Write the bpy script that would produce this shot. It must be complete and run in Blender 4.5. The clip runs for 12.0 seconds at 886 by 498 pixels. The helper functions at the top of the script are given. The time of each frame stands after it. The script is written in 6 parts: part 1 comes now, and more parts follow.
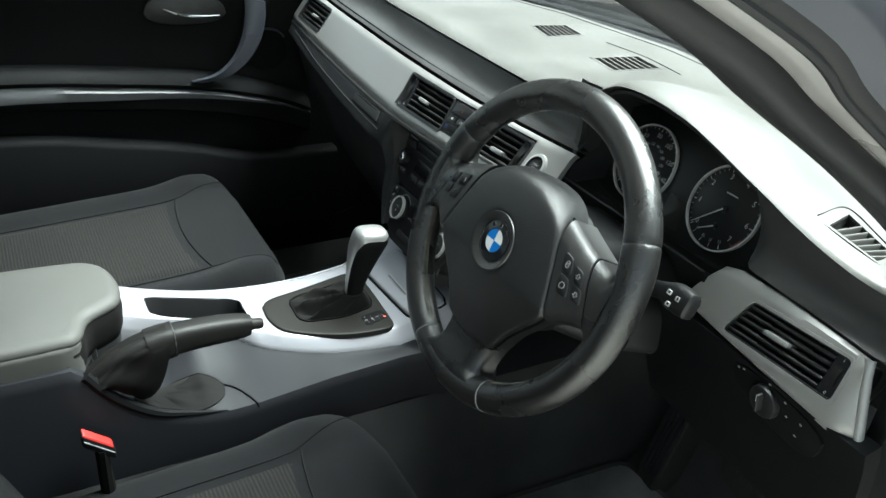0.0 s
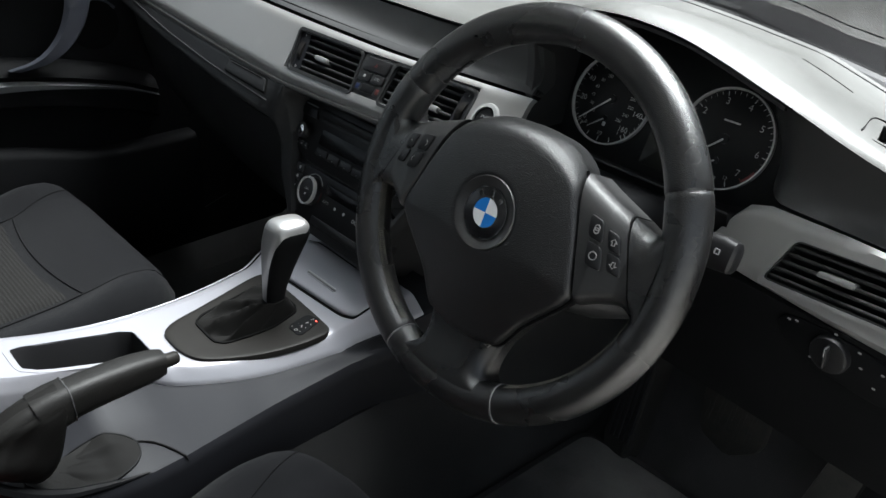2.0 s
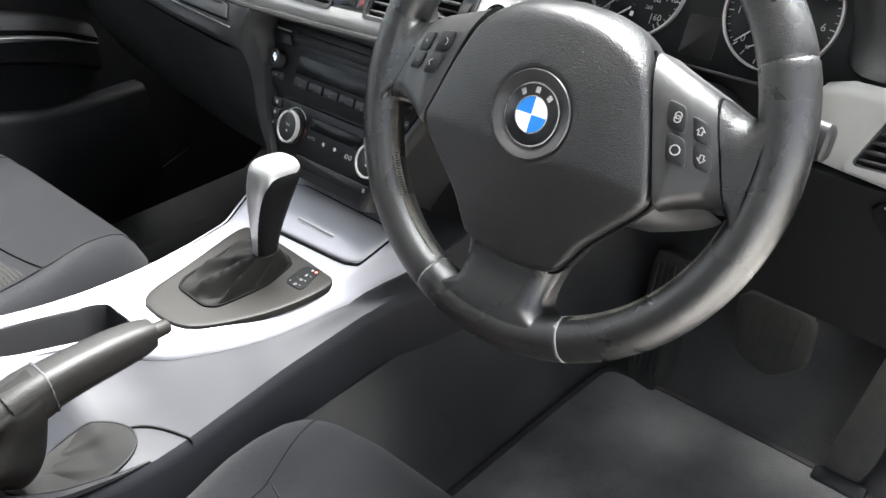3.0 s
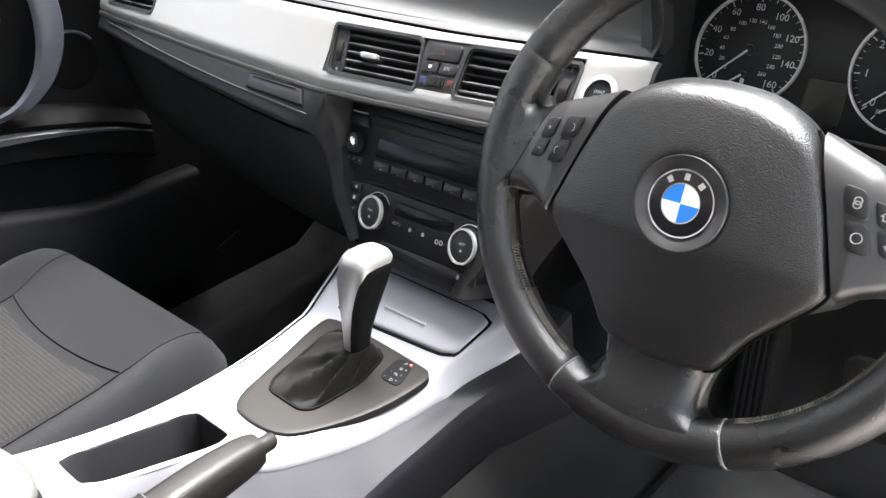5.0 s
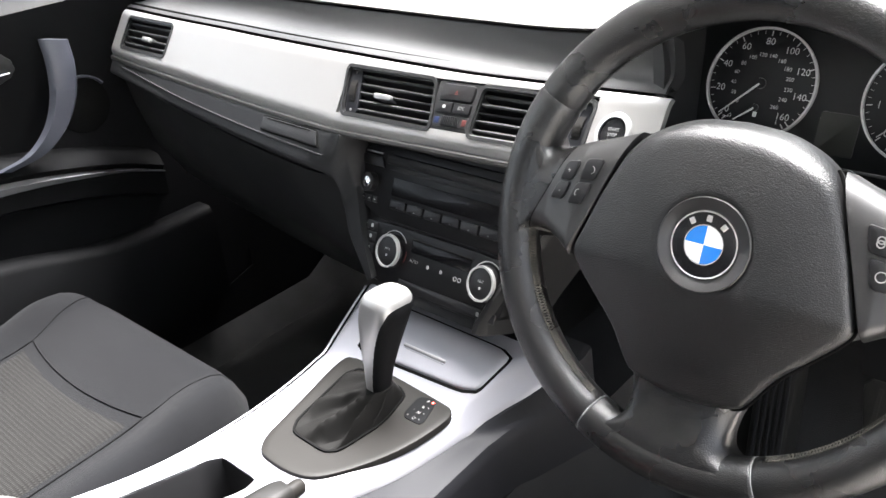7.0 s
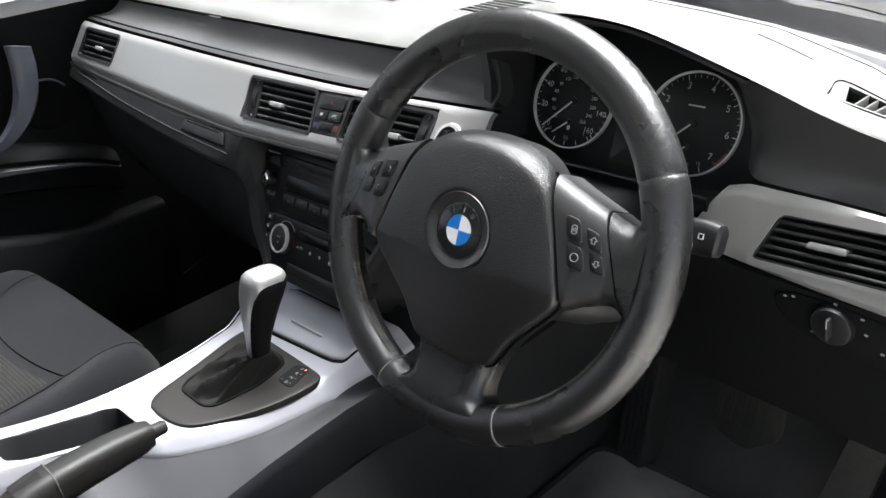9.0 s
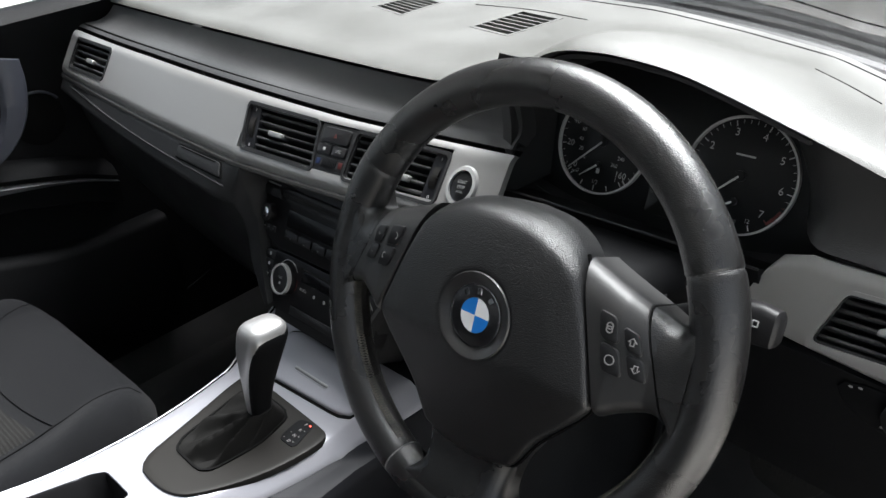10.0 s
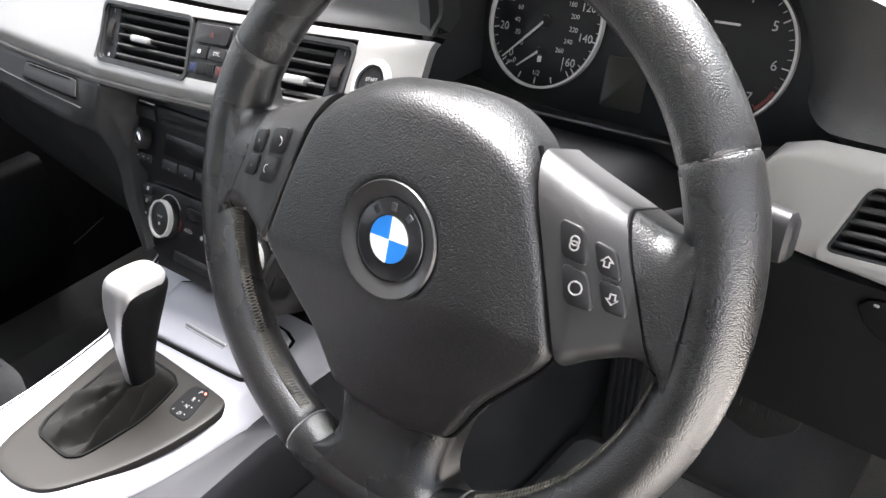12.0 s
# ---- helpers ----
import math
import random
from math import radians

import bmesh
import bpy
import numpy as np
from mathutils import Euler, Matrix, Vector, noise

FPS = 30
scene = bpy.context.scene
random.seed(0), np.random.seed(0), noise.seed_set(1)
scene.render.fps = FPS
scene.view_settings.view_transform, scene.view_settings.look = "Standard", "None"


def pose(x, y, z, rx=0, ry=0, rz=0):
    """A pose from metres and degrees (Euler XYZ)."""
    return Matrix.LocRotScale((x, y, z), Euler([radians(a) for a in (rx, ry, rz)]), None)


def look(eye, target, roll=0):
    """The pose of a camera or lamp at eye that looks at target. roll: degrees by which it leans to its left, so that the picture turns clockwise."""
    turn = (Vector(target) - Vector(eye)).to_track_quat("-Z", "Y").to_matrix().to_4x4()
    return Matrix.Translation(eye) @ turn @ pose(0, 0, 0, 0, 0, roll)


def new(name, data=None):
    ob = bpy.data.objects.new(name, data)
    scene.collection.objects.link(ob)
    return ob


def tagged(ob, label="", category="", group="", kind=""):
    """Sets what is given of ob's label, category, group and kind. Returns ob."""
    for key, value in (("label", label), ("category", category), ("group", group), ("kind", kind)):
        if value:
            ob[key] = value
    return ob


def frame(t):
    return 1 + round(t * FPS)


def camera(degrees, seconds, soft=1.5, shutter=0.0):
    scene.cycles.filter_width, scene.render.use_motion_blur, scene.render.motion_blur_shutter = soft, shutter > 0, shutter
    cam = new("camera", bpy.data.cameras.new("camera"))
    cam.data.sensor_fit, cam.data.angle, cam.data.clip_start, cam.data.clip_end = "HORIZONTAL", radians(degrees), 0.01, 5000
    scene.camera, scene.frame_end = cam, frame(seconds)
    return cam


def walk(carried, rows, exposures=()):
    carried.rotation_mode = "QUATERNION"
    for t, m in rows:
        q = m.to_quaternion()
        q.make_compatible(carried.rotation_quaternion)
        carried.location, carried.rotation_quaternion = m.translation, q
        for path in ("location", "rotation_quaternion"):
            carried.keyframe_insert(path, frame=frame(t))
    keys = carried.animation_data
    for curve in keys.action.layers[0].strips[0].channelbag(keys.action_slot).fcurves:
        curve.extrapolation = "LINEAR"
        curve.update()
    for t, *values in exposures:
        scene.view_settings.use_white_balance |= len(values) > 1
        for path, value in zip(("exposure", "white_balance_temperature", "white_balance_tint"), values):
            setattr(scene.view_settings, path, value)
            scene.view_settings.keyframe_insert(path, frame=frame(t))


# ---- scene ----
cam = camera(54.5, 12.0)
PATH = [
    (0, (1.018, -0.472, 1.282), (-0.509, 0.402, 0.332), 4.3),
    (0.5, (1.085, -0.552, 1.293), (-0.361, 0.39, 0.283), 5.7),
    (1, (1.088, -0.596, 1.324), (-0.263, 0.45, 0.285), 6.2),
    (1.5, (0.952, -0.52, 1.291), (-0.365, 0.613, 0.299), 2.9),
    (2, (0.798, -0.49, 1.196), (-0.478, 0.687, 0.201), 2.2),
    (2.5, (0.698, -0.483, 1.123), (-0.456, 0.744, 0.046), 2.7),
    (3, (0.685, -0.478, 1.113), (-0.47, 0.743, 0.028), -1.1),
    (3.5, (0.636, -0.471, 1.122), (-0.533, 0.781, 0.09), -3.2),
    (3.7, (0.624, -0.477, 1.125), (-0.546, 0.794, 0.117), -3.0),
    (5.3, (0.577, -0.492, 1.123), (-0.651, 0.748, 0.145), -4.9),
    (5.5, (0.575, -0.492, 1.132), (-0.652, 0.753, 0.16), -5.1),
    (6, (0.591, -0.484, 1.138), (-0.632, 0.775, 0.18), -5.2),
    (6.5, (0.576, -0.498, 1.143), (-0.645, 0.766, 0.188), -5.2),
    (7, (0.57, -0.498, 1.144), (-0.668, 0.76, 0.202), -6.3),
    (7.5, (0.613, -0.46, 1.152), (-0.601, 0.826, 0.219), -6.6),
    (7.7, (0.64, -0.451, 1.156), (-0.562, 0.846, 0.224), -6.2),
    (9.3, (0.802, -0.474, 1.184), (-0.511, 0.727, 0.27), -5.7),
    (9.5, (0.774, -0.438, 1.195), (-0.547, 0.741, 0.265), -6.3),
    (10, (0.714, -0.381, 1.205), (-0.583, 0.787, 0.228), -6.3),
    (10.5, (0.609, -0.392, 1.183), (-0.61, 0.806, 0.145), -4.9),
    (11, (0.59, -0.394, 1.158), (-0.559, 0.827, 0.068), -3.9),
    (11.5, (0.598, -0.375, 1.167), (-0.531, 0.853, 0.064), -5.3),
    (12, (0.628, -0.285, 1.103), (-0.519, 0.931, 0.006), -6.8),
]
walk(cam, [(t, look(eye, target, roll)) for t, eye, target, roll in PATH], [(0, 3.3, 6000, -6), (1, 3.5, 6000, 0), (1.5, 3.1, 6100, 5), (2, 2.7, 6100, 5), (2.5, 4.2, 6100, 5), (3, 4.7, 6300, 8), (3.7, 4.7, 6300, 9), (5.5, 4.5, 6400, 11), (7.5, 4.6, 6400, 11), (9.5, 3.2, 6200, 8), (10, 3.0, 6200, 8), (10.5, 3.4, 6300, 9), (11, 4.5, 6400, 12), (12, 4.65, 6400, 12)])

# ---- world and light ----
SUN_AZ, SUN_EL = radians(-4), radians(62)       # high ahead of the bonnet, through bright haze
world = bpy.data.worlds.new("world")
scene.world = world
world.use_nodes = True
wn = world.node_tree.nodes
wl = world.node_tree.links
sky = wn.new("ShaderNodeTexSky")
sky.sky_type, sky.sun_disc = "NISHITA", False
sky.sun_elevation, sky.sun_rotation = SUN_EL, SUN_AZ
sky.air_density, sky.dust_density = 1.0, 3.0
wn["Background"].inputs["Strength"].default_value = 0.030
haze = wn.new("ShaderNodeHueSaturation")          # bright haze takes most of the blue out of the sky
haze.inputs["Saturation"].default_value = 0.3
wl.new(sky.outputs["Color"], haze.inputs["Color"])
wl.new(haze.outputs["Color"], wn["Background"].inputs["Color"])
sun_data = bpy.data.lights.new("sun", "SUN")
sun_data.energy, sun_data.angle, sun_data.color = 2.4, radians(40), (1.0, 0.97, 0.95)
sun = new("sun", sun_data)
sun.matrix_world = look((0, 0, 0), (-math.sin(SUN_AZ) * math.cos(SUN_EL), -math.cos(SUN_AZ) * math.cos(SUN_EL), -math.sin(SUN_EL)))


# ---- materials ----
def material(name, color, rough=0.5, metal=0.0, vary=0.15, grain=0.0, scale=400.0, patch=6.0, sheen=0.0, coat=0.0, spec=0.5, pattern="noise", second=None, rvary=0.1, relief=0.0006, blot=0.0):
    """A procedural surface: base colour with a fine and a coarse variation, roughness wear and a fine relief."""
    m = bpy.data.materials.new(name)
    m.use_nodes = True
    n, l = m.node_tree.nodes, m.node_tree.links
    b = n["Principled BSDF"]
    b.inputs["Metallic"].default_value, b.inputs["Specular IOR Level"].default_value = metal, spec
    b.inputs["Sheen Weight"].default_value, b.inputs["Coat Weight"].default_value = sheen, coat
    geo = n.new("ShaderNodeNewGeometry")
    big = n.new("ShaderNodeTexNoise")
    big.inputs["Scale"].default_value, big.inputs["Detail"].default_value = patch, 4
    l.new(geo.outputs["Position"], big.inputs["Vector"])
    fine = n.new("ShaderNodeTexVoronoi" if pattern == "leather" else "ShaderNodeTexNoise")
    fine.inputs["Scale"].default_value = scale
    l.new(geo.outputs["Position"], fine.inputs["Vector"])
    height = fine.outputs["Distance" if pattern == "leather" else "Fac"]
    if pattern == "weave":
        w1, w2 = n.new("ShaderNodeTexWave"), n.new("ShaderNodeTexWave")
        w1.bands_direction, w2.bands_direction = "X", "Y"
        mul = n.new("ShaderNodeMath")
        mul.operation = "MULTIPLY"
        for w, k in ((w1, 1.0), (w2, 0.6)):
            w.inputs["Scale"].default_value, w.inputs["Distortion"].default_value = scale * k / 6.0, 1.5
            w.inputs["Detail Scale"].default_value = 3.0
            l.new(geo.outputs["Position"], w.inputs["Vector"])
        l.new(w1.outputs["Fac"], mul.inputs[0]), l.new(w2.outputs["Fac"], mul.inputs[1])
        height = mul.outputs[0]
    ramp = n.new("ShaderNodeMix")
    ramp.data_type = "RGBA"
    dark = tuple(c * (1 - vary) for c in color)
    light = second or tuple(min(1.0, c * (1 + vary)) for c in color)
    ramp.inputs[6].default_value, ramp.inputs[7].default_value = (*dark, 1), (*light, 1)
    add = n.new("ShaderNodeMath")
    add.operation = "MULTIPLY_ADD"
    add.inputs[1].default_value = 0.5
    half = n.new("ShaderNodeMath")
    half.operation = "MULTIPLY"
    half.inputs[1].default_value = 0.5
    coarse = big.outputs["Fac"]
    if blot:                                     # worn, blotchy surfaces: a harder coarse pattern
        hard = n.new("ShaderNodeMapRange")
        hard.inputs["From Min"].default_value, hard.inputs["From Max"].default_value = 0.5 - blot, 0.5 + blot
        hard.inputs["To Min"].default_value, hard.inputs["To Max"].default_value = -0.3, 1.3
        hard.clamp = False
        l.new(coarse, hard.inputs["Value"])
        coarse = hard.outputs["Result"]
    l.new(height, half.inputs[0]), l.new(coarse, add.inputs[0]), l.new(half.outputs[0], add.inputs[2])
    l.new(add.outputs[0], ramp.inputs[0]), l.new(ramp.outputs[2], b.inputs["Base Color"])
    rr = n.new("ShaderNodeMapRange")
    rr.inputs["From Min"].default_value, rr.inputs["From Max"].default_value = 0.3, 0.7
    rr.inputs["To Min"].default_value, rr.inputs["To Max"].default_value = max(0.02, rough - rvary), min(1.0, rough + rvary)
    l.new(big.outputs["Fac"], rr.inputs["Value"]), l.new(rr.outputs["Result"], b.inputs["Roughness"])
    if grain:
        bump = n.new("ShaderNodeBump")
        bump.inputs["Strength"].default_value, bump.inputs["Distance"].default_value = grain, relief
        bump.invert = pattern == "leather"
        l.new(height, bump.inputs["Height"]), l.new(bump.outputs["Normal"], b.inputs["Normal"])
    return m


def lamp_material(name, color, strength):
    m = material(name, color, 0.4)
    b = m.node_tree.nodes["Principled BSDF"]
    b.inputs["Emission Color"].default_value, b.inputs["Emission Strength"].default_value = (*color, 1), strength
    return m


def glass_material(name, tint=(0.95, 0.97, 0.96), gloss=1.0):
    """A thin pane: it lets light straight through and mirrors the surroundings by Fresnel."""
    m = bpy.data.materials.new(name)
    m.use_nodes = True
    n, l = m.node_tree.nodes, m.node_tree.links
    n.remove(n["Principled BSDF"])
    clear, shine, mix, fres, k = (n.new("ShaderNode" + s) for s in ("BsdfTransparent", "BsdfGlossy", "MixShader", "Fresnel", "Math"))
    clear.inputs["Color"].default_value, shine.inputs["Roughness"].default_value = (*tint, 1), 0.02
    k.operation, k.inputs[1].default_value = "MULTIPLY", gloss
    l.new(fres.outputs[0], k.inputs[0]), l.new(k.outputs[0], mix.inputs[0])
    l.new(clear.outputs[0], mix.inputs[1]), l.new(shine.outputs[0], mix.inputs[2])
    l.new(mix.outputs[0], n["Material Output"].inputs["Surface"])
    return m


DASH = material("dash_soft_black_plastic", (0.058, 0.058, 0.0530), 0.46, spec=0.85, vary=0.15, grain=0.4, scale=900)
# same plastic as DASH; the upright faces' shade is put into this darker copy
DASH_SHADED = material("dash_plastic_shaded_copy", (0.021, 0.0212, 0.0215), 0.45, grain=0.35, scale=900)
PLASTIC = material("hard_black_plastic", (0.013, 0.0133, 0.0137), 0.48, spec=0.35, grain=0.25, scale=1200)
SIDE = material("console_grey_plastic", (0.0105, 0.0110, 0.0132), 0.55, spec=0.14, grain=0.2, scale=1400)
# the strip's silver darkened to paint in the shade under its lower edge
ROLLED_SHADED = material("shaded_strip_edge", (0.036, 0.035, 0.033), 0.45, metal=0.2, vary=0.06, rvary=0.05)
DOOR_STRIP = material("dull_silver_door_strip", (0.17, 0.172, 0.18), 0.42, metal=0.3, vary=0.06, rvary=0.05)
LOWER = material("lower_dash_dark_plastic", (0.010, 0.0104, 0.0112), 0.60, spec=0.35, grain=0.2, scale=1400)
SATIN = material("satin_silver_trim", (0.268, 0.264, 0.258), 0.36, metal=0.45, vary=0.05, grain=0.04, scale=2500, rvary=0.04)
CONSOLE_SILVER = material("satin_silver_console", (0.275, 0.275, 0.298), 0.36, metal=0.35, vary=0.05, grain=0.04, scale=2500, rvary=0.05)
PLATE = material("gear_plate_grey", (0.0095, 0.0088, 0.0078), 0.50, spec=0.16, grain=0.1, scale=1500)
LEATHER = material("wheel_leather", (0.0090, 0.0088, 0.0087), 0.28, grain=0.75, scale=1100, spec=0.8, pattern="leather", patch=14, rvary=0.03, relief=0.00025)
PAD = material("airbag_pad_grained", (0.0088, 0.0088, 0.0090), 0.34, grain=0.8, scale=1050, spec=0.7, pattern="leather", relief=0.00034, rvary=0.05)
BOOT = material("soft_gaiter_leather", (0.0064, 0.0062, 0.0058), 0.68, spec=0.10, grain=0.4, scale=1300, pattern="leather", relief=0.00022)
GRIP = material("grip_worn_leather", (0.0075, 0.0072, 0.0067), 0.48, grain=0.5, scale=900, pattern="leather", relief=0.0004, spec=0.2)
BUTTON = material("button_rubber", (0.0075, 0.0075, 0.0082), 0.42, grain=0.1, scale=1500, spec=0.4)
GLOSS = material("gloss_black", (0.010, 0.010, 0.011), 0.22, rvary=0.05, spec=0.4)
FACE = material("radio_face_black", (0.0045, 0.0045, 0.0050), 0.42, grain=0.1, scale=1500, spec=0.25)
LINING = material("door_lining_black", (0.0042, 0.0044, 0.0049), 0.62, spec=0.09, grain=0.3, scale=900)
SCREEN = material("display_glass", (0.004, 0.004, 0.0045), 0.25, rvary=0.03, spec=0.22)
CHROME = material("polished_chrome", (0.75, 0.75, 0.76), 0.12, metal=1.0, vary=0.03, rvary=0.04)
KNOB_SILVER = material("knob_brushed_silver", (0.33, 0.33, 0.325), 0.36, metal=0.75, vary=0.06, rvary=0.06)
WHITE_RING = material("bright_satin_ring", (0.34, 0.34, 0.335), 0.3, metal=0.1, vary=0.03)
DIMMARK = material("dim_grey_marking", (0.24, 0.235, 0.23), 0.5)
MARK = material("printed_marking", (0.34, 0.34, 0.335), 0.5, vary=0.04)
DIALFACE = material("dial_face_black", (0.0060, 0.0064, 0.0070), 0.35, rvary=0.05, spec=0.25)
RED = material("red_plastic", (0.55, 0.02, 0.018), 0.35, vary=0.08)
REDMARK = material("red_printed_marking", (0.10, 0.014, 0.012), 0.5)
COLDMARK = material("dim_blue_marking", (0.012, 0.025, 0.09), 0.5)
BLUE = material("badge_blue_enamel", (0.015, 0.14, 0.45), 0.2, vary=0.04)
WHITE = material("badge_white_enamel", (0.62, 0.62, 0.62), 0.2, vary=0.02)
FABRIC = material("seat_cloth_charcoal", (0.0044, 0.0046, 0.0053), 0.92, vary=0.35, grain=0.9, scale=1100, sheen=0.03, spec=0.10, rvary=0.05, relief=0.0009, patch=9)
INSERT = material("seat_cloth_ribbed", (0.0070, 0.0070, 0.0074), 0.92, vary=0.75, grain=1.0, scale=620, pattern="weave", sheen=0.015, spec=0.12, second=(0.0195, 0.0190, 0.0178), relief=0.0010)
PALE_THREAD = material("pale_rim_thread", (0.16, 0.16, 0.16), 0.6)
LCD = material("dormant_display", (0.0085, 0.009, 0.0075), 0.35, vary=0.05, spec=0.25)
SWITCH_SKIN = material("switch_housing_plastic", (0.0115, 0.0113, 0.0112), 0.39, grain=0.12, scale=1500, spec=0.8)
LACING = material("worn_tan_lacing", (0.062, 0.057, 0.047), 0.7, vary=0.8, patch=110, blot=0.15)
THREAD = material("sewing_thread", (0.03, 0.03, 0.031), 0.7)
CORD = material("seat_seam_cord", (0.0055, 0.0055, 0.006), 0.9, spec=0.1)
# near-black for sewn seams and joints, and for shade painted into recesses
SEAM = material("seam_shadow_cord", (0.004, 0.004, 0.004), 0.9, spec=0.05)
CARPET = material("floor_carpet", (0.0095, 0.0097, 0.0102), 0.95, vary=0.6, grain=1.0, scale=700, sheen=0.06, patch=9, blot=0.18, second=(0.029, 0.0292, 0.0295))
MAT = material("floor_mat_pile", (0.040, 0.0405, 0.041), 0.95, vary=0.6, grain=1.0, scale=600, sheen=0.2, patch=7, blot=0.16, second=(0.115, 0.115, 0.111))
DUSTY = material("dusty_pedal_rubber", (0.0080, 0.0078, 0.0070), 0.85, vary=0.8, grain=0.6, scale=350, patch=60, blot=0.2, second=(0.025, 0.024, 0.020))
RUBBER = material("black_rubber", (0.016, 0.016, 0.017), 0.55, spec=0.3, grain=0.2, scale=800)
PAINT = material("silver_car_paint", (0.30, 0.292, 0.284), 0.3, metal=0.3, vary=0.04, coat=0.6, rvary=0.04)
ARMCLOTH = material("armrest_grey_leatherette", (0.040, 0.0395, 0.036), 0.6, grain=0.35, scale=1100, pattern="leather")
HEADLINER = material("headliner_grey_cloth", (0.45, 0.45, 0.435), 0.95, grain=0.3, scale=900)
STRAP = material("door_pull_bluegrey", (0.036, 0.039, 0.050), 0.4, grain=0.1, scale=1500)
GLASS = glass_material("window_glass")
PAVING = material("pale_block_paving", (0.46, 0.435, 0.40), 0.85, vary=0.2, grain=0.3, scale=60, patch=1.5)
TELLTALE = lamp_material("red_indicator", (0.9, 0.05, 0.03), 1.5)


# ---- shapes ----
FOLLOW = (0.93, 0.85, 0.75, 0.62, 0.48, 0.32, 0.16, 0.02)
BASE = {}


def shade(bm, angle=0.7):
    for f in bm.faces:
        f.smooth = True
    for e in bm.edges:
        e.smooth = len(e.link_faces) != 2 or e.calc_face_angle(0) < angle


def part(name, bm, mat, parent=None, label="", kind="", angle=0.7):
    """Links a bmesh, given in the world's metres, as one mesh object under a thing or a part, or as a thing."""
    bmesh.ops.recalc_face_normals(bm, faces=bm.faces[:])
    shade(bm, angle)
    lo = Vector([min(v.co[k] for v in bm.verts) for k in range(3)])
    hi = Vector([max(v.co[k] for v in bm.verts) for k in range(3)])
    mid = (lo + hi) / 2
    for v in bm.verts:
        v.co -= mid
    me = bpy.data.meshes.new(name)
    bm.to_mesh(me)
    bm.free()
    for m in mat if isinstance(mat, (list, tuple)) else (mat,):
        me.materials.append(m)
    ob = new(name, me)
    ob.location = mid
    BASE[ob] = mid
    if parent:
        ob.parent = parent
        ob.matrix_parent_inverse = Matrix.Translation(-BASE[parent])
    if label or kind:
        tagged(ob, label=label, kind=kind)
    return ob


def thing(name, at, label, category, group="", kind=""):
    ob = new(name)
    ob.empty_display_size = 0.05
    ob.location = Vector(at)
    BASE[ob] = Vector(at)
    return tagged(ob, label, category, group, kind)


def loft(rings, closed=True, caps=True):
    """Skin over rings of points, all of one length."""
    bm = bmesh.new()
    rows = [[bm.verts.new(p) for p in r] for r in rings]
    n = len(rows[0])
    for a, b in zip(rows, rows[1:]):
        for i in range(n if closed else n - 1):
            j = (i + 1) % n
            bm.faces.new((a[i], a[j], b[j], b[i]))
    if caps and closed:
        bm.faces.new(rows[0][::-1])
        bm.faces.new(rows[-1])
    return bm


def slab(P, nu, nv, Q, hole=None):
    """A sheet P(i, j) with its under side Q(i, j), joined round the edge and round the holes."""
    bm = bmesh.new()
    top = [[bm.verts.new(P(i, j)) for j in range(nv + 1)] for i in range(nu + 1)]
    bot = [[bm.verts.new(Q(i, j)) for j in range(nv + 1)] for i in range(nu + 1)]
    solid = lambda i, j: 0 <= i < nu and 0 <= j < nv and not (hole and hole(i, j))
    for i in range(nu):
        for j in range(nv):
            if not solid(i, j):
                continue
            bm.faces.new((top[i][j], top[i + 1][j], top[i + 1][j + 1], top[i][j + 1]))
            bm.faces.new((bot[i][j], bot[i][j + 1], bot[i + 1][j + 1], bot[i + 1][j]))
            for di, dj, a, b in ((-1, 0, (0, 0), (0, 1)), (1, 0, (1, 0), (1, 1)), (0, -1, (0, 0), (1, 0)), (0, 1, (0, 1), (1, 1))):
                if not solid(i + di, j + dj):
                    p, q = (i + a[0], j + a[1]), (i + b[0], j + b[1])
                    bm.faces.new((top[p[0]][p[1]], top[q[0]][q[1]], bot[q[0]][q[1]], bot[p[0]][p[1]]))
    for v in [v for v in bm.verts if not v.link_faces]:
        bm.verts.remove(v)
    return bm


def inset(outline, d):
    """The outline moved inwards by d (it runs counter-clockwise or clockwise)."""
    n = len(outline)
    area = sum(outline[i][0] * outline[(i + 1) % n][1] - outline[(i + 1) % n][0] * outline[i][1] for i in range(n))
    s = 1 if area > 0 else -1
    out = []
    for i in range(n):
        (ax, ay), (bx, by), (cx, cy) = outline[i - 1], outline[i], outline[(i + 1) % n]
        n1, n2 = Vector((-(by - ay), bx - ax)), Vector((-(cy - by), cx - bx))
        n1, n2 = (v.normalized() if v.length > 1e-9 else Vector((0, 0)) for v in (n1, n2))
        m = n1 + n2
        m = m.normalized() if m.length > 1e-6 else n1
        k = max(0.5, m.dot(n1))
        out.append((bx + s * m.x * d / k, by + s * m.y * d / k))
    return out


def prism(outline, to, d0, d1, bevel=0.001, steps=2, inner=()):
    """A solid over an outline, from depth d0 to d1, its upper edge rounded; to(x, y, d) lays it into the world. inner: scales of further rings, so that the top follows a curved bed."""
    rings = [[to(x, y, d0) for x, y in outline]]
    for k in range(steps + 1):
        a = k / steps * math.pi / 2
        rings.append([to(x, y, d1 - bevel * (1 - math.sin(a))) for x, y in inset(outline, bevel * (1 - math.cos(a)))])
    if inner:
        edge = inset(outline, bevel)
        cx, cy = sum(p[0] for p in edge) / len(edge), sum(p[1] for p in edge) / len(edge)
        rings += [[to(cx + (x - cx) * k, cy + (y - cy) * k, d1) for x, y in edge] for k in inner]
    return loft(rings)


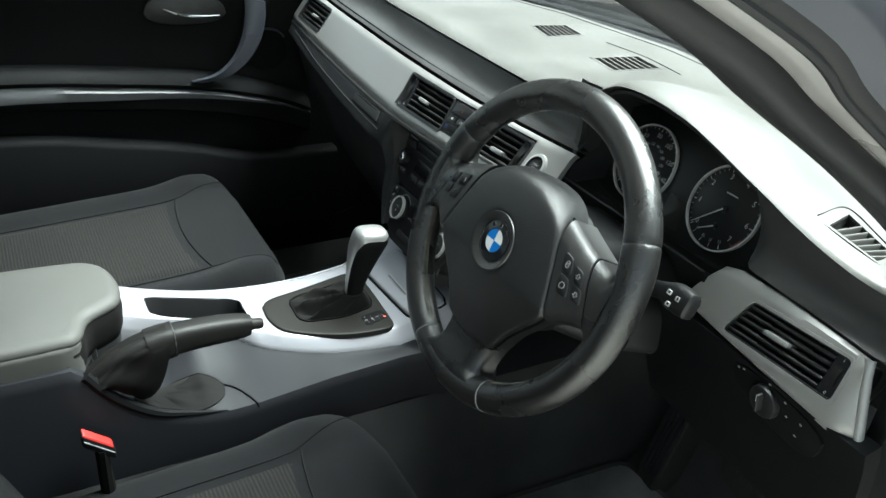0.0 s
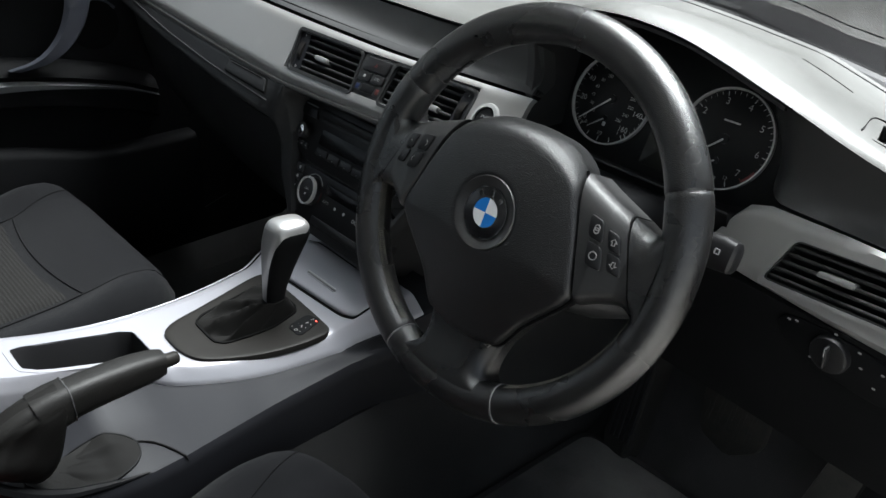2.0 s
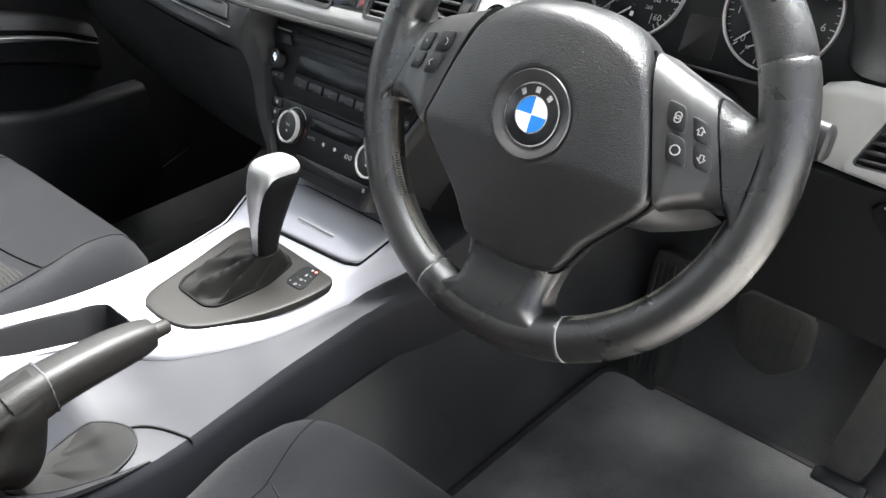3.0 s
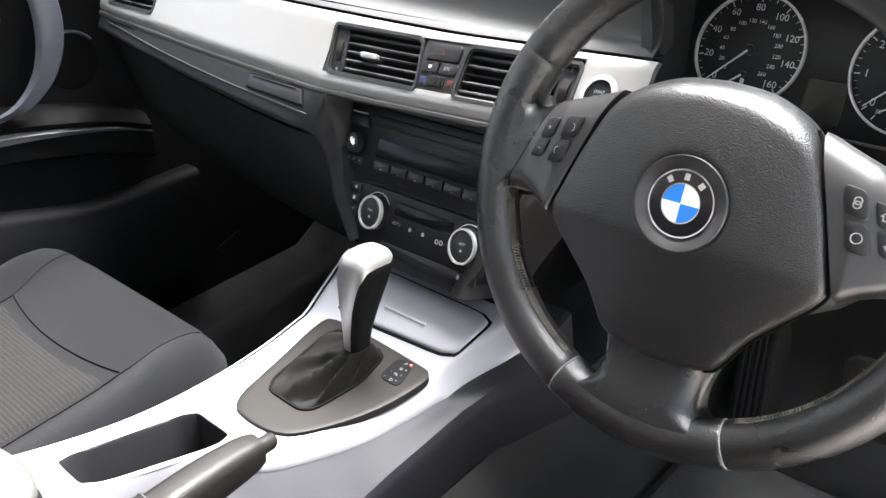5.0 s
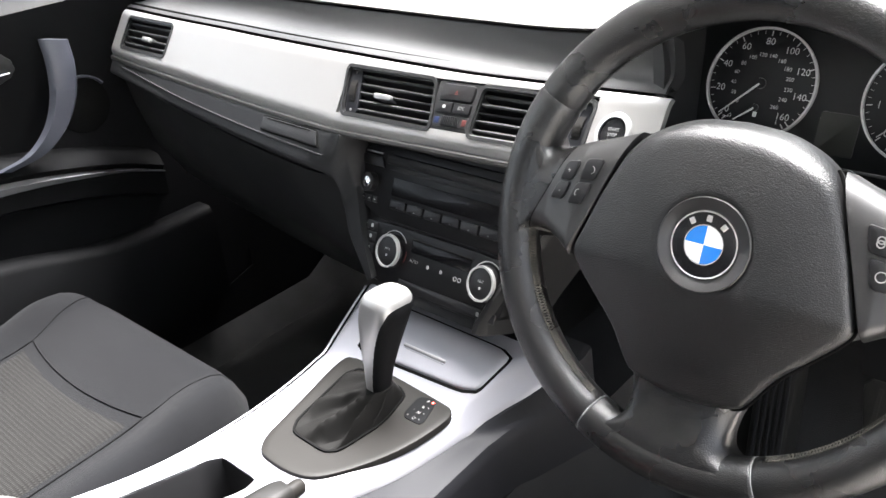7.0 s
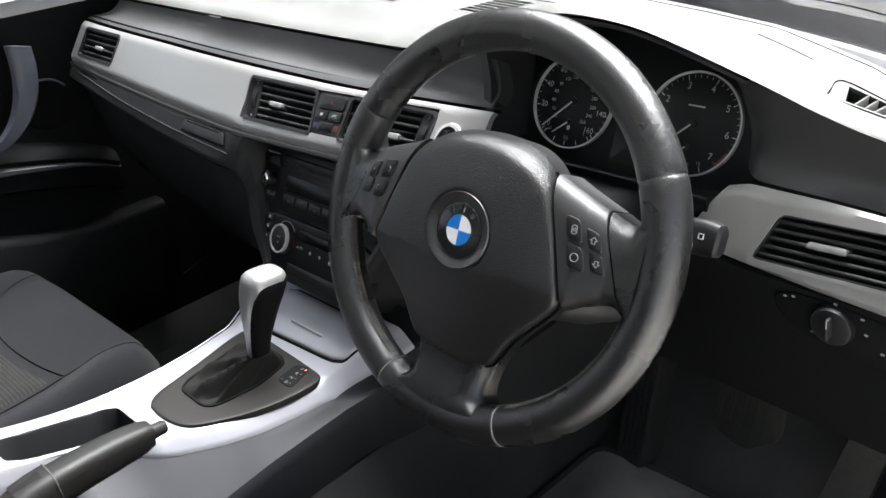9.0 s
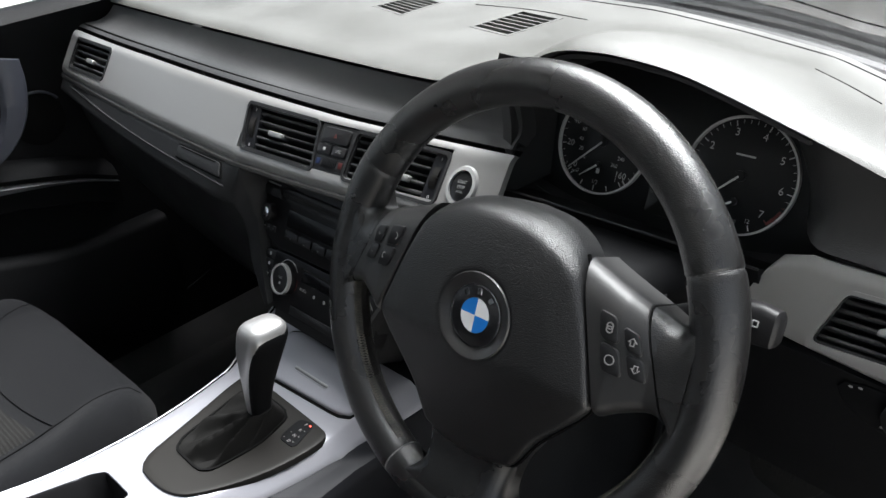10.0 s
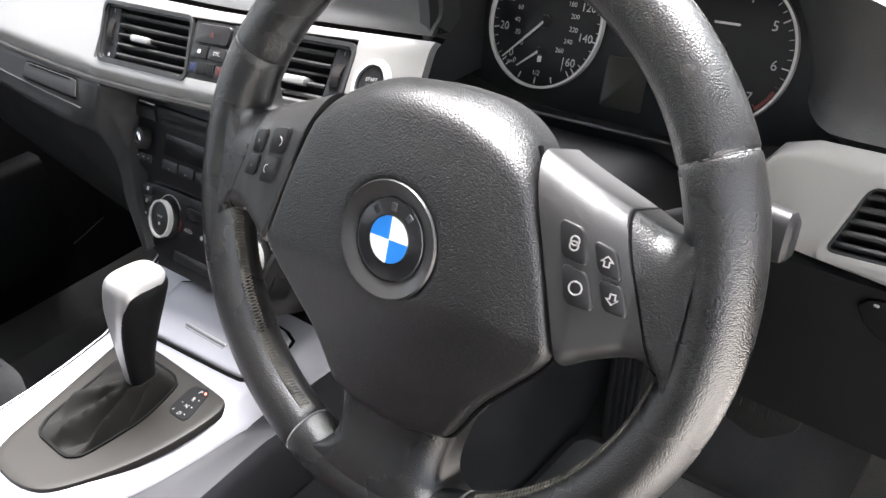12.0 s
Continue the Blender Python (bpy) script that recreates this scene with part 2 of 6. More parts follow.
def frame_ring(outer, inner, to, d0, d1):
    """A flat ring between two outlines of the same count."""
    rings = [[to(x, y, d) for x, y in o] for o, d in ((outer, d0), (outer, d1), (inner, d1), (inner, d0), (outer, d0))]
    return loft(rings, caps=False)


def rrect(x0, y0, x1, y1, r, n=4):
    out = []
    for cx, cy, a in ((x1 - r, y0 + r, -90), (x1 - r, y1 - r, 0), (x0 + r, y1 - r, 90), (x0 + r, y0 + r, 180)):
        out += [(cx + r * math.cos(radians(a + 90 * k / n)), cy + r * math.sin(radians(a + 90 * k / n))) for k in range(n + 1)]
    return out


def rounded(points, times=2, keep=0.25):
    """Corners cut off, again and again."""
    for _ in range(times):
        out = []
        for (ax, ay), (bx, by) in zip(points, points[1:] + points[:1]):
            out += [(ax + (bx - ax) * keep, ay + (by - ay) * keep), (bx + (ax - bx) * keep, by + (ay - by) * keep)]
        points = out
    return points


def circle(cx, cy, r, n=32):
    return [(cx + r * math.cos(2 * math.pi * k / n), cy + r * math.sin(2 * math.pi * k / n)) for k in range(n)]


def spline(points, n):
    """n + 1 points of a smooth curve through the given ones."""
    p = [Vector(q) for q in points]
    p = [2 * p[0] - p[1], *p, 2 * p[-1] - p[-2]]
    out = []
    m = len(p) - 3
    for k in range(n + 1):
        s = min(k / n * m, m - 1e-9)
        i, t = int(s), s - int(s)
        a, b, c, d = p[i : i + 4]
        out.append(0.5 * (2 * b + (c - a) * t + (2 * a - 5 * b + 4 * c - d) * t**2 + (3 * b - a - 3 * c + d) * t**3))
    return out


def tube(path, radius, n=10, flat=1.0, up=Vector((0, 0, 1))):
    """A round bar along a path; radius may be a list; flat squeezes it along up."""
    rings = []
    for k, p in enumerate(path):
        t = (path[min(k + 1, len(path) - 1)] - path[max(k - 1, 0)]).normalized()
        side = t.cross(up).normalized()
        top = side.cross(t)
        r = radius[k] if isinstance(radius, (list, tuple)) else radius
        rings.append([p + side * r * math.cos(2 * math.pi * i / n) + top * r * flat * math.sin(2 * math.pi * i / n) for i in range(n)])
    return loft(rings)


def lerp(table, x):
    """Linear interpolation in rows of (x, value)."""
    return float(np.interp(x, [a for a, _ in table], [b for _, b in table]))


def sweep(curves, n):
    """A band skinned over several edge curves, given as knots, closed round."""
    lines = [spline(c, n) for c in curves]
    return loft([[line[k] for line in lines] for k in range(n + 1)])


def letters(text, size):
    cu = bpy.data.curves.new("letters", "FONT")
    cu.body, cu.size, cu.align_x, cu.align_y, cu.resolution_u = text, size, "CENTER", "CENTER", 3
    ob = bpy.data.objects.new("letters", cu)
    me = bpy.data.meshes.new_from_object(ob)
    bm = bmesh.new()
    bm.from_mesh(me)
    bpy.data.objects.remove(ob), bpy.data.curves.remove(cu), bpy.data.meshes.remove(me)
    return bm


def print_text(text, size, to, cx, cy, d, mat, parent, name="marking", turn=0.0):
    """Printed characters on a surface."""
    bm = letters(text, size)
    c, s = math.cos(turn), math.sin(turn)
    for v in bm.verts:
        x, y = v.co.x, v.co.y
        v.co = to(cx + c * x - s * y, cy + s * x + c * y, d)
    return part(name, bm, mat, parent)


def bar(x0, y0, x1, y1, to, d0, d1, r=0.0005, bevel=0.0003):
    return prism(rrect(x0, y0, x1, y1, min(r, abs(x1 - x0) / 2.1, abs(y1 - y0) / 2.1), 2), to, d0, d1, bevel, 1)


# ---- surfaces of the cabin: each lays a plan position and a depth towards the seats into the world ----
COLUMN_AT, COLUMN_TILT = Vector((0.338, 0.0, 0.86)), radians(24)
COLUMN_UP = Vector((0, math.sin(COLUMN_TILT), math.cos(COLUMN_TILT)))
COLUMN_OUT = Vector((0, -math.cos(COLUMN_TILT), math.sin(COLUMN_TILT)))
# the wheel sits a little askew on its column and is turned slightly clockwise
WHEEL_AT = Vector((0.345, 0.0, 0.86))
WHEEL_TURN = Matrix.Rotation(radians(2.5), 3, "Z") @ Matrix.Rotation(radians(1.4), 3, COLUMN_OUT * -1)
WHEEL_X, WHEEL_UP, WHEEL_OUT = WHEEL_TURN @ Vector((1, 0, 0)), WHEEL_TURN @ COLUMN_UP, WHEEL_TURN @ COLUMN_OUT


def on_column(x, u, n):
    return COLUMN_AT + Vector((x, 0, 0)) + COLUMN_UP * u + COLUMN_OUT * n


def on_wheel(x, u, n):
    return WHEEL_AT + WHEEL_X * x + WHEEL_UP * u + WHEEL_OUT * n


def on_dials(x, u, n):
    return on_column(x, u, n - 0.206)


def on_strip(x, z, d):
    return Vector((x, 0.117 + 0.10 * x + 0.12 * x * x + 0.72 * (z - 0.855), z)) + Vector((0, -0.811, 0.584)) * d


def on_stack(x, z, d):
    return Vector((x, 0.100 + 0.48 * (z - 0.755), z)) + Vector((0, -0.9015, 0.4327)) * d


def on_driver_trim(x, z, d):
    return Vector((x, 0.170 + 0.47 * (z - 0.84) - 0.06 * (x - 0.52) + 0.5 * max(0.0, x - 0.660), z)) + Vector((-0.054, -0.904, 0.425)) * d


def trim_skew(x, z):
    """The driver's trim is cut askew: its vent leans in at one end, out at the other, and climbs towards the door."""
    return x + lerp([(0.447, 0.0), (0.52, 0.40), (0.649, -0.05), (0.668, -0.40)], x) * (z - 0.83), z


def console_z(y):
    return 0.577 + 0.55 * min(0.0, y + 0.03) ** 2 + 0.55 * max(0.0, y)


def on_console(x, y, d):
    return Vector((x, y, console_z(y) + d))


def flat(x, y, d):
    return Vector((x, y, d))


# ---- the setting: ground, car shell ----
def build_ground():
    bm = bmesh.new()
    vs = [bm.verts.new((x, y, -0.0)) for x, y in ((-400, -400), (400, -400), (400, 400), (-400, 400))]
    bm.faces.new(vs)
    tagged(part("ground", bm, PAVING), "pale sunlit paving around the car", "ground", kind="structure")


def build_shell():
    # floor pan with carpet, toe board, sills
    def P(i, j):
        x = -0.72 + 1.44 * i / 24
        y, z = [(-1.6, 0.25), (-0.9, 0.25), (-0.5, 0.25), (-0.1, 0.25), (0.2, 0.25), (0.40, 0.25), (0.47, 0.29), (0.56, 0.38), (0.66, 0.50), (0.74, 0.62), (0.76, 0.85)][j]
        tunnel = max(0.0, 1 - abs(x) / 0.16)
        z += (0.225 * min(1.0, max(0.0, 0.18 - x) / 0.06) if x > 0 else 0.16 * min(1.0, tunnel * 2.2)) if j < 9 else 0
        sill = max(0.0, abs(x) - 0.66) / 0.06
        z += 0.06 * min(1, sill) if j < 7 else 0
        return Vector((x, y, z))

    tagged(part("floor", slab(P, 24, 10, lambda i, j: P(i, j) - Vector((0, 0, 0.02))), CARPET), "dark grey car floor carpet with tunnel and toe board", "floor", kind="structure")
    # roof lining, one curved sheet
    def R(i, j):
        s = -1 + i / 8
        y = -1.7 + 1.42 * j / 8
        return Vector((0.60 * s, y, 1.345 - 0.05 * abs(s) ** 3 - 0.02 * max(0, (j - 5) / 3) ** 2 - 0.06 * max(0, (2 - j) / 2) ** 2))

    tagged(part("ceiling", slab(R, 16, 8, lambda i, j: R(i, j) + Vector((0, 0, 0.03))), HEADLINER), "light grey cloth roof lining", "ceiling", kind="structure")
    roof = lambda i, j: R(i, j) + Vector((0.05 * (-1 + i / 8), 0.0, 0.034))
    tagged(part("roof", slab(roof, 16, 8, lambda i, j: roof(i, j) + Vector((0, 0, 0.02))), PAINT), "silver painted car roof", "roof", kind="structure")
    # rear bulkhead closes the cabin behind
    tagged(part("wall_rear", prism(rrect(-0.72, 0.25, 0.72, 1.06, 0.05), lambda x, z, d: Vector((x, -1.6 - d, z)), 0, 0.05, 0.01), FABRIC), "dark cloth wall behind the seats", "wall", kind="structure")
    for k, sx in enumerate((-1, 1)):
        side = rounded([(-1.66, 0.25), (-0.66, 0.25), (-0.62, 0.95), (-1.12, 0.97), (-1.30, 1.27), (-1.66, 1.27)], 1, 0.05)
        tagged(part("wall_back_left" if sx < 0 else "wall_back_right", prism(side, lambda y, z, d: Vector((sx * (0.70 - 0.25 * max(0.0, z - 0.95) + d), y, z)), 0, 0.04, 0.005), LINING), "black lining of the rear door and rear quarter", "wall", kind="structure")
    # kick panels and sills close the footwells at the sides
    kick = rounded([(-1.62, 0.20), (0.80, 0.20), (0.80, 0.93), (0.30, 0.93), (0.28, 0.36), (-1.62, 0.36)], 1, 0.04)
    tagged(part("wall_left", prism(kick, lambda y, z, d: Vector((-0.705 - d, y, z)), 0, 0.03, 0.004), LINING), "black kick panel and sill lining beside the passenger's footwell", "wall", kind="structure")
    kick = rounded([(-0.60, 0.20), (0.80, 0.20), (0.80, 0.90), (0.44, 0.90), (0.42, 0.50), (0.36, 0.36), (0.28, 0.312), (-0.60, 0.312)], 1, 0.06)
    tagged(part("wall_right", prism(kick, lambda y, z, d: Vector((0.69 + d, y, z)), 0, 0.02, 0.004), LINING), "black kick panel and sill lining beside the driver's footwell", "wall", kind="structure")
    # bulkhead under the windscreen
    tagged(part("wall_front", prism(rrect(-0.74, 0.40, 0.74, 0.90, 0.02), lambda x, z, d: Vector((x, 0.72 + d, z)), 0, 0.03, 0.004), PLASTIC), "black bulkhead ahead of the footwells", "wall", kind="structure")


def band(name, mat, curves, n, parent=None, label=""):
    return part(name, sweep(curves, n), mat, parent, label, angle=0.9)


def build_driver_door_frame():
    """Front and rear pillar round the open driver's door."""
    A = [(0.640, -0.52, 1.305), (0.655, -0.36, 1.275), (0.68, -0.172, 1.184), (0.68, -0.085, 1.131), (0.68, 0.017, 1.068), (0.68, 0.123, 0.992), (0.683, 0.214, 0.905), (0.69, 0.305, 0.80), (0.692, 0.36, 0.69), (0.693, 0.385, 0.58), (0.693, 0.380, 0.47), (0.693, 0.34, 0.37), (0.693, 0.1, 0.315), (0.693, -0.45, 0.312)]
    B = [(0.672, -0.52, 1.315), (0.690, -0.34, 1.280), (0.715, -0.145, 1.196), (0.715, -0.068, 1.150), (0.715, 0.036, 1.086), (0.715, 0.150, 1.006), (0.715, 0.245, 0.915), (0.715, 0.310, 0.820), (0.715, 0.362, 0.718), (0.715, 0.397, 0.608), (0.715, 0.403, 0.498), (0.715, 0.385, 0.375), (0.715, 0.1, 0.300), (0.715, -0.45, 0.297)]
    C = [(0.705, -0.52, 1.322), (0.722, -0.33, 1.286), (0.75, -0.135, 1.203), (0.75, -0.075, 1.160), (0.75, 0.020, 1.100), (0.75, 0.145, 1.022), (0.75, 0.235, 0.948), (0.75, 0.310, 0.850), (0.75, 0.370, 0.735), (0.75, 0.442, 0.616), (0.75, 0.500, 0.485), (0.75, 0.540, 0.362), (0.75, 0.1, 0.260), (0.75, -0.45, 0.257)]
    D = [(0.735, -0.52, 1.326), (0.755, -0.33, 1.292), (0.79, -0.141, 1.215), (0.79, -0.080, 1.172), (0.79, -0.008, 1.120), (0.79, 0.090, 1.057), (0.79, 0.22, 0.965)]
    near = lambda p, q, k: tuple(a + (b - a) * k for a, b in zip(p, q))
    C = [near(b, c, 0.62) for b, c in zip(B[:7], C[:7])] + C[7:]
    D = [near(b, d, 0.66) for b, d in zip(B, D)]
    B = B[:2] + [(x, y, z - 0.009) for x, y, z in B[2:7]] + B[7:]
    C = C[:2] + [(x, y, z - 0.008) for x, y, z in C[2:7]] + C[7:]
    mv = lambda c, dx, dy, dz: [(x + dx, y + dy, z + dz) for x, y, z in c]
    mid = lambda c, d, k, up: [(a[0] + (b[0] - a[0]) * k, a[1] + (b[1] - a[1]) * k + up * 0.75, a[2] + (b[2] - a[2]) * k + up * 0.66) for a, b in zip(c, d)]
    frame_ob = thing("door_frame", (0.72, 0.3, 0.3), "silver painted door opening with black rubber seal, door open", "door frame", kind="structure")
    top = 9
    band("pillar_trim", PLASTIC, [mv(A[:top], -0.05, 0.05, 0.05), A[:top], mid(A[:top], B[:top], 0.25, -0.004), mid(A[:top], B[:top], 0.5, 0.0), mv(mid(A[:top], B[:top], 0.5, 0.0), -0.03, 0.05, 0.05)], 50, frame_ob)
    part("rubber_seal", tube(spline(mid(A, B, 0.72, -0.002), 90), 0.0125, 12), RUBBER, frame_ob, angle=1.2)
    part("seal_lip", tube(spline(mid(A, B, 0.35, 0.002), 90), 0.0075, 8), RUBBER, frame_ob, angle=1.2)
    band("painted_flange", PAINT, [B, mid(B, C, 0.25, -0.004), mid(B, C, 0.6, -0.002), mid(B, C, 0.9, 0.003), C, mv(C, -0.01, 0.03, 0.03), mv(B, 0.0, 0.03, 0.03)], 70, frame_ob)
    E = mid(C[:7], D, 0.5, 0.0)
    band("weather_strip", RUBBER, [C[:7], mid(C[:7], E, 0.3, -0.006), mid(C[:7], E, 0.75, -0.004), E, mv(E, 0.0, 0.02, 0.02), mv(C[:7], 0, 0.03, 0.03)], 40, frame_ob)
    band("pillar_skin", STRAP, [E, mid(E, D, 0.35, 0.004), mid(E, D, 0.75, 0.007), mv(D, 0.0, 0.010, 0.006), mv(D, 0.004, 0.05, 0.02), mv(E, 0.0, 0.04, 0.03)], 40, frame_ob)
    part("strip_bead", tube(spline(mid(C[:7], E, 0.5, -0.006), 40), 0.003, 6), RUBBER, frame_ob)
    # door check strap and its bracket
    part("check_strap", tube(spline([(0.752, 0.38, 0.525), (0.765, 0.43, 0.495), (0.785, 0.50, 0.455), (0.82, 0.60, 0.40)], 12), 0.005, 8, 0.6), PLASTIC, frame_ob)
    part("strap_bracket", prism(rrect(0.368, 0.510, 0.405, 0.545, 0.008), lambda y, z, d: Vector((0.742 + d, y, z)), 0, 0.014, 0.004), RUBBER, frame_ob)
    # rear pillar, seen edge on
    rear = thing("rear_pillar", (0.72, -0.62, 0.3), "silver painted pillar with black trim behind the driver's seat", "pillar", kind="structure")
    inn = [(0.640, -0.605, 1.30), (0.690, -0.572, 1.20), (0.712, -0.545, 1.121), (0.718, -0.524, 1.05), (0.721, -0.507, 0.97), (0.724, -0.494, 0.90), (0.73, -0.472, 0.75), (0.735, -0.452, 0.55), (0.735, -0.438, 0.33)]
    mv = lambda dx, dy: [(x + dx, y + dy, z) for x, y, z in inn]
    band("pillar_trim", RUBBER, [mv(-0.05, -0.02), mv(-0.012, 0.0), mv(0.008, -0.008), mv(0.024, -0.036), mv(-0.03, -0.07)], 30, rear)
    part("rubber_seal", tube(spline(mv(0.028, -0.028), 40), 0.008, 8), RUBBER, rear)
    band("painted_skin", PAINT, [mv(0.034, -0.030), mv(0.052, -0.036), mv(0.075, -0.06), mv(0.09, -0.20), mv(0.03, -0.20)], 30, rear)


def build_driver_door():
    """The driver's door, swung wide open ahead of the doorway."""
    d = thing("driver_door", (0.80, 0.52, 0.35), "driver's door standing wide open with black lining", "car door")
    out, back = Vector((0.906, -0.423, 0)), Vector((0.423, 0.906, 0))
    to = lambda a, z, e: Vector((0.81, 0.53, 0)) + out * a - back * e + Vector((0, 0, z))
    part("door_lining", prism(rounded([(0.0, 0.36), (0.98, 0.33), (1.05, 0.60), (1.04, 0.95), (0.05, 0.93)], 1, 0.1), to, 0.0, 0.06, 0.015), LINING, d)
    part("door_skin", prism(rounded([(-0.02, 0.34), (1.0, 0.31), (1.07, 0.60), (1.06, 0.95), (0.0, 0.93)], 1, 0.1), to, -0.07, -0.001, 0.01), PAINT, d)
    part("window_frame", tube(spline([to(0.10, 0.93, 0), to(0.45, 1.16, 0), to(0.75, 1.29, 0), to(1.0, 1.28, 0), to(1.05, 0.95, 0)], 30), 0.02, 8), RUBBER, d)


def build_windows():
    def glass(name, a, b, c, d, label):
        A, B, C, D = (Vector(q) for q in (a, b, c, d))
        nrm = (B - A).cross(D - A).normalized() * 0.004
        P = lambda i, j: A.lerp(B, i / 6).lerp(D.lerp(C, i / 6), j / 6) + nrm * 8 * (1 - (i / 3 - 1) ** 2) * (1 - (j / 3 - 1) ** 2)
        ob = part(name, slab(P, 6, 6, lambda i, j: P(i, j) + nrm), GLASS)
        ob.visible_shadow = False
        tagged(ob, label, "window", kind="structure")

    # windscreen, bowed forward at its foot
    def W(i, j):
        q, h = -1 + i / 10, j / 10
        foot, head = Vector((0.675 * q, 0.57 - 0.25 * q * q, 0.915)), Vector((0.57 * q, -0.255 - 0.03 * q * q, 1.300))
        return foot.lerp(head, h) + Vector((0, 0.3, 0.7)) * 0.03 * math.sin(math.pi * h)

    ob = part("window_1", slab(W, 20, 10, lambda i, j: W(i, j) + Vector((0, 0.002, 0.0045))), GLASS)
    ob.visible_shadow = False
    tagged(ob, "large clear laminated windscreen", "window", kind="structure")
    glass("window_2", (-0.735, -0.50, 0.935), (-0.735, 0.24, 0.935), (-0.64, -0.16, 1.26), (-0.60, -0.52, 1.29), "clear passenger door window, closed")
    # painted left pillar and roof rail
    pil = thing("front_pillar", (-0.7, 0.3, 0.9), "black lined front pillar beside the windscreen", "pillar", kind="structure")
    c = [(-0.69, 0.34, 0.90), (-0.665, 0.1, 1.05), (-0.63, -0.14, 1.22), (-0.60, -0.36, 1.30), (-0.60, -1.6, 1.30)]
    mv = lambda dx, dz: [(x + dx, y, z + dz) for x, y, z in c]
    band("pillar_trim", PLASTIC, [mv(0.03, -0.02), mv(0.035, 0.03), mv(-0.02, 0.03), mv(-0.03, -0.02)], 30, pil)


def build_passenger_door():
    door = thing("passenger_door", (-0.70, -0.1, 0.35), "closed black passenger door lining with silver armrest strip", "car door")
    X = -0.70
    prof = [(0.32, 0.0), (0.45, 0.012), (0.60, 0.02), (0.66, 0.0), (0.70, -0.005), (0.78, -0.015), (0.88, -0.012), (0.925, 0.01), (0.94, -0.02)]

    def P(i, j):
        z, dx = prof[j]
        y = -0.95 + 1.38 * i / 30
        return Vector((X - 0.012 + dx * 0.7, y, z))

    part("door_panel", slab(P, 30, 8, lambda i, j: Vector((X - 0.06, P(i, j).y, P(i, j).z))), LINING, door)
    # armrest bolster with the silver strip along its edge
    strip = [(-0.95, 0.757), (-0.456, 0.744), (-0.26, 0.728), (-0.09, 0.708), (0.06, 0.672), (0.14, 0.640)]
    def S(off_x, dz):
        return [(X + off_x, y, z + dz) for y, z in strip]
    band("armrest_pad", LINING, [S(-0.02, 0.03), S(0.018, 0.026), S(0.03, 0.008), S(0.02, -0.002), S(-0.02, -0.004)], 30, door)
    thin = lambda y: lerp([(-0.40, 1.0), (-0.20, 0.72), (-0.02, 0.40), (0.14, 0.06)], y)
    def Z(off_x, dz):
        return [(X + off_x, y, z - 0.002 + dz * thin(y)) for y, z in strip]
    band("silver_strip", DOOR_STRIP, [Z(0.0, -0.001), Z(0.022, 0.0), Z(0.030, -0.010), Z(0.026, -0.030), Z(0.0, -0.032)], 30, door, "satin silver strip")
    band("armrest_front", LINING, [Z(0.0, -0.031), Z(0.024, -0.029), S(0.022, -0.045), S(0.0, -0.055)], 30, door)
    pocket = [(-0.95, 0.655), (-0.46, 0.645), (-0.25, 0.615), (-0.12, 0.59), (0.02, 0.555), (0.2, 0.55)]
    band("map_pocket", LINING, [[(X + dx, y, z + dz) for y, z in pocket] for dx, dz in ((-0.005, 0.0), (0.03, 0.0), (0.04, -0.012), (0.035, -0.18), (-0.005, -0.2))], 30, door)
    # curved pull strap
    pull = [(X + 0.028, 0.026, 0.884), (X + 0.034, 0.023, 0.848), (X + 0.036, 0.012, 0.805), (X + 0.036, -0.012, 0.766), (X + 0.034, -0.050, 0.738), (X + 0.028, -0.098, 0.727)]
    w = [0.0225, 0.0220, 0.0205, 0.018, 0.015, 0.011]
    band("pull_handle", STRAP, [[(x + dx, y + dy * k / 0.017, z + dz * k / 0.017) for (x, y, z), k in zip(pull, w)] for dx, dy, dz in ((0.0, 0.016, -0.004), (0.008, 0.011, -0.003), (0.008, -0.011, 0.003), (0.0, -0.016, 0.004), (-0.012, 0.0, 0.0))], 30, door, "blue-grey pull handle")
    # release lever in its cup
    part("handle_cup", prism(rounded([(-0.19, 0.835), (-0.02, 0.83), (-0.03, 0.885), (-0.17, 0.895)], 2), lambda y, z, d: Vector((X - 0.012 + d, y, z)), 0, 0.006, 0.003), PLASTIC, door)
    part("release_handle", tube(spline([(X + 0.0, -0.145, 0.866), (X + 0.016, -0.12, 0.858), (X + 0.018, -0.08, 0.854), (X + 0.012, -0.042, 0.852)], 12), [0.003 + 0.003 * math.sin(math.pi * min(1, k / 11)) for k in range(13)], 8, 0.6), CHROME, door, "chrome release handle")
    # loudspeaker in the front corner
    part("speaker_grille", prism(circle(0.060, 0.768, 0.043, 36), lambda y, z, d: Vector((X - 0.018 + d, y, z)), 0, 0.003, 0.002), SEAM, door)
    part("speaker_rim", tube([Vector((X - 0.012, 0.060 + 0.045 * math.cos(a), 0.768 + 0.045 * math.sin(a))) for a in np.linspace(radians(35), radians(125), 16)], 0.0025, 6), STRAP, door)
    # mirror outside, on the passenger's side
    mir = thing("door_mirror", (-0.93, 0.20, 0.95), "dark outside mirror by the passenger window", "mirror")
    part("mirror_housing", loft([[Vector((-0.85 + dx + 0.10 * math.cos(a) * k, 0.20 + dy, 0.985 + 0.065 * math.sin(a) * k)) for a in (2 * math.pi * i / 16 for i in range(16))] for dx, dy, k in ((0, -0.03, 0.85), (0, 0.0, 1.0), (-0.01, 0.04, 0.92), (-0.02, 0.08, 0.6))]), PLASTIC, mir)
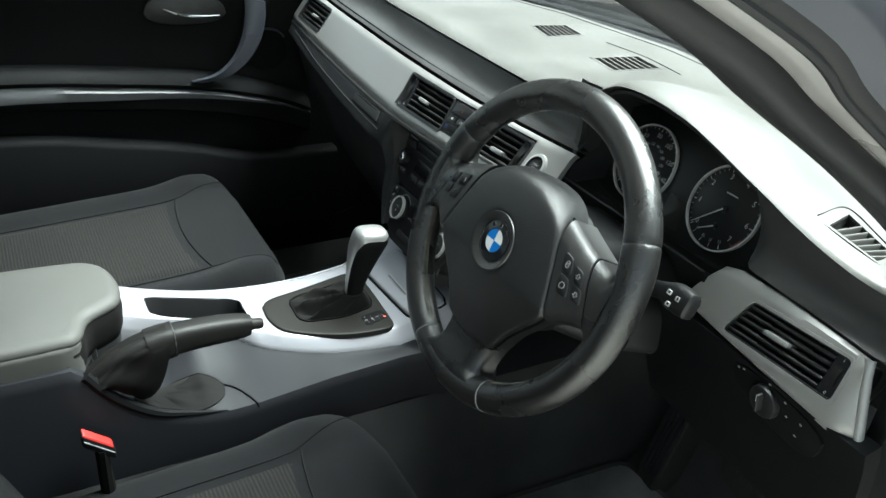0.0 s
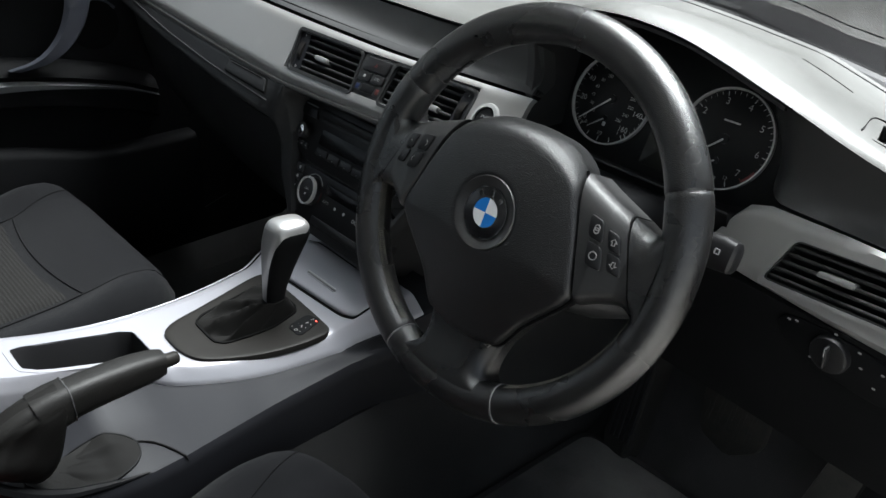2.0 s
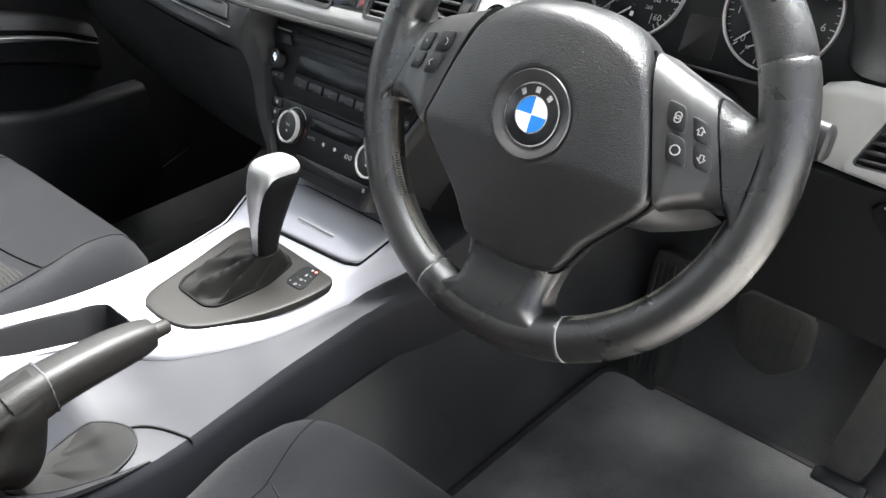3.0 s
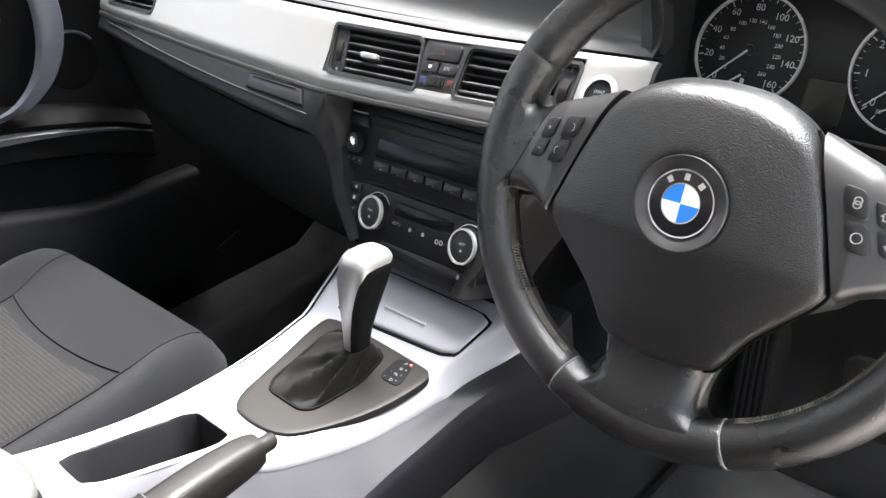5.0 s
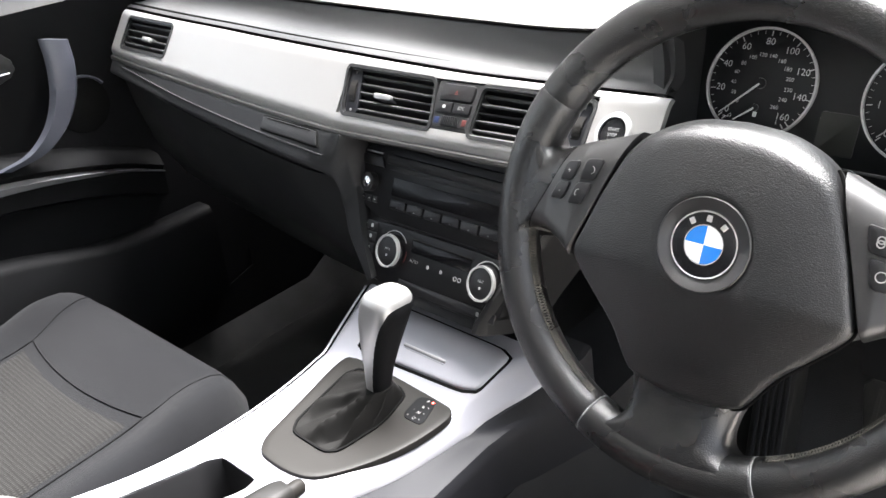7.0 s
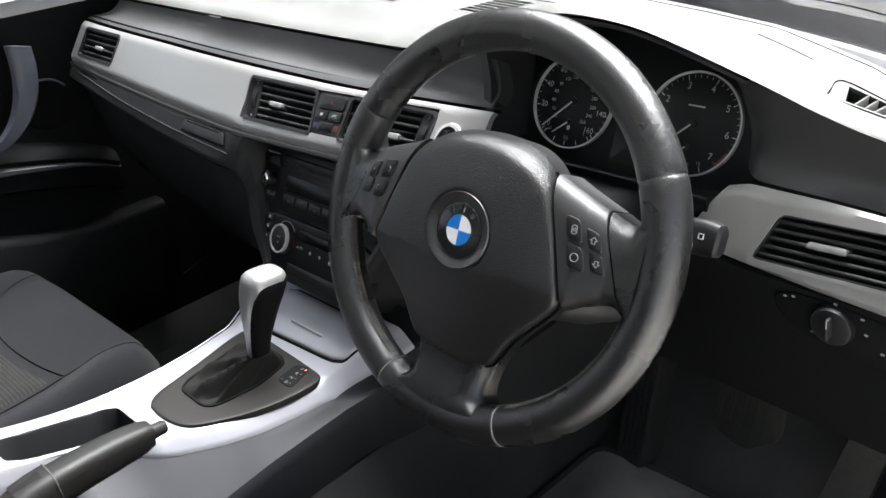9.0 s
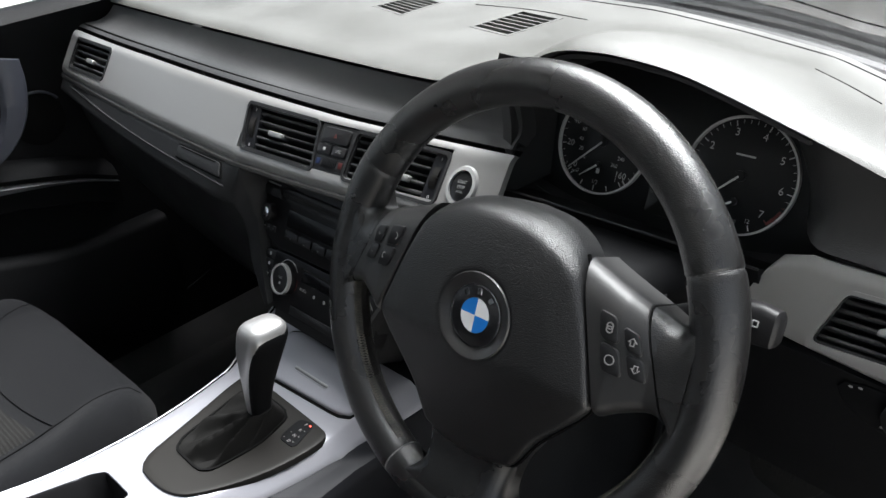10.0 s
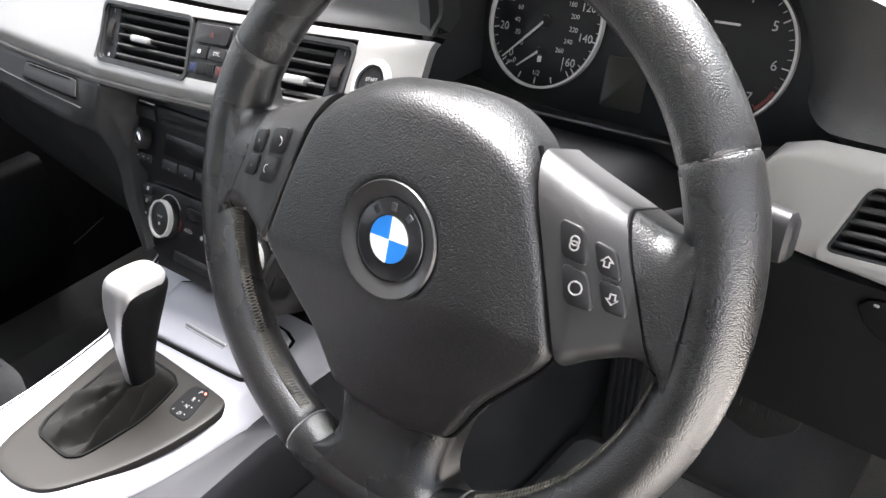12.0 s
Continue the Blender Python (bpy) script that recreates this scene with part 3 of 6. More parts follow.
    part("mirror_glass", loft([[Vector((-0.85 + 0.088 * math.cos(a) * k, 0.166, 0.985 + 0.055 * math.sin(a) * k)) for a in (2 * math.pi * i / 16 for i in range(16))] for k in (1.0, 0.99)]), CHROME, mir)


def build_bonnet():
    bon = thing("bonnet", (0, 1.0, 0.8), "silver painted bonnet beyond the windscreen", "bonnet", kind="structure")

    def P(i, j):
        s = -1 + i / 8
        y = 0.70 + 1.05 * j / 8
        return Vector((0.87 * s, y - 0.22 * s * s, 0.935 - 0.14 * (j / 8) ** 1.6 - 0.10 * abs(s) ** 3 - 0.10 * max(0, abs(s) - 0.85) / 0.15))

    part("bonnet_skin", slab(P, 16, 8, lambda i, j: P(i, j) - Vector((0, 0, 0.02))), PAINT, bon)

    def Q(i, j):
        s = -1 + i / 8
        y = 0.575 + 0.12 * j / 4
        return Vector((0.72 * s, y - 0.25 * s * s, 0.905 + 0.012 * math.sin(j / 4 * math.pi) - 0.07 * abs(s) ** 3))

    part("cowl", slab(Q, 16, 4, lambda i, j: Q(i, j) - Vector((0, 0, 0.02))), PLASTIC, bon, "black scuttle panel")
    wip = thing("wiper", (0.1, 0.62, 0.92), "black wiper resting at the windscreen's foot", "wiper")
    part("wiper_arm", tube(spline([(0.42, 0.55, 0.925), (0.2, 0.60, 0.932), (-0.05, 0.62, 0.935)], 12), 0.006, 6), RUBBER, wip)
    part("wiper_blade", tube(spline([(0.30, 0.54, 0.932), (-0.1, 0.57, 0.938), (-0.45, 0.51, 0.930)], 14), 0.005, 6), RUBBER, wip)


# ---- dashboard ----
STRIP_TOP = [(-0.66, 0.903), (-0.40, 0.899), (-0.16, 0.892), (0.0, 0.887), (0.215, 0.885)]
STRIP_LOW = [(-0.66, 0.846), (-0.46, 0.838), (-0.28, 0.829), (-0.16, 0.823), (0.03, 0.822), (0.215, 0.820)]
# visor edge over the instruments: x, y, z
VISOR = [(-0.68, 0.215, 0.931), (-0.40, 0.200, 0.933), (-0.05, 0.195, 0.932), (0.10, 0.192, 0.935), (0.180, 0.189, 0.947), (0.225, 0.183, 0.974), (0.26, 0.180, 0.991), (0.30, 0.180, 0.996), (0.34, 0.180, 0.995), (0.38, 0.180, 0.990), (0.42, 0.180, 0.980), (0.46, 0.180, 0.968), (0.50, 0.183, 0.954), (0.54, 0.188, 0.938), (0.58, 0.195, 0.924), (0.62, 0.200, 0.916), (0.685, 0.207, 0.912)]
REAR = [(-0.68, 0.33), (-0.50, 0.41), (-0.25, 0.480), (0.0, 0.505), (0.16, 0.492), (0.30, 0.458), (0.42, 0.420), (0.52, 0.378), (0.60, 0.335), (0.685, 0.275)]
DASH_Z = [(-0.68, 0.910), (-0.5, 0.930), (0.0, 0.936), (0.2, 0.938), (0.40, 0.934), (0.52, 0.918), (0.60, 0.898), (0.685, 0.880)]


EDGE = spline(VISOR, 240)


def edge_y(x):
    return float(np.interp(x, [v.x for v in EDGE], [v.y for v in EDGE]))


def edge_z(x):
    return float(np.interp(x, [v.x for v in EDGE], [v.z for v in EDGE]))


def pad_point(x, t):
    """The soft top from its rear edge (t = 0) to the windscreen (t = 1)."""
    y0, z0, y1, z1 = edge_y(x), edge_z(x), lerp(REAR, x), lerp(DASH_Z, x)
    k = 0.5 - 0.5 * math.cos(math.pi * t)
    return Vector((x, y0 + (y1 - y0) * t, z0 + (z1 - z0) * k - 0.006 * (1 - min(1.0, t / 0.08)) ** 2))


def on_pad(x, y, d):
    t = (y - edge_y(x)) / (lerp(REAR, x) - edge_y(x))
    return pad_point(x, max(0.0, min(1.0, t))) + Vector((0, 0, d))


GRILLES = [
    (((0.007, 0.343), (0.022, 0.414), (0.084, 0.404), (0.070, 0.332)), 7, "black slatted windscreen vent in the dashboard top", 0.0),
    (((-0.188, 0.361), (-0.175, 0.418), (-0.115, 0.408), (-0.122, 0.346)), 7, "black slatted windscreen vent in the dashboard top", 0.0),
    (((0.548, 0.222), (0.597, 0.237), (0.589, 0.275), (0.533, 0.270)), 7, "black slatted side window vent in the dashboard top", 0.15),
]


def within(quad, x, y):
    turns = [(bx - ax) * (y - ay) - (by - ay) * (x - ax) for (ax, ay), (bx, by) in zip(quad, quad[1:] + quad[:1])]
    return min(turns) > 0 or max(turns) < 0


def build_dash():
    dash = thing("dashboard", (0, 0.2, 0.6), "black soft grained dashboard with instrument visor", "dashboard")
    xs = cells(list(np.linspace(-0.68, 0.10, 60)) + list(np.linspace(0.110, 0.685, 80)), [x for q, *_ in GRILLES for x in np.arange(min(p[0] for p in q) - 0.004, max(p[0] for p in q) + 0.004, 0.0025)])
    ts = [0, 0.015, 0.04, 0.08, 0.11] + [0.15 + 0.85 * k / 96 for k in range(97)]
    beds = [inset(list(q), -0.002) for q, *_ in GRILLES]

    grid = [[pad_point(x, t) for t in ts] for x in xs]
    T = lambda i, j: grid[i][j]

    def vent_hole(i, j):
        m = (grid[i][j] + grid[i + 1][j + 1]) / 2
        return any(within(q, m.x, m.y) for q in beds)

    ey, ez = edge_y, edge_z
    LIP = [(-0.68, 0.006), (0.12, 0.006), (0.22, 0.010), (0.40, 0.010), (0.52, 0.010), (0.685, 0.008)]
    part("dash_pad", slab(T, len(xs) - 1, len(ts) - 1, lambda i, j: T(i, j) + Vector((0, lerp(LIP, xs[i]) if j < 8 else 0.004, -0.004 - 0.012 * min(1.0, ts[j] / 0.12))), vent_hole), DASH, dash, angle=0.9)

    part("trim_joint", tube(spline([on_pad(x, y, 0.0002) for x, y in ((0.535, 0.219), (0.524, 0.277), (0.560, 0.284), (0.600, 0.279))], 20), 0.0009, 5), SEAM, dash)
    for line in ([(0.410, 0.352), (0.445, 0.338), (0.480, 0.320)], [(-0.06, 0.418), (0.03, 0.424), (0.12, 0.412)]):
        part("airbag_seam", tube(spline([on_pad(x, y, 0.0001) for x, y in line], 12), 0.0008, 5), SEAM, dash)
    part("screen_joint", tube([pad_point(float(x), 0.95) + Vector((0, 0, 0.0002)) for x in np.linspace(-0.6, 0.62, 60)], 0.0009, 5), DASH_SHADED, dash)

    def Ln(i, j):
        x = xs[i]
        a, b = pad_point(x, 1.0) - Vector((0, 0.004, 0.003)), Vector((x, 0.572 - 0.25 * (x / 0.675) ** 2, 0.909))
        return a.lerp(Vector((b.x, max(b.y, a.y + 0.004), b.z)), j / 3)

    part("screen_liner", slab(Ln, len(xs) - 1, 3, lambda i, j: Ln(i, j) - Vector((0, 0, 0.01))), RUBBER, dash, "black band at the foot of the windscreen")

    # face between the silver strip and the pad's edge, passenger's side; its shade is in the colour
    fx = list(np.linspace(-0.68, 0.205, 40))

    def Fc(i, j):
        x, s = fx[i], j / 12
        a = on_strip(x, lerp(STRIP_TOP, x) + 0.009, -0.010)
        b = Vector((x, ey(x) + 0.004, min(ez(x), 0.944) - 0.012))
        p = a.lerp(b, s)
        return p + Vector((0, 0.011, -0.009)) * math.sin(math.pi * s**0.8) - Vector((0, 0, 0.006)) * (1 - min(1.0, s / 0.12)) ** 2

    part("upper_face", slab(Fc, 39, 12, lambda i, j: Fc(i, j) + Vector((0, 0.02, -0.01))), DASH_SHADED, dash)
    # groove over the strip: its shade is put into a near-black sheet
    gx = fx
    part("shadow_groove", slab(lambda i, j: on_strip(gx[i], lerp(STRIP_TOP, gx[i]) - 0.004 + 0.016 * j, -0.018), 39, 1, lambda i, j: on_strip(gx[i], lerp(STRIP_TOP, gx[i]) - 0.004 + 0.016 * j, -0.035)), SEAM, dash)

    # instrument binnacle: tunnel from the visor down to the dials
    part("cluster_surround", prism(rounded([(-0.160, 0.045), (0.150, 0.045), (0.157, 0.10), (0.118, 0.165), (0.05, 0.192), (-0.13, 0.192), (-0.158, 0.12)], 2), on_dials, -0.025, -0.006, 0.003), PLASTIC, dash)
    left = [(0.208, 0.165, 0.842), (0.200, 0.185, 0.90), (0.195, 0.185, 0.950), (0.215, 0.170, 0.978)]
    band("binnacle_wall", PLASTIC, [left, [(x - 0.012, y + 0.002, z) for x, y, z in left], [(x - 0.02, y + 0.13, min(z, 0.925)) for x, y, z in left], [(x + 0.012, y + 0.13, min(z, 0.925)) for x, y, z in left]], 16, dash)
    # underside of the visor
    ux = list(np.linspace(0.20, 0.480, 30))
    U = lambda i, j: pad_point(ux[i], 0.035 + 0.10 * j) - Vector((0, 0, 0.010 + 0.004 * j))
    part("visor_lining", slab(U, 29, 5, lambda i, j: U(i, j) - Vector((0, 0, 0.004))), RUBBER, dash)
    # driver's face right of the dials, between trim and pad; shade painted in likewise
    dx = list(np.linspace(0.450, 0.680, 28))

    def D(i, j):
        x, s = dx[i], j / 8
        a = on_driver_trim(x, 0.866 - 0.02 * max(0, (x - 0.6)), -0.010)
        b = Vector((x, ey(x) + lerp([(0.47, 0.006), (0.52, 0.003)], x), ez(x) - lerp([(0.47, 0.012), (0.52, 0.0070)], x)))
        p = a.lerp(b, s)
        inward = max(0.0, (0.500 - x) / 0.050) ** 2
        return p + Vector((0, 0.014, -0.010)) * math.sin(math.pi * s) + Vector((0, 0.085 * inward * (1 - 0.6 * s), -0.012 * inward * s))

    part("driver_face", slab(D, 27, 8, lambda i, j: D(i, j) + Vector((0, 0.03, -0.02))), DASH_SHADED, dash)
    # shelf under the dials down to the column
    sx = list(np.linspace(0.20, 0.462, 16))
    def Sh(i, j):
        s = j / 4
        a = on_dials(sx[i] - COLUMN_AT.x, 0.056, 0.002)
        b = Vector((sx[i], 0.166, 0.8470))
        return a.lerp(b, s)
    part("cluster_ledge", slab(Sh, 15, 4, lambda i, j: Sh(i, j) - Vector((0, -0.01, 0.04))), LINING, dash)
    part("ledge_edge", tube([Sh(i, 4) for i in range(16)], 0.0013, 6), DASH_SHADED, dash)

    # lower dash, passenger's side: panel below the strip, then the glovebox
    lx = list(np.linspace(-0.657, -0.146, 24))
    lowz = lambda x: lerp([(-0.68, 0.838), (-0.592, 0.832), (-0.463, 0.819), (-0.307, 0.806), (-0.222, 0.800), (-0.145, 0.7945)], x)
    foot = lambda x: lerp([(-0.68, 0.824), (-0.45, 0.803), (-0.296, 0.788), (-0.20, 0.780)], x)
    # one sheet: along under the strip, then bent down beside the radio as a pillar
    upper = [tuple(on_strip(x, lerp(STRIP_LOW, x) - 0.003, -0.0045)) for x in (-0.655, -0.55, -0.45, -0.35, -0.27, -0.21, -0.17, -0.148)]
    under = [tuple(on_strip(x, foot(x), -0.0065)) for x in (-0.655, -0.55, -0.45, -0.35, -0.27, -0.215)] + [(-0.184, 0.054, 0.774), (-0.167, 0.061, 0.768)]
    upper += [(-0.140, 0.080, 0.812), (-0.139, 0.085, 0.790), (-0.134, 0.085, 0.767), (-0.129, 0.083, 0.744), (-0.115, 0.069, 0.711), (-0.102, 0.059, 0.689), (-0.084, 0.047, 0.664)]
    under += [(-0.158, 0.067, 0.760), (-0.154, 0.071, 0.745), (-0.152, 0.073, 0.730), (-0.149, 0.072, 0.716), (-0.136, 0.063, 0.698), (-0.117, 0.055, 0.679), (-0.094, 0.046, 0.659)]
    us, vs = spline(upper, 90), spline(under, 90)
    ROUND = [(0.0, 0.0), (0.16, 0.0), (0.32, 0.0), (0.48, 0.0), (0.64, 0.0), (0.78, 0.0005), (0.88, 0.0018), (0.95, 0.0045), (1.0, 0.010)]

    def L(i, j):
        s, back = ROUND[j]
        return us[i].lerp(vs[i], s) + Vector((0, back, 0))

    part("lower_panel", slab(L, len(us) - 1, 8, lambda i, j: L(i, j) + Vector((0, 0.035, 0.0))), LOWER, dash, angle=1.2)

    def G(i, j):
        x = lx[i]
        p = on_strip(x, foot(x) + 0.006, -0.022)
        return p + [Vector((0, 0.006, -0.012)), Vector((0, 0.012, -0.05)), Vector((0, 0.03, -0.12)), Vector((0, 0.07, -0.19)), Vector((0, 0.16, -0.24)), Vector((0, 0.4, -0.26))][j]

    part("glovebox", slab(G, 23, 5, lambda i, j: G(i, j) + Vector((0, 0.02, 0.004))), PLASTIC, dash, "black glovebox lid")
    for x0, x1, z in ((-0.62, -0.16, None),):
        path = [on_strip(x, lowz(x), -0.0050) for x in np.linspace(x0, x1, 24)]
        part("panel_edge", tube(path, 0.0012, 6), LOWER, dash)
    # drawer lid in the panel
    dl = [(-0.271, 0.8200), (-0.178, 0.8165), (-0.171, 0.8025), (-0.270, 0.8075)]
    part("drawer_rebate", prism(rounded(inset(dl[::-1], -0.0016), 1, 0.06), on_strip, -0.014, -0.0040, 0.0003), SEAM, dash)
    part("drawer_lid", prism(rounded(dl[::-1], 1, 0.06), on_strip, -0.012, -0.0026, 0.0010), LOWER, dash)
    part("drawer_slot", prism([(-0.262, 0.8178), (-0.186, 0.8150), (-0.186, 0.8162), (-0.262, 0.8190)][::-1], on_strip, -0.006, -0.0022, 0.0002), SEAM, dash)
    for line in ([(-0.61, 0.8370), (-0.58, 0.8358), (-0.55, 0.8346)], [(-0.20, 0.8202), (-0.186, 0.8196), (-0.172, 0.8190)]):
        part("panel_joint", tube(spline([on_strip(x, z, -0.0050) for x, z in line], 14), 0.0010, 5), SEAM, dash)

    # lower dash, driver's side
    kx = list(np.linspace(0.40, 0.70, 16))

    def K(i, j):
        x = kx[i]
        p = on_driver_trim(min(x, 0.66), 0.797, -0.004) + Vector((max(0.0, x - 0.66), 0, 0))
        return p + [Vector((0, 0, 0)), Vector((0, 0.006, -0.02)), Vector((0, 0.010, -0.05)), Vector((0, 0.012, -0.10)), Vector((0, 0.03, -0.15)), Vector((0, 0.09, -0.18)), Vector((0, 0.30, -0.19))][j]

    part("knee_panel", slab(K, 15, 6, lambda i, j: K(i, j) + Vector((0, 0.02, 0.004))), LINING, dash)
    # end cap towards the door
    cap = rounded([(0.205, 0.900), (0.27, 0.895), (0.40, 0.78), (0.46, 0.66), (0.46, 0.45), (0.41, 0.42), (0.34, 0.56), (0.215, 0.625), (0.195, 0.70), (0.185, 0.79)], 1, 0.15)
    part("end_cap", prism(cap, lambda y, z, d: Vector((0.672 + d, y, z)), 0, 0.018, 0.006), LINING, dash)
    return dash


def cells(values, cuts):
    """Grid lines through values with the cuts among them."""
    return sorted(set(round(float(v), 4) for v in list(values) + list(cuts)))


def build_strip():
    trim = thing("dash_trim", (-0.2, 0.1, 0.82), "satin silver trim strip across the dashboard", "trim")
    holes = [(-0.154, 0.837, 0.153, 0.880), (-0.632, 0.8575, -0.512, 0.893)]
    xs = cells(np.linspace(-0.66, 0.217, 60), [h[k] for h in holes for k in (0, 2)])
    ss = [0.0, 0.06, 0.14, 0.19, 0.27, 0.35, 0.5, 0.65, 0.75, 0.83, 0.88, 0.95, 1.0]

    def zz(x, j):
        lo, hi = lerp(STRIP_LOW, x), lerp(STRIP_TOP, x)
        z = lo + (hi - lo) * ss[j]
        # pull grid lines onto the holes' edges
        for x0, z0, x1, z1 in holes:
            if x0 - 1e-4 <= x <= x1 + 1e-4:
                z = {4: z0, 9: z1}.get(j, z) if z0 < 0.85 else {5: z0, 10: z1}.get(j, z)
                a, b = (4, 9) if z0 < 0.85 else (5, 10)
                if j < a:
                    z = lo + (z0 - lo) * j / a
                elif a < j < b:
                    z = z0 + (z1 - z0) * (j - a) / (b - a)
                elif j > b:
                    z = z1 + (hi - z1) * (j - b) / (12 - b)
        return z

    def P(i, j):
        x, s = xs[i], ss[j]
        edge = -0.006 * max(0, 1 - s / 0.14) ** 2 - 0.004 * max(0, (s - 0.88) / 0.12) ** 2
        return on_strip(x, zz(x, j), edge)

    def hole(i, j):
        xm = (xs[i] + xs[i + 1]) / 2
        for x0, z0, x1, z1 in holes:
            a, b = (4, 9) if z0 < 0.85 else (5, 10)
            if x0 < xm < x1 and a <= j < b:
                return True
        return False

    part("strip_panel", slab(P, len(xs) - 1, 12, lambda i, j: P(i, j) + Vector((0, 0.006, -0.004)), hole), SATIN, trim)
    # bevelled lower lip: silver turned under, its shade put into a darker colour
    lip = [on_strip(x, lerp(STRIP_LOW, x) - 0.0026, -0.0070) for x in np.linspace(-0.66, 0.217, 40)]
    part("lower_lip", tube(lip, 0.0040, 8), ROLLED_SHADED, trim, "rolled lower edge with its underside shade put into the colour")
    return trim


def vent(to, x0, z0, x1, z1, slats, skew, label, wheel_at=None, knob=None, lip=0.003, rim=SATIN):
    """An air outlet: silver rim, deep black box, tilting slats, a slider and a thumbwheel. skew(x, z) shears it into place."""
    v = thing("air_vent", to(*skew((x0 + x1) / 2, z0), 0), label, "air vent", "air vents of the dashboard")
    sk = lambda x, z, d: to(*skew(x, z), d)
    outer, inner = rrect(x0 - lip, z0 - lip, x1 + lip, z1 + lip, 0.007), rrect(x0, z0, x1, z1, 0.005)
    part("rim", frame_ring(outer, inner, sk, -0.010, 0.0012), rim, v)
    part("box", frame_ring(inner, inset(inner, 0.0015), sk, -0.05, -0.001), PLASTIC, v)
    part("back", prism(inner, sk, -0.055, -0.048, 0.001), RUBBER, v)
    sx0, sx1 = x0 + 0.001, x1 - 0.001
    if wheel_at == "low":
        sx0 = x0 + 0.020
        wx = x0 + 0.010
    elif wheel_at == "high":
        sx1 = x1 - 0.020
        wx = x1 - 0.010
    if wheel_at:
        part("wheel_plate", prism(rrect(wx - 0.009, z0 + 0.001, wx + 0.009, z1 - 0.001, 0.003), sk, -0.012, -0.003, 0.001), SIDE, v)
        zm, half = (z0 + z1) / 2, (z1 - z0) * 0.32
        rings = []
        for k in range(37):
            a = -1.2 + 2.4 * k / 36
            rr = half * 1.02 + (0.0014 if k % 3 else 0)
            rings.append([sk(wx + e, zm + rr * math.sin(a), -0.012 + 0.012 * math.cos(a)) for e in (-0.004, 0.004)] + [sk(wx + e, zm + rr * math.sin(a) * 0.9, -0.016) for e in (0.004, -0.004)])
        part("thumbwheel", loft(rings), PLATE, v, "ribbed thumbwheel", angle=0.12)
        part("tick", bar(wx - 0.0004, z1 - 0.0052, wx + 0.0004, z1 - 0.0025, sk, -0.003, -0.0026), MARK, v)
        part("tick", frame_ring(circle(wx, z0 + 0.004, 0.0013, 10), circle(wx, z0 + 0.004, 0.0009, 10), sk, -0.003, -0.0026), MARK, v)
    for k in range(slats):
        z = z0 + (z1 - z0) * (k + 0.75) / (slats + 0.5)
        rings = []
        for x in (sx0, sx1):
            rings.append([sk(x, z + a, d) for a, d in ((0.0012, -0.004), (-0.0002, -0.0030), (-0.0016, -0.004), (-0.0075, -0.030), (-0.0055, -0.030))])
        part("slat", loft(rings), PLASTIC, v)
    for k in range(4):
        x = sx0 + (sx1 - sx0) * (k + 0.5) / 4
        part("guide_vane", loft([[sk(x - 0.0007, z, d), sk(x + 0.0007, z, d), sk(x + 0.0007, z, d - 0.012), sk(x - 0.0007, z, d - 0.012)] for z, d in ((z0 + 0.001, -0.032), (z1 - 0.001, -0.032))]), RUBBER, v)
    if knob:
        kx, kz, kw = knob
        part("slider", prism(rrect(kx - kw, kz - 0.0028, kx + kw, kz + 0.0028, 0.0022), sk, -0.012, 0.0012, 0.0016), KNOB_SILVER, v, "bright slider knob")
    return v


def build_vents():
    fit_c = lambda x, z: (x - 0.22 * (z - 0.859) * (1 if x < 0 else -0.2), z - 0.018 * (x + 0.15) * (1 if z > 0.86 else 0.6))
    vent(on_strip, -0.150, 0.838, -0.027, 0.880, 5, fit_c, "centre air vent nearer the passenger, with black slats", "low", (-0.095, 0.858, 0.012), rim=PLASTIC)
    vent(on_strip, 0.028, 0.838, 0.150, 0.880, 5, fit_c, "centre air vent nearer the driver, with black slats", "high", (0.100, 0.852, 0.012), rim=PLASTIC)
    vent(on_strip, -0.632, 0.8575, -0.512, 0.893, 4, lambda x, z: (x, z), "passenger side air vent with black slats", None, (-0.57, 0.872, 0.011), rim=PLASTIC)
    tilt = lambda x, z: trim_skew(x, z + 0.06 * (x - 0.58))
    vent(on_driver_trim, 0.520, 0.8115, 0.649, 0.8500, 5, tilt, "driver side air vent with black slats in a silver rim", "high", (0.570, 0.8315, 0.016))


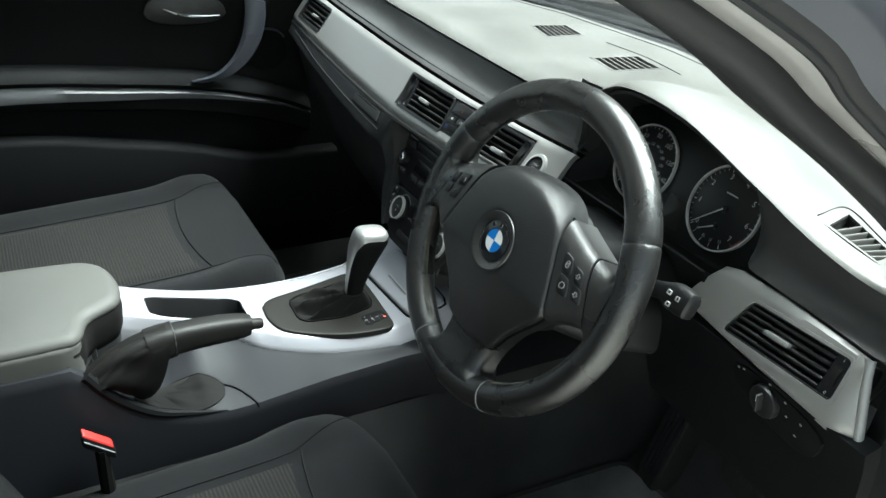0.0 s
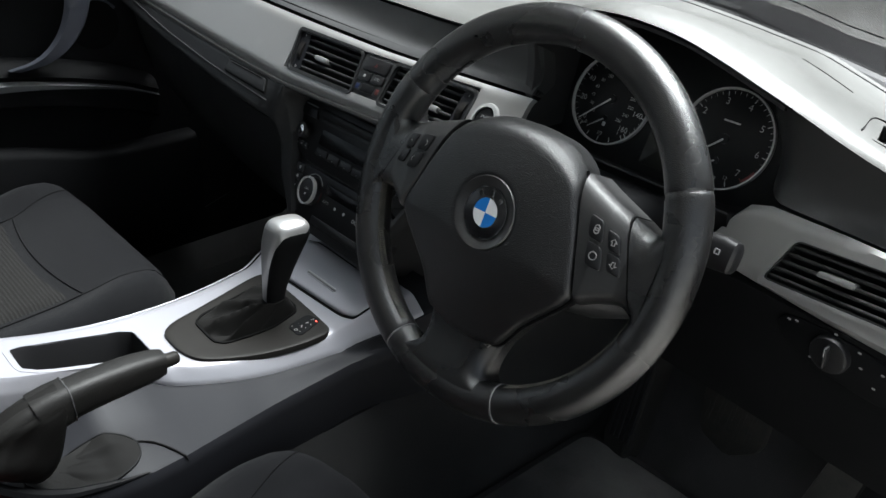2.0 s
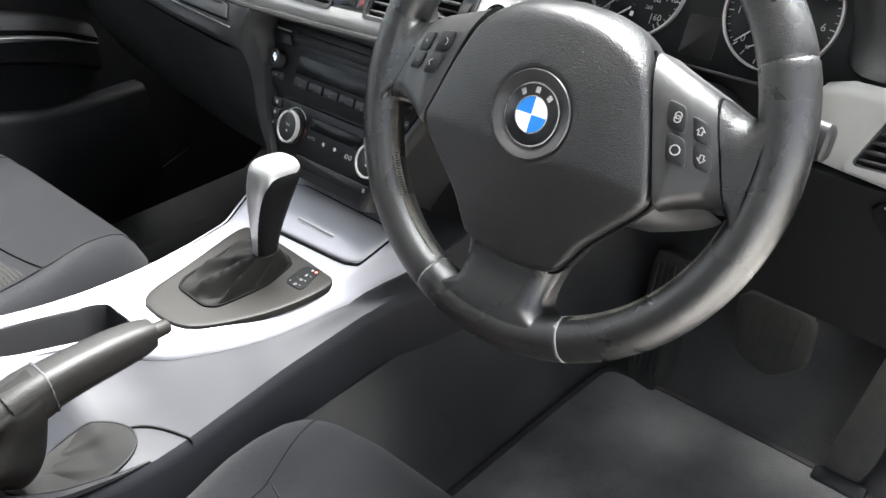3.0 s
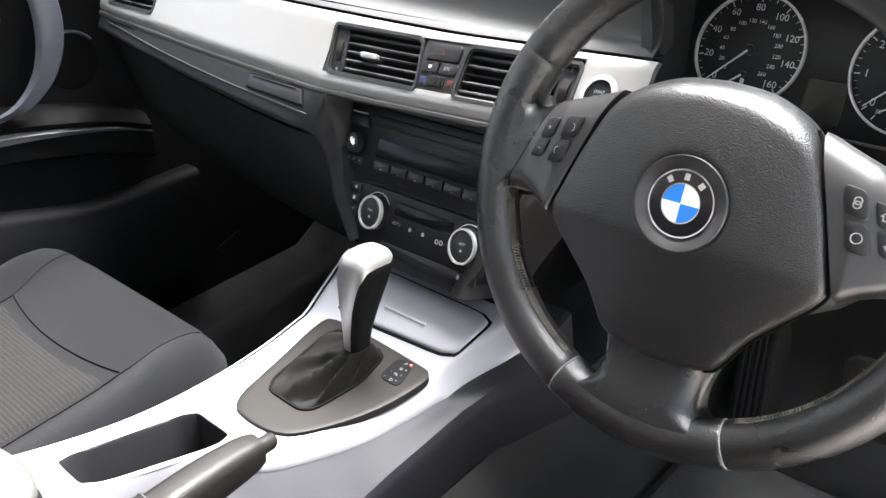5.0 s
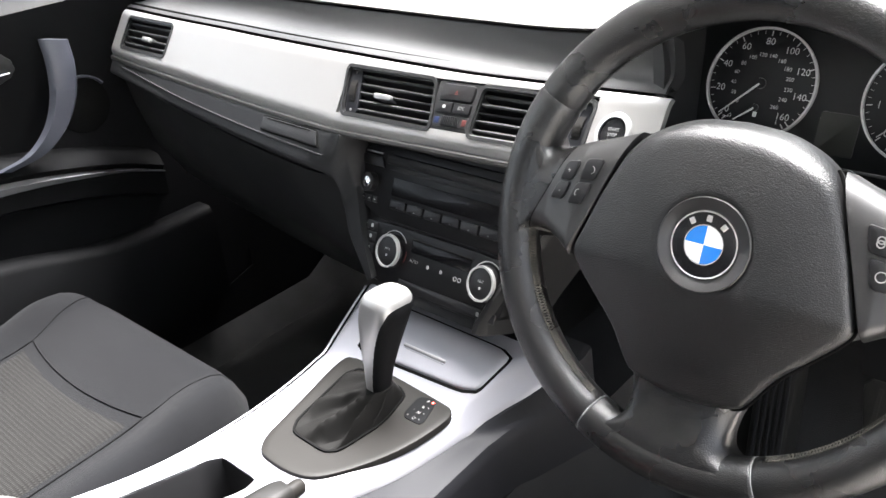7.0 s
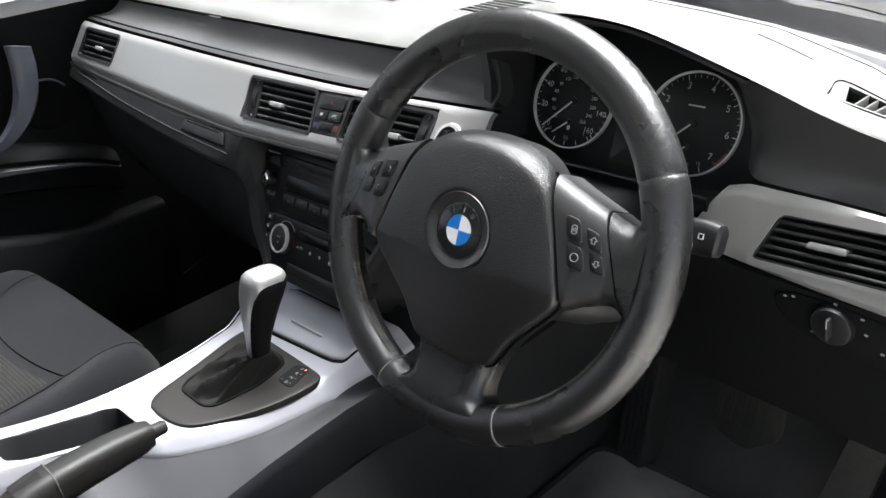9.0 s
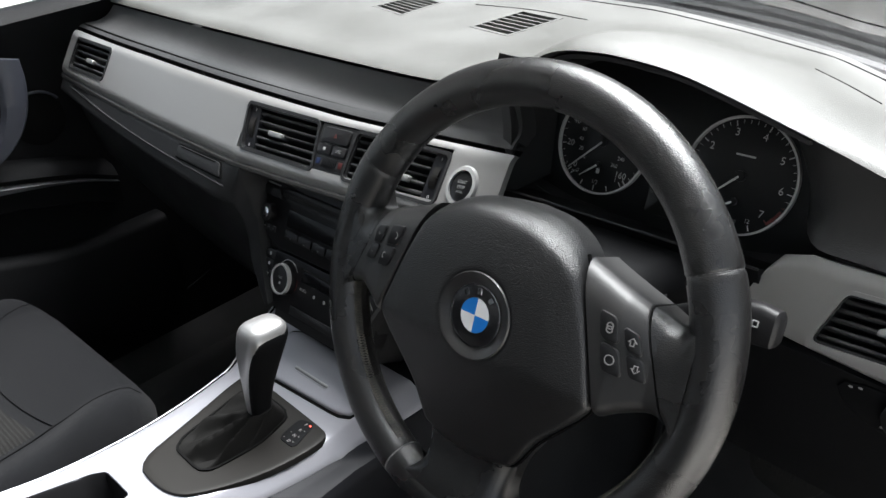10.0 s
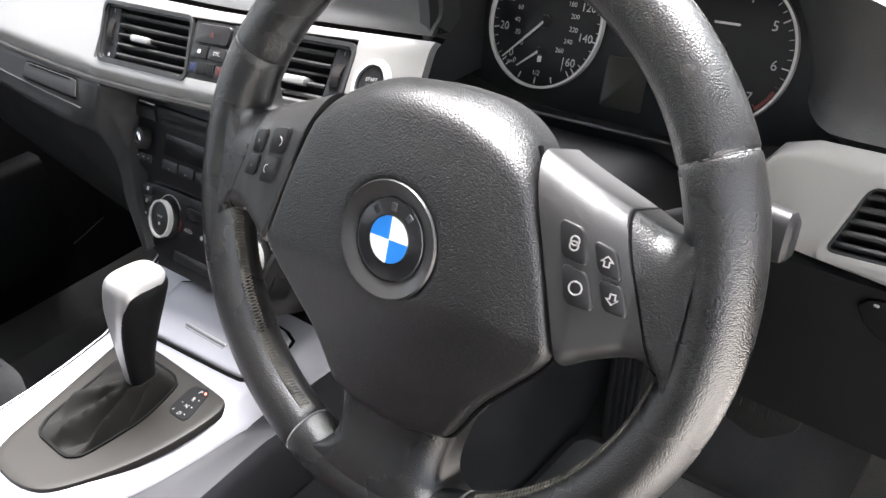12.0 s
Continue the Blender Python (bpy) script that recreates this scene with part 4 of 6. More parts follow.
def build_hazard_panel():
    hz = thing("switch_panel", on_strip(0.0, 0.84, 0), "black switch panel with hazard and locking buttons between the vents", "switch panel")
    part("panel", prism(rrect(-0.0265, 0.8375, 0.0275, 0.879, 0.002), on_strip, -0.03, -0.001, 0.001), PLASTIC, hz)
    part("hazard_button", prism(rrect(-0.0200, 0.8625, 0.0210, 0.8765, 0.003), on_strip, -0.004, 0.0022, 0.0015), BUTTON, hz, "hazard button with a dark red triangle")
    tri = [(0.0005 + 0.0026 * math.cos(a), 0.8688 + 0.0026 * math.sin(a)) for a in (math.pi / 2 + 2 * math.pi * k / 3 for k in range(3))]
    part("hazard_mark", frame_ring(tri, inset(tri, 0.0006), on_strip, 0.002, 0.0025), REDMARK, hz)
    for x0, x1 in ((-0.0205, -0.0005), (0.0010, 0.0215)):
        part("button", prism(rrect(x0, 0.8520, x1, 0.8610, 0.0015), on_strip, -0.004, 0.0016, 0.001), BUTTON, hz)
    part("lock_mark", prism(rrect(-0.0122, 0.8552, -0.0085, 0.8580, 0.0006), on_strip, 0.0015, 0.0019, 0.0001), MARK, hz)
    print_text("DTC", 0.0038, on_strip, 0.0112, 0.8565, 0.0018, MARK, hz)
    part("roller_bed", prism(rrect(-0.021, 0.8405, 0.022, 0.8500, 0.001), on_strip, -0.004, -0.0005, 0.0005), RUBBER, hz)
    for k in range(9):
        x = -0.0095 + 0.0024 * k
        part("roller_rib", bar(x, 0.8412, x + 0.0017, 0.8492, on_strip, -0.002, 0.0008 + 0.0012 * math.sin(math.pi * (k + 0.5) / 9)), BUTTON, hz)
    part("cold_mark", bar(-0.0190, 0.8425, -0.0130, 0.8480, on_strip, -0.001, -0.0001), COLDMARK, hz)
    part("warm_mark", bar(0.0150, 0.8425, 0.0205, 0.8480, on_strip, -0.001, -0.0001), REDMARK, hz)


def build_start_button():
    sb = thing("start_button", on_strip(0.1745, 0.84, 0), "round black engine start button in a silver ring", "button")
    c = (0.1765, 0.8530)
    part("ring", loft([[on_strip(c[0] + r * math.cos(a), c[1] + r * math.sin(a), d) for r, d in ((0.0169, -0.002), (0.0167, 0.0012), (0.0157, 0.0036), (0.0127, 0.0040), (0.0132, 0.0026), (0.0130, -0.002))] for a in (2 * math.pi * k / 48 for k in range(49))], caps=False), WHITE_RING, sb, "silver ring")
    part("cap", prism(circle(*c, 0.0127, 40), on_strip, -0.006, 0.0022, 0.0012), GLOSS, sb)
    print_text("START", 0.0036, on_strip, c[0], c[1] + 0.0032, 0.0024, MARK, sb)
    print_text("STOP", 0.0036, on_strip, c[0], c[1] - 0.0010, 0.0024, MARK, sb)
    print_text("ENGINE", 0.0022, on_strip, c[0], c[1] - 0.0048, 0.0024, MARK, sb)


def build_driver_trim():
    trim = thing("driver_trim", (0.57, 0.16, 0.80), "satin silver trim panel beside the steering wheel", "trim")
    top = [(0.447, 0.810), (0.452, 0.822), (0.460, 0.841), (0.4690, 0.8570), (0.485, 0.8625), (0.55, 0.8640), (0.62, 0.8630), (0.668, 0.8615)]
    low = [(0.447, 0.806), (0.668, 0.7935)]
    xs = cells(np.linspace(0.447, 0.668, 30), [0.520, 0.649])
    n = 10

    def zz(x, j):
        lo, hi = lerp(low, x), lerp(top, x)
        if x > 0.5199 and x < 0.6491:
            b0, b1 = (b + 0.06 * (x - 0.58) for b in (0.8100, 0.8512))
            return lo + (b0 - lo) * j / 3 if j <= 3 else (b0 + (b1 - b0) * (j - 3) / 4 if j <= 7 else b1 + (hi - b1) * (j - 7) / 3)
        return lo + (hi - lo) * j / n

    def P(i, j):
        e = -0.006 * max(0, 1 - j / 1.2) ** 2 - 0.004 * max(0, j - 9) ** 2
        return on_driver_trim(*trim_skew(xs[i], zz(xs[i], j)), e)

    part("trim_panel", slab(P, len(xs) - 1, n, lambda i, j: P(i, j) + Vector((0, 0.008, -0.004)), lambda i, j: 0.520 < (xs[i] + xs[i + 1]) / 2 < 0.649 and 3 <= j < 7), SATIN, trim)
    # bright end face turned to the door
    ends = [on_driver_trim(*trim_skew(0.668, z), -0.0035) for z in np.linspace(0.8605, 0.7945, 10)]
    part("end_face", tube([p + Vector((0.001, 0.003, 0)) for p in ends], 0.0052, 10), SATIN, trim)
    # lamp switch unit below
    sw = thing("lamp_switch", (0.59, 0.16, 0.74), "black headlamp switch panel with a rotary knob", "switch")
    to = lambda x, z, d: Vector((x, 0.1530 + 0.13 * (0.77 - z) - 0.06 * (x - 0.58) - d, z + 0.009))
    part("plate", prism(rounded([(0.530, 0.785), (0.660, 0.778), (0.655, 0.742), (0.632, 0.732), (0.545, 0.744)], 2), to, -0.02, 0.0018, 0.0015), LINING, sw)
    part("rotary_knob", prism(circle(0.588, 0.763, 0.0175, 32), to, 0.0, 0.010, 0.003), BUTTON, sw)
    part("knob_grip", prism(rrect(0.5860, 0.754, 0.5900, 0.7750, 0.0018), to, 0.010, 0.018, 0.0015), BUTTON, sw)
    part("knob_mark", bar(0.5874, 0.7665, 0.5886, 0.7745, to, 0.018, 0.0183), MARK, sw)
    for x, z in ((0.546, 0.775), (0.553, 0.777), (0.588, 0.783), (0.610, 0.777), (0.614, 0.763), (0.632, 0.767), (0.571, 0.748), (0.628, 0.750)):
        part("switch_mark", prism(rrect(x - 0.0016, z - 0.0010, x + 0.0016, z + 0.0010, 0.0008, 2), to, 0.0015, 0.0022, 0.0001, 1), DIMMARK, sw)


def build_grilles(quad, n, label, shear=0.0):
    """A slatted vent let into the dashboard top; the slats run from the quad's first edge to its third."""
    a, b, c, d = (Vector(q) for q in quad)
    g = thing("defroster_grille", on_pad(*((a + c) / 2), 0), label, "grille", "windscreen vents on the dashboard")
    part("bed", prism(inset(quad, -0.004), on_pad, -0.0145, -0.0125, 0.0002, inner=FOLLOW), SEAM, g)
    part("surround", frame_ring(inset(quad, -0.0042), inset(quad, 0.0002), on_pad, -0.003, 0.0004), DASH, g)
    half = (b - a) / n * 0.11
    for k in range(1, n):
        p, q = a.lerp(b, k / n), d.lerp(c, min(1.0, k / n + shear))
        part("slat", prism([tuple(v) for v in (p - half, p + half, q + half, q - half)], on_pad, -0.007, 0.0004, 0.0003, 1), DASH, g)


# ---- instruments ----
def build_cluster():
    cl = thing("instrument_cluster", on_dials(0, 0.05, 0), "instrument cluster with two chrome-ringed white-on-black dials", "instrument cluster")
    part("panel", prism(rounded([(-0.150, 0.055), (0.150, 0.055), (0.158, 0.12), (0.140, 0.19), (0.0, 0.208), (-0.142, 0.19), (-0.157, 0.12)], 2), on_dials, -0.012, -0.0055, 0.001), DIALFACE, cl)

    def dial(cx, cy, r, name, label):
        d = part(name, prism(circle(cx, cy, r - 0.001, 64), on_dials, -0.008, -0.004, 0.0005), DIALFACE, cl, label)
        part("chrome_ring", frame_ring(circle(cx, cy, r + 0.0009, 72), circle(cx, cy, r - 0.0009, 72), on_dials, -0.006, -0.0005), WHITE_RING, d)
        return d

    def tick(d, cx, cy, a, r0, r1, w, mat=MARK):
        c, s = math.cos(a), math.sin(a)
        q = [(cx + c * r - s * o, cy + s * r + c * o) for r, o in ((r0, -w), (r1, -w), (r1, w), (r0, w))]
        part("tick", prism(q, on_dials, -0.0042, -0.0036, 0.0001, 1), mat, d)

    def needle(d, cx, cy, a, r0, r1, hub):
        c, s = math.cos(a), math.sin(a)
        q = [(cx + c * r - s * o, cy + s * r + c * o) for r, o in ((r0, -0.0009), (r1, -0.0004), (r1, 0.0004), (r0, 0.0009))]
        part("needle", prism(q, on_dials, -0.0022, -0.0012, 0.0002, 1), MARK, d, "white needle")
        part("needle_hub", prism(circle(cx, cy, hub, 24), on_dials, -0.004, -0.0018, 0.0006), DIALFACE, d)

    start, span = radians(226), radians(272)
    sp = (-0.0715, 0.1178, 0.0490)
    d = dial(*sp, "speedometer", "speedometer dial from 0 to 160")
    for k in range(33):
        a = start - span * k / 32
        tick(d, sp[0], sp[1], a, 0.0422 if k % 4 == 0 else 0.0441, 0.0470, 0.00045 if k % 4 == 0 else 0.0002)
    for k in range(9):
        a = start - span * k / 8
        print_text(str(20 * k), 0.0085, on_dials, sp[0] + 0.0372 * math.cos(a), sp[1] + 0.0372 * math.sin(a), -0.0038, MARK, d)
    for k in range(14):
        a = start - span * (20 * k / 1.609) / 160
        print_text(str(20 * k), 0.0050, on_dials, sp[0] + 0.0255 * math.cos(a), sp[1] + 0.0255 * math.sin(a), -0.0038, MARK, d)
    print_text("mph", 0.0036, on_dials, sp[0] - 0.0255, sp[1] - 0.0330, -0.0038, MARK, d)
    needle(d, sp[0], sp[1], radians(224), 0.001, 0.0445, 0.0048)
    for k in range(5):
        a = radians(232) + radians(76) * k / 4
        tick(d, sp[0], sp[1], a, 0.0418, 0.0466, 0.0004)
    for s, a in (("0", 236), ("1/2", 270), ("1", 304)):
        print_text(s, 0.0055, on_dials, sp[0] + 0.0385 * math.cos(radians(a)), sp[1] + 0.0385 * math.sin(radians(a)), -0.0038, MARK, d)
    part("pump_mark", prism(rrect(sp[0] - 0.001, sp[1] - 0.030, sp[0] + 0.0025, sp[1] - 0.0255, 0.0006), on_dials, -0.0042, -0.0036, 0.0001), MARK, d)
    needle(d, sp[0], sp[1] - 0.022, radians(218), 0.001, 0.022, 0.0032)

    tc = (0.0670, 0.1178, 0.0494)
    d = dial(*tc, "rev_counter", "rev counter dial from 0 to 7 with a red end")
    for k in range(36):
        a = start - span * k / 35
        tick(d, tc[0], tc[1], a, 0.0422 if k % 5 == 0 else 0.0441, 0.0470, 0.00045 if k % 5 == 0 else 0.0002, REDMARK if k > 31 else MARK)
    for k in range(8):
        a = start - span * k / 7
        print_text(str(k), 0.0092, on_dials, tc[0] + 0.0370 * math.cos(a), tc[1] + 0.0370 * math.sin(a), -0.0038, MARK, d)
    arc = [(start - span * (6.5 + 0.5 * k / 8) / 7) for k in range(9)]
    q = [(tc[0] + 0.0470 * math.cos(a), tc[1] + 0.0470 * math.sin(a)) for a in arc] + [(tc[0] + 0.0446 * math.cos(a), tc[1] + 0.0446 * math.sin(a)) for a in arc[::-1]]
    part("red_zone", prism(q, on_dials, -0.0042, -0.0037, 0.0001, 1), REDMARK, d)
    part("scale_note", bar(tc[0] - 0.009, tc[1] + 0.0165, tc[0] + 0.009, tc[1] + 0.0183, on_dials, -0.0042, -0.0038), MARK, d)
    needle(d, tc[0], tc[1], radians(224), 0.001, 0.0445, 0.0048)
    for k, s in enumerate(("50", "30", "20", "12")):
        a = radians(240 + 18 * k)
        print_text(s, 0.0048, on_dials, tc[0] + 0.0385 * math.cos(a), tc[1] + 0.0385 * math.sin(a), -0.0038, MARK, d)
        tick(d, tc[0], tc[1], a, 0.0418, 0.0466, 0.0004)
    needle(d, tc[0], tc[1] - 0.022, radians(212), 0.001, 0.022, 0.0032)
    part("display", prism(rrect(-0.0135, 0.066, 0.0195, 0.102, 0.002), on_dials, -0.006, -0.0045, 0.0003), LCD, cl, "dormant olive-grey display")


# ---- steering wheel ----
def rim_point(a, b, minor=0.0175, major=0.1660):
    """On the rim: a clockwise from the top, b round the tube (0 outwards, 90 degrees to the driver)."""
    r = major + minor * math.cos(b)
    return on_wheel(r * math.sin(a), -0.0060 + r * math.cos(a), -0.0080 + minor * math.sin(b))


def spoke_bed(v):
    """How far a side spoke's face stands proud of the rim's plane, falling away from the hub."""
    return 0.0160 - 0.25 * (min(max(v, 0.106), 0.132) - 0.110)


def spoke_skin(to, upper, lower, v0=None, v1=None, bed=spoke_bed, slant=(0.0, 0.0)):
    """A spoke along v from the hub into the rim, rolled over at both edges and sinking into the rim; slant leans its two ends."""
    up = spline([Vector((v, k, 0)) for v, k in upper], 160)
    dn = spline([Vector((v, k, 0)) for v, k in lower], 160)
    at = lambda line, v: float(np.interp(v, [p.x for p in line], [p.y for p in line]))
    roll = 0.011
    first, last = v0 or upper[0][0], v1 or upper[-1][0]
    rings = []
    for q in range(49):
        v_mid = first + (last - first) * q / 48
        lean = slant[0] + (slant[1] - slant[0]) * q / 48
        ring = []
        for i in range(31):
            w = math.sin((-1 + i / 15) * math.pi / 2)
            v = v_mid
            for _ in range(4 if lean else 1):
                hi, lo = at(up, v), at(dn, v)
                mid, half = (hi + lo) / 2, (hi - lo) / 2
                v = v_mid - lean * (mid + w * half)
            k = w * half
            r = math.hypot(v, mid + k)
            g = max(0.0, min(1.0, (r - 0.124) / 0.040))
            top = bed(v) + (0.0075 - bed(v)) * g * g * (3 - 2 * g)
            wide = roll * 2.3 if k > 0 else roll
            e = max(0.0, min(1.0, (abs(k) - (half - wide)) / wide))
            ring.append(to(v, mid + k, top - roll * 1.5 * (1 - math.sqrt(max(0.0, 1 - e * e)))))
        ring += [to(v, mid + half * 0.97, -0.030), to(v, mid - half * 0.97, -0.030)]
        rings.append(ring)
    return loft(rings)


def build_wheel():
    w = thing("steering_wheel", on_wheel(0, 0, -0.05), "black leather steering wheel with three spokes and round badge", "steering wheel")
    seams = [radians(a) for a in (63, 157, 203, 297)]

    def minor(a):
        m = 0.0174
        for s, depth in ((seams[0], 1), (seams[1], 1), (seams[2], 1), (seams[3], 1)):
            da = abs((a - s + math.pi) % (2 * math.pi) - math.pi)
            m -= 0.0009 * math.exp(-((da / 0.008) ** 2))
        for s in (radians(68), radians(292)):
            da = abs((a - s + math.pi) % (2 * math.pi) - math.pi)
            m += 0.0012 * math.exp(-((da / 0.22) ** 2))
        return m

    angles = sorted([2 * math.pi * k / 144 for k in range(144)] + [s + d for s in seams for d in (-0.012, -0.006, 0.0, 0.006, 0.012)])
    rings = [[rim_point(a, 2 * math.pi * i / 22, minor(a)) for i in range(22)] for a in angles]
    bm = loft(rings + rings[:1], caps=False)
    bmesh.ops.remove_doubles(bm, verts=bm.verts[:], dist=1e-6)
    part("rim", bm, LEATHER, w, angle=1.2)
    for s in seams:
        path = [rim_point(s, 2 * math.pi * i / 28, 0.0169) for i in range(29)]
        part("rim_seam", tube(path, 0.0007, 5, up=Vector((0.3, 0.2, 0.9))), PALE_THREAD, w, "pale sewn seam")
    # stitching along the inner side of the rim
    bm = bmesh.new()
    for lo, hi in ((66, 154), (206, 294)):
        n = int((hi - lo) * 1.15)
        for k in range(n):
            a = radians(lo + (hi - lo) * (k + 0.5) / n)
            for da in (-0.006, 0.006):
                p, q = rim_point(a - da, radians(172), 0.0177), rim_point(a + da, radians(150), 0.0177)
                t = tube([p, q], 0.00045, 4)
                me = bpy.data.meshes.new("stitch")
                t.to_mesh(me)
                t.free()
                bm.from_mesh(me)
                bpy.data.meshes.remove(me)
    part("stitching", bm, LACING, w, "worn pale cross stitches", kind="stuff")

    # airbag pad with a dished centre for the badge
    half = [(0.0, 0.0755), (0.030, 0.0725), (0.0536, 0.0625), (0.0690, 0.0475), (0.0825, 0.0160), (0.0935, -0.0180), (0.0990, -0.0370), (0.0935, -0.0490), (0.0775, -0.0665), (0.0597, -0.0860), (0.0460, -0.1080), (0.038, -0.1150), (0.016, -0.1210), (0.0, -0.1220)]
    pts = [Vector((x, y, 0)) for x, y in half] + [Vector((-x, y, 0)) for x, y in half[-2:0:-1]]
    ring = [v for v in spline(pts + pts[:1], 120)][:-1]
    bc = Vector((0.0, -0.0085, 0))

    edge_height = [(-0.122, 0.0010), (-0.085, 0.0070), (-0.050, 0.0140), (-0.035, 0.0175), (0.03, 0.0190), (0.08, 0.0195)]

    def height(p, s):
        r = (p - bc).length
        h = 0.0090 * (1 - s**2.6) + lerp(edge_height, p.y)
        rho = lerp([(-0.12, 0.004), (0.0, 0.004), (0.040, 0.008), (0.060, 0.020), (0.075, 0.026)], p.y)
        e = max(0.0, min(1.0, 1 - (1 - s) * max(0.05, r / max(s, 0.05)) / rho))
        h -= rho * (1 - math.sqrt(max(0.0, 1 - e * e)))
        dish = 0.0068 * (1 / (1 + math.exp(max(-40.0, min(40.0, (r - 0.0300) / 0.0010)))))
        return h - dish

    def pad_plan(q, s):
        w = s**2.2
        d = q - bc
        return bc + d.normalized() * 0.092 * s * (1 - w) + d * s * w

    rings = []
    for s in [0.02, 0.1, 0.18, 0.24, 0.28, 0.31, 0.34, 0.37, 0.40, 0.44, 0.5, 0.58, 0.66, 0.74, 0.80, 0.85, 0.89, 0.92, 0.945, 0.965, 0.98, 0.99]:
        rings.append([on_wheel(*pad_plan(q, s).xy, height(pad_plan(q, s), s)) for q in ring])
    for k, drop in ((1.0, 0.002), (1.0, 0.008), (0.98, 0.030)):
        rings.append([on_wheel(*(bc + (q - bc) * k).xy, height(q, 0.995) - drop) for q in ring])
    part("airbag_pad", loft(rings), PAD, w, "grained black airbag cover")
    low = [q for q in ring if q.y < 0.056]
    start = next(k for k, q in enumerate(ring) if q.y < 0.056)
    low = [ring[(start + k) % len(ring)] for k in range(len(low))]
    gap = [on_wheel(*(bc + (q - bc) * 1.006).xy, height(q, 0.995) - 0.0065) for q in low]
    part("pad_gap", tube(gap, 0.0016, 6, up=WHEEL_OUT), SEAM, w)
    # smooth dished ring round the badge
    well = [(0.0322, 0.0262), (0.0314, 0.0276), (0.0301, 0.0272), (0.0268, 0.0252), (0.0230, 0.0234), (0.0225, 0.0205)]
    part("badge_well", loft([[on_wheel(bc.x + r * math.cos(t), bc.y + r * math.sin(t), n) for r, n in well] for t in (2 * math.pi * k / 64 for k in range(65))], closed=False, caps=False), SWITCH_SKIN, w, "smooth dished ring")
    # faint pressed word low on the pad
    def pad_at(x, y, d):
        p = Vector((x, y, 0))
        far = (p - bc).length
        a = math.atan2(p.y - bc.y, p.x - bc.x)
        k = min(ring, key=lambda q: abs((math.atan2(q.y - bc.y, q.x - bc.x) - a + math.pi) % (2 * math.pi) - math.pi))
        s = min(1.0, far / (k - bc).length)
        return on_wheel(x, y, height(p, s) + d)
    print_text("AIRBAG", 0.0095, pad_at, 0.0, -0.097, 0.0003, PAD, w, "pressed_word")
    for sx in (-1, 1):
        part("horn_mark", prism([(sx * 0.070 - 0.004, 0.012), (sx * 0.070 + 0.005, 0.010), (sx * 0.070 + 0.005, 0.0115), (sx * 0.070 - 0.004, 0.0135)], pad_at, -0.001, 0.00012, 0.0001, 1), PAD, w)

    on_badge = lambda x, u, n: on_wheel(x, u, n + 0.0110)
    # badge
    badge = part("badge", prism(circle(bc.x, bc.y, 0.0226, 64), on_badge, 0.004, 0.0138, 0.0012), GLOSS, w, "round black, blue and white badge")
    part("badge_rim", frame_ring(circle(bc.x, bc.y, 0.0228, 64), circle(bc.x, bc.y, 0.0218, 64), on_badge, 0.009, 0.0140), CHROME, badge)
    part("badge_ring", frame_ring(circle(bc.x, bc.y, 0.0135, 48), circle(bc.x, bc.y, 0.0129, 48), on_badge, 0.0125, 0.0142), CHROME, badge)
    for k in range(4):
        q = [(bc.x, bc.y)] + [(bc.x + 0.0128 * math.cos(a), bc.y + 0.0128 * math.sin(a)) for a in (radians(90 * k + 90 * i / 10) for i in range(11))]
        part("badge_quarter", prism(q, on_badge, 0.0125, 0.0141, 0.0001, 1), BLUE if k in (1, 3) else WHITE, badge)
    for a in (128, 90, 52):
        c, s = math.cos(radians(a)), math.sin(radians(a))
        q = [(bc.x + c * r - s * o, bc.y + s * r + c * o) for r, o in ((0.0155, -0.0019), (0.0200, -0.0019), (0.0200, 0.0019), (0.0155, 0.0019))]
        part("badge_bar", prism(q, on_badge, 0.0130, 0.0141, 0.0001, 1), CHROME, badge)

    # side spokes with their switch panels
    for sx in (-1, 1):
        upper = [(0.040, 0.0675), (0.060, 0.0600), (0.080, 0.0520), (0.100, 0.0450), (0.1165, 0.0392), (0.130, 0.0338), (0.1385, 0.0318), (0.1445, 0.0342), (0.1495, 0.0430), (0.1530, 0.0540), (0.1555, 0.0630)]
        lower = [(0.060, -0.020), (0.080, -0.034), (0.098, -0.0460), (0.116, -0.0375), (0.130, -0.0315), (0.139, -0.0302), (0.147, -0.0340), (0.152, -0.0420), (0.156, -0.0520), (0.158, -0.0580)]
        to_side = lambda v, k, e: on_wheel(sx * v, k, e)
        part("spoke", spoke_skin(to_side, upper, lower, 0.1351, 0.1555, slant=(0.41, 0.0)), LEATHER, w, angle=1.3)
        part("switch_housing", spoke_skin(lambda v, k, e: on_wheel(sx * v, k, e + 0.0006), upper, lower, 0.0897, 0.1338, slant=(0.355, 0.41)), SWITCH_SKIN, w, angle=1.3)
        part("housing_seam", spoke_skin(lambda v, k, e: on_wheel(sx * v, k * 0.995, e - 0.0004), upper, lower, 0.1330, 0.1358, slant=(0.41, 0.41)), SEAM, w, angle=1.3)
        if sx > 0:
            boxes = [((0.0915, 0.0290), (0.1050, 0.0270), (0.1105, 0.0100), (0.0960, 0.0115)), ((0.0970, 0.0090), (0.1110, 0.0075), (0.1170, -0.0105), (0.1020, -0.0095)), ((0.1100, 0.0235), (0.1210, 0.0205), (0.1265, 0.0070), (0.1150, 0.0085)), ((0.1155, 0.0068), (0.1272, 0.0053), (0.1325, -0.0090), (0.1205, -0.0080))]
        else:
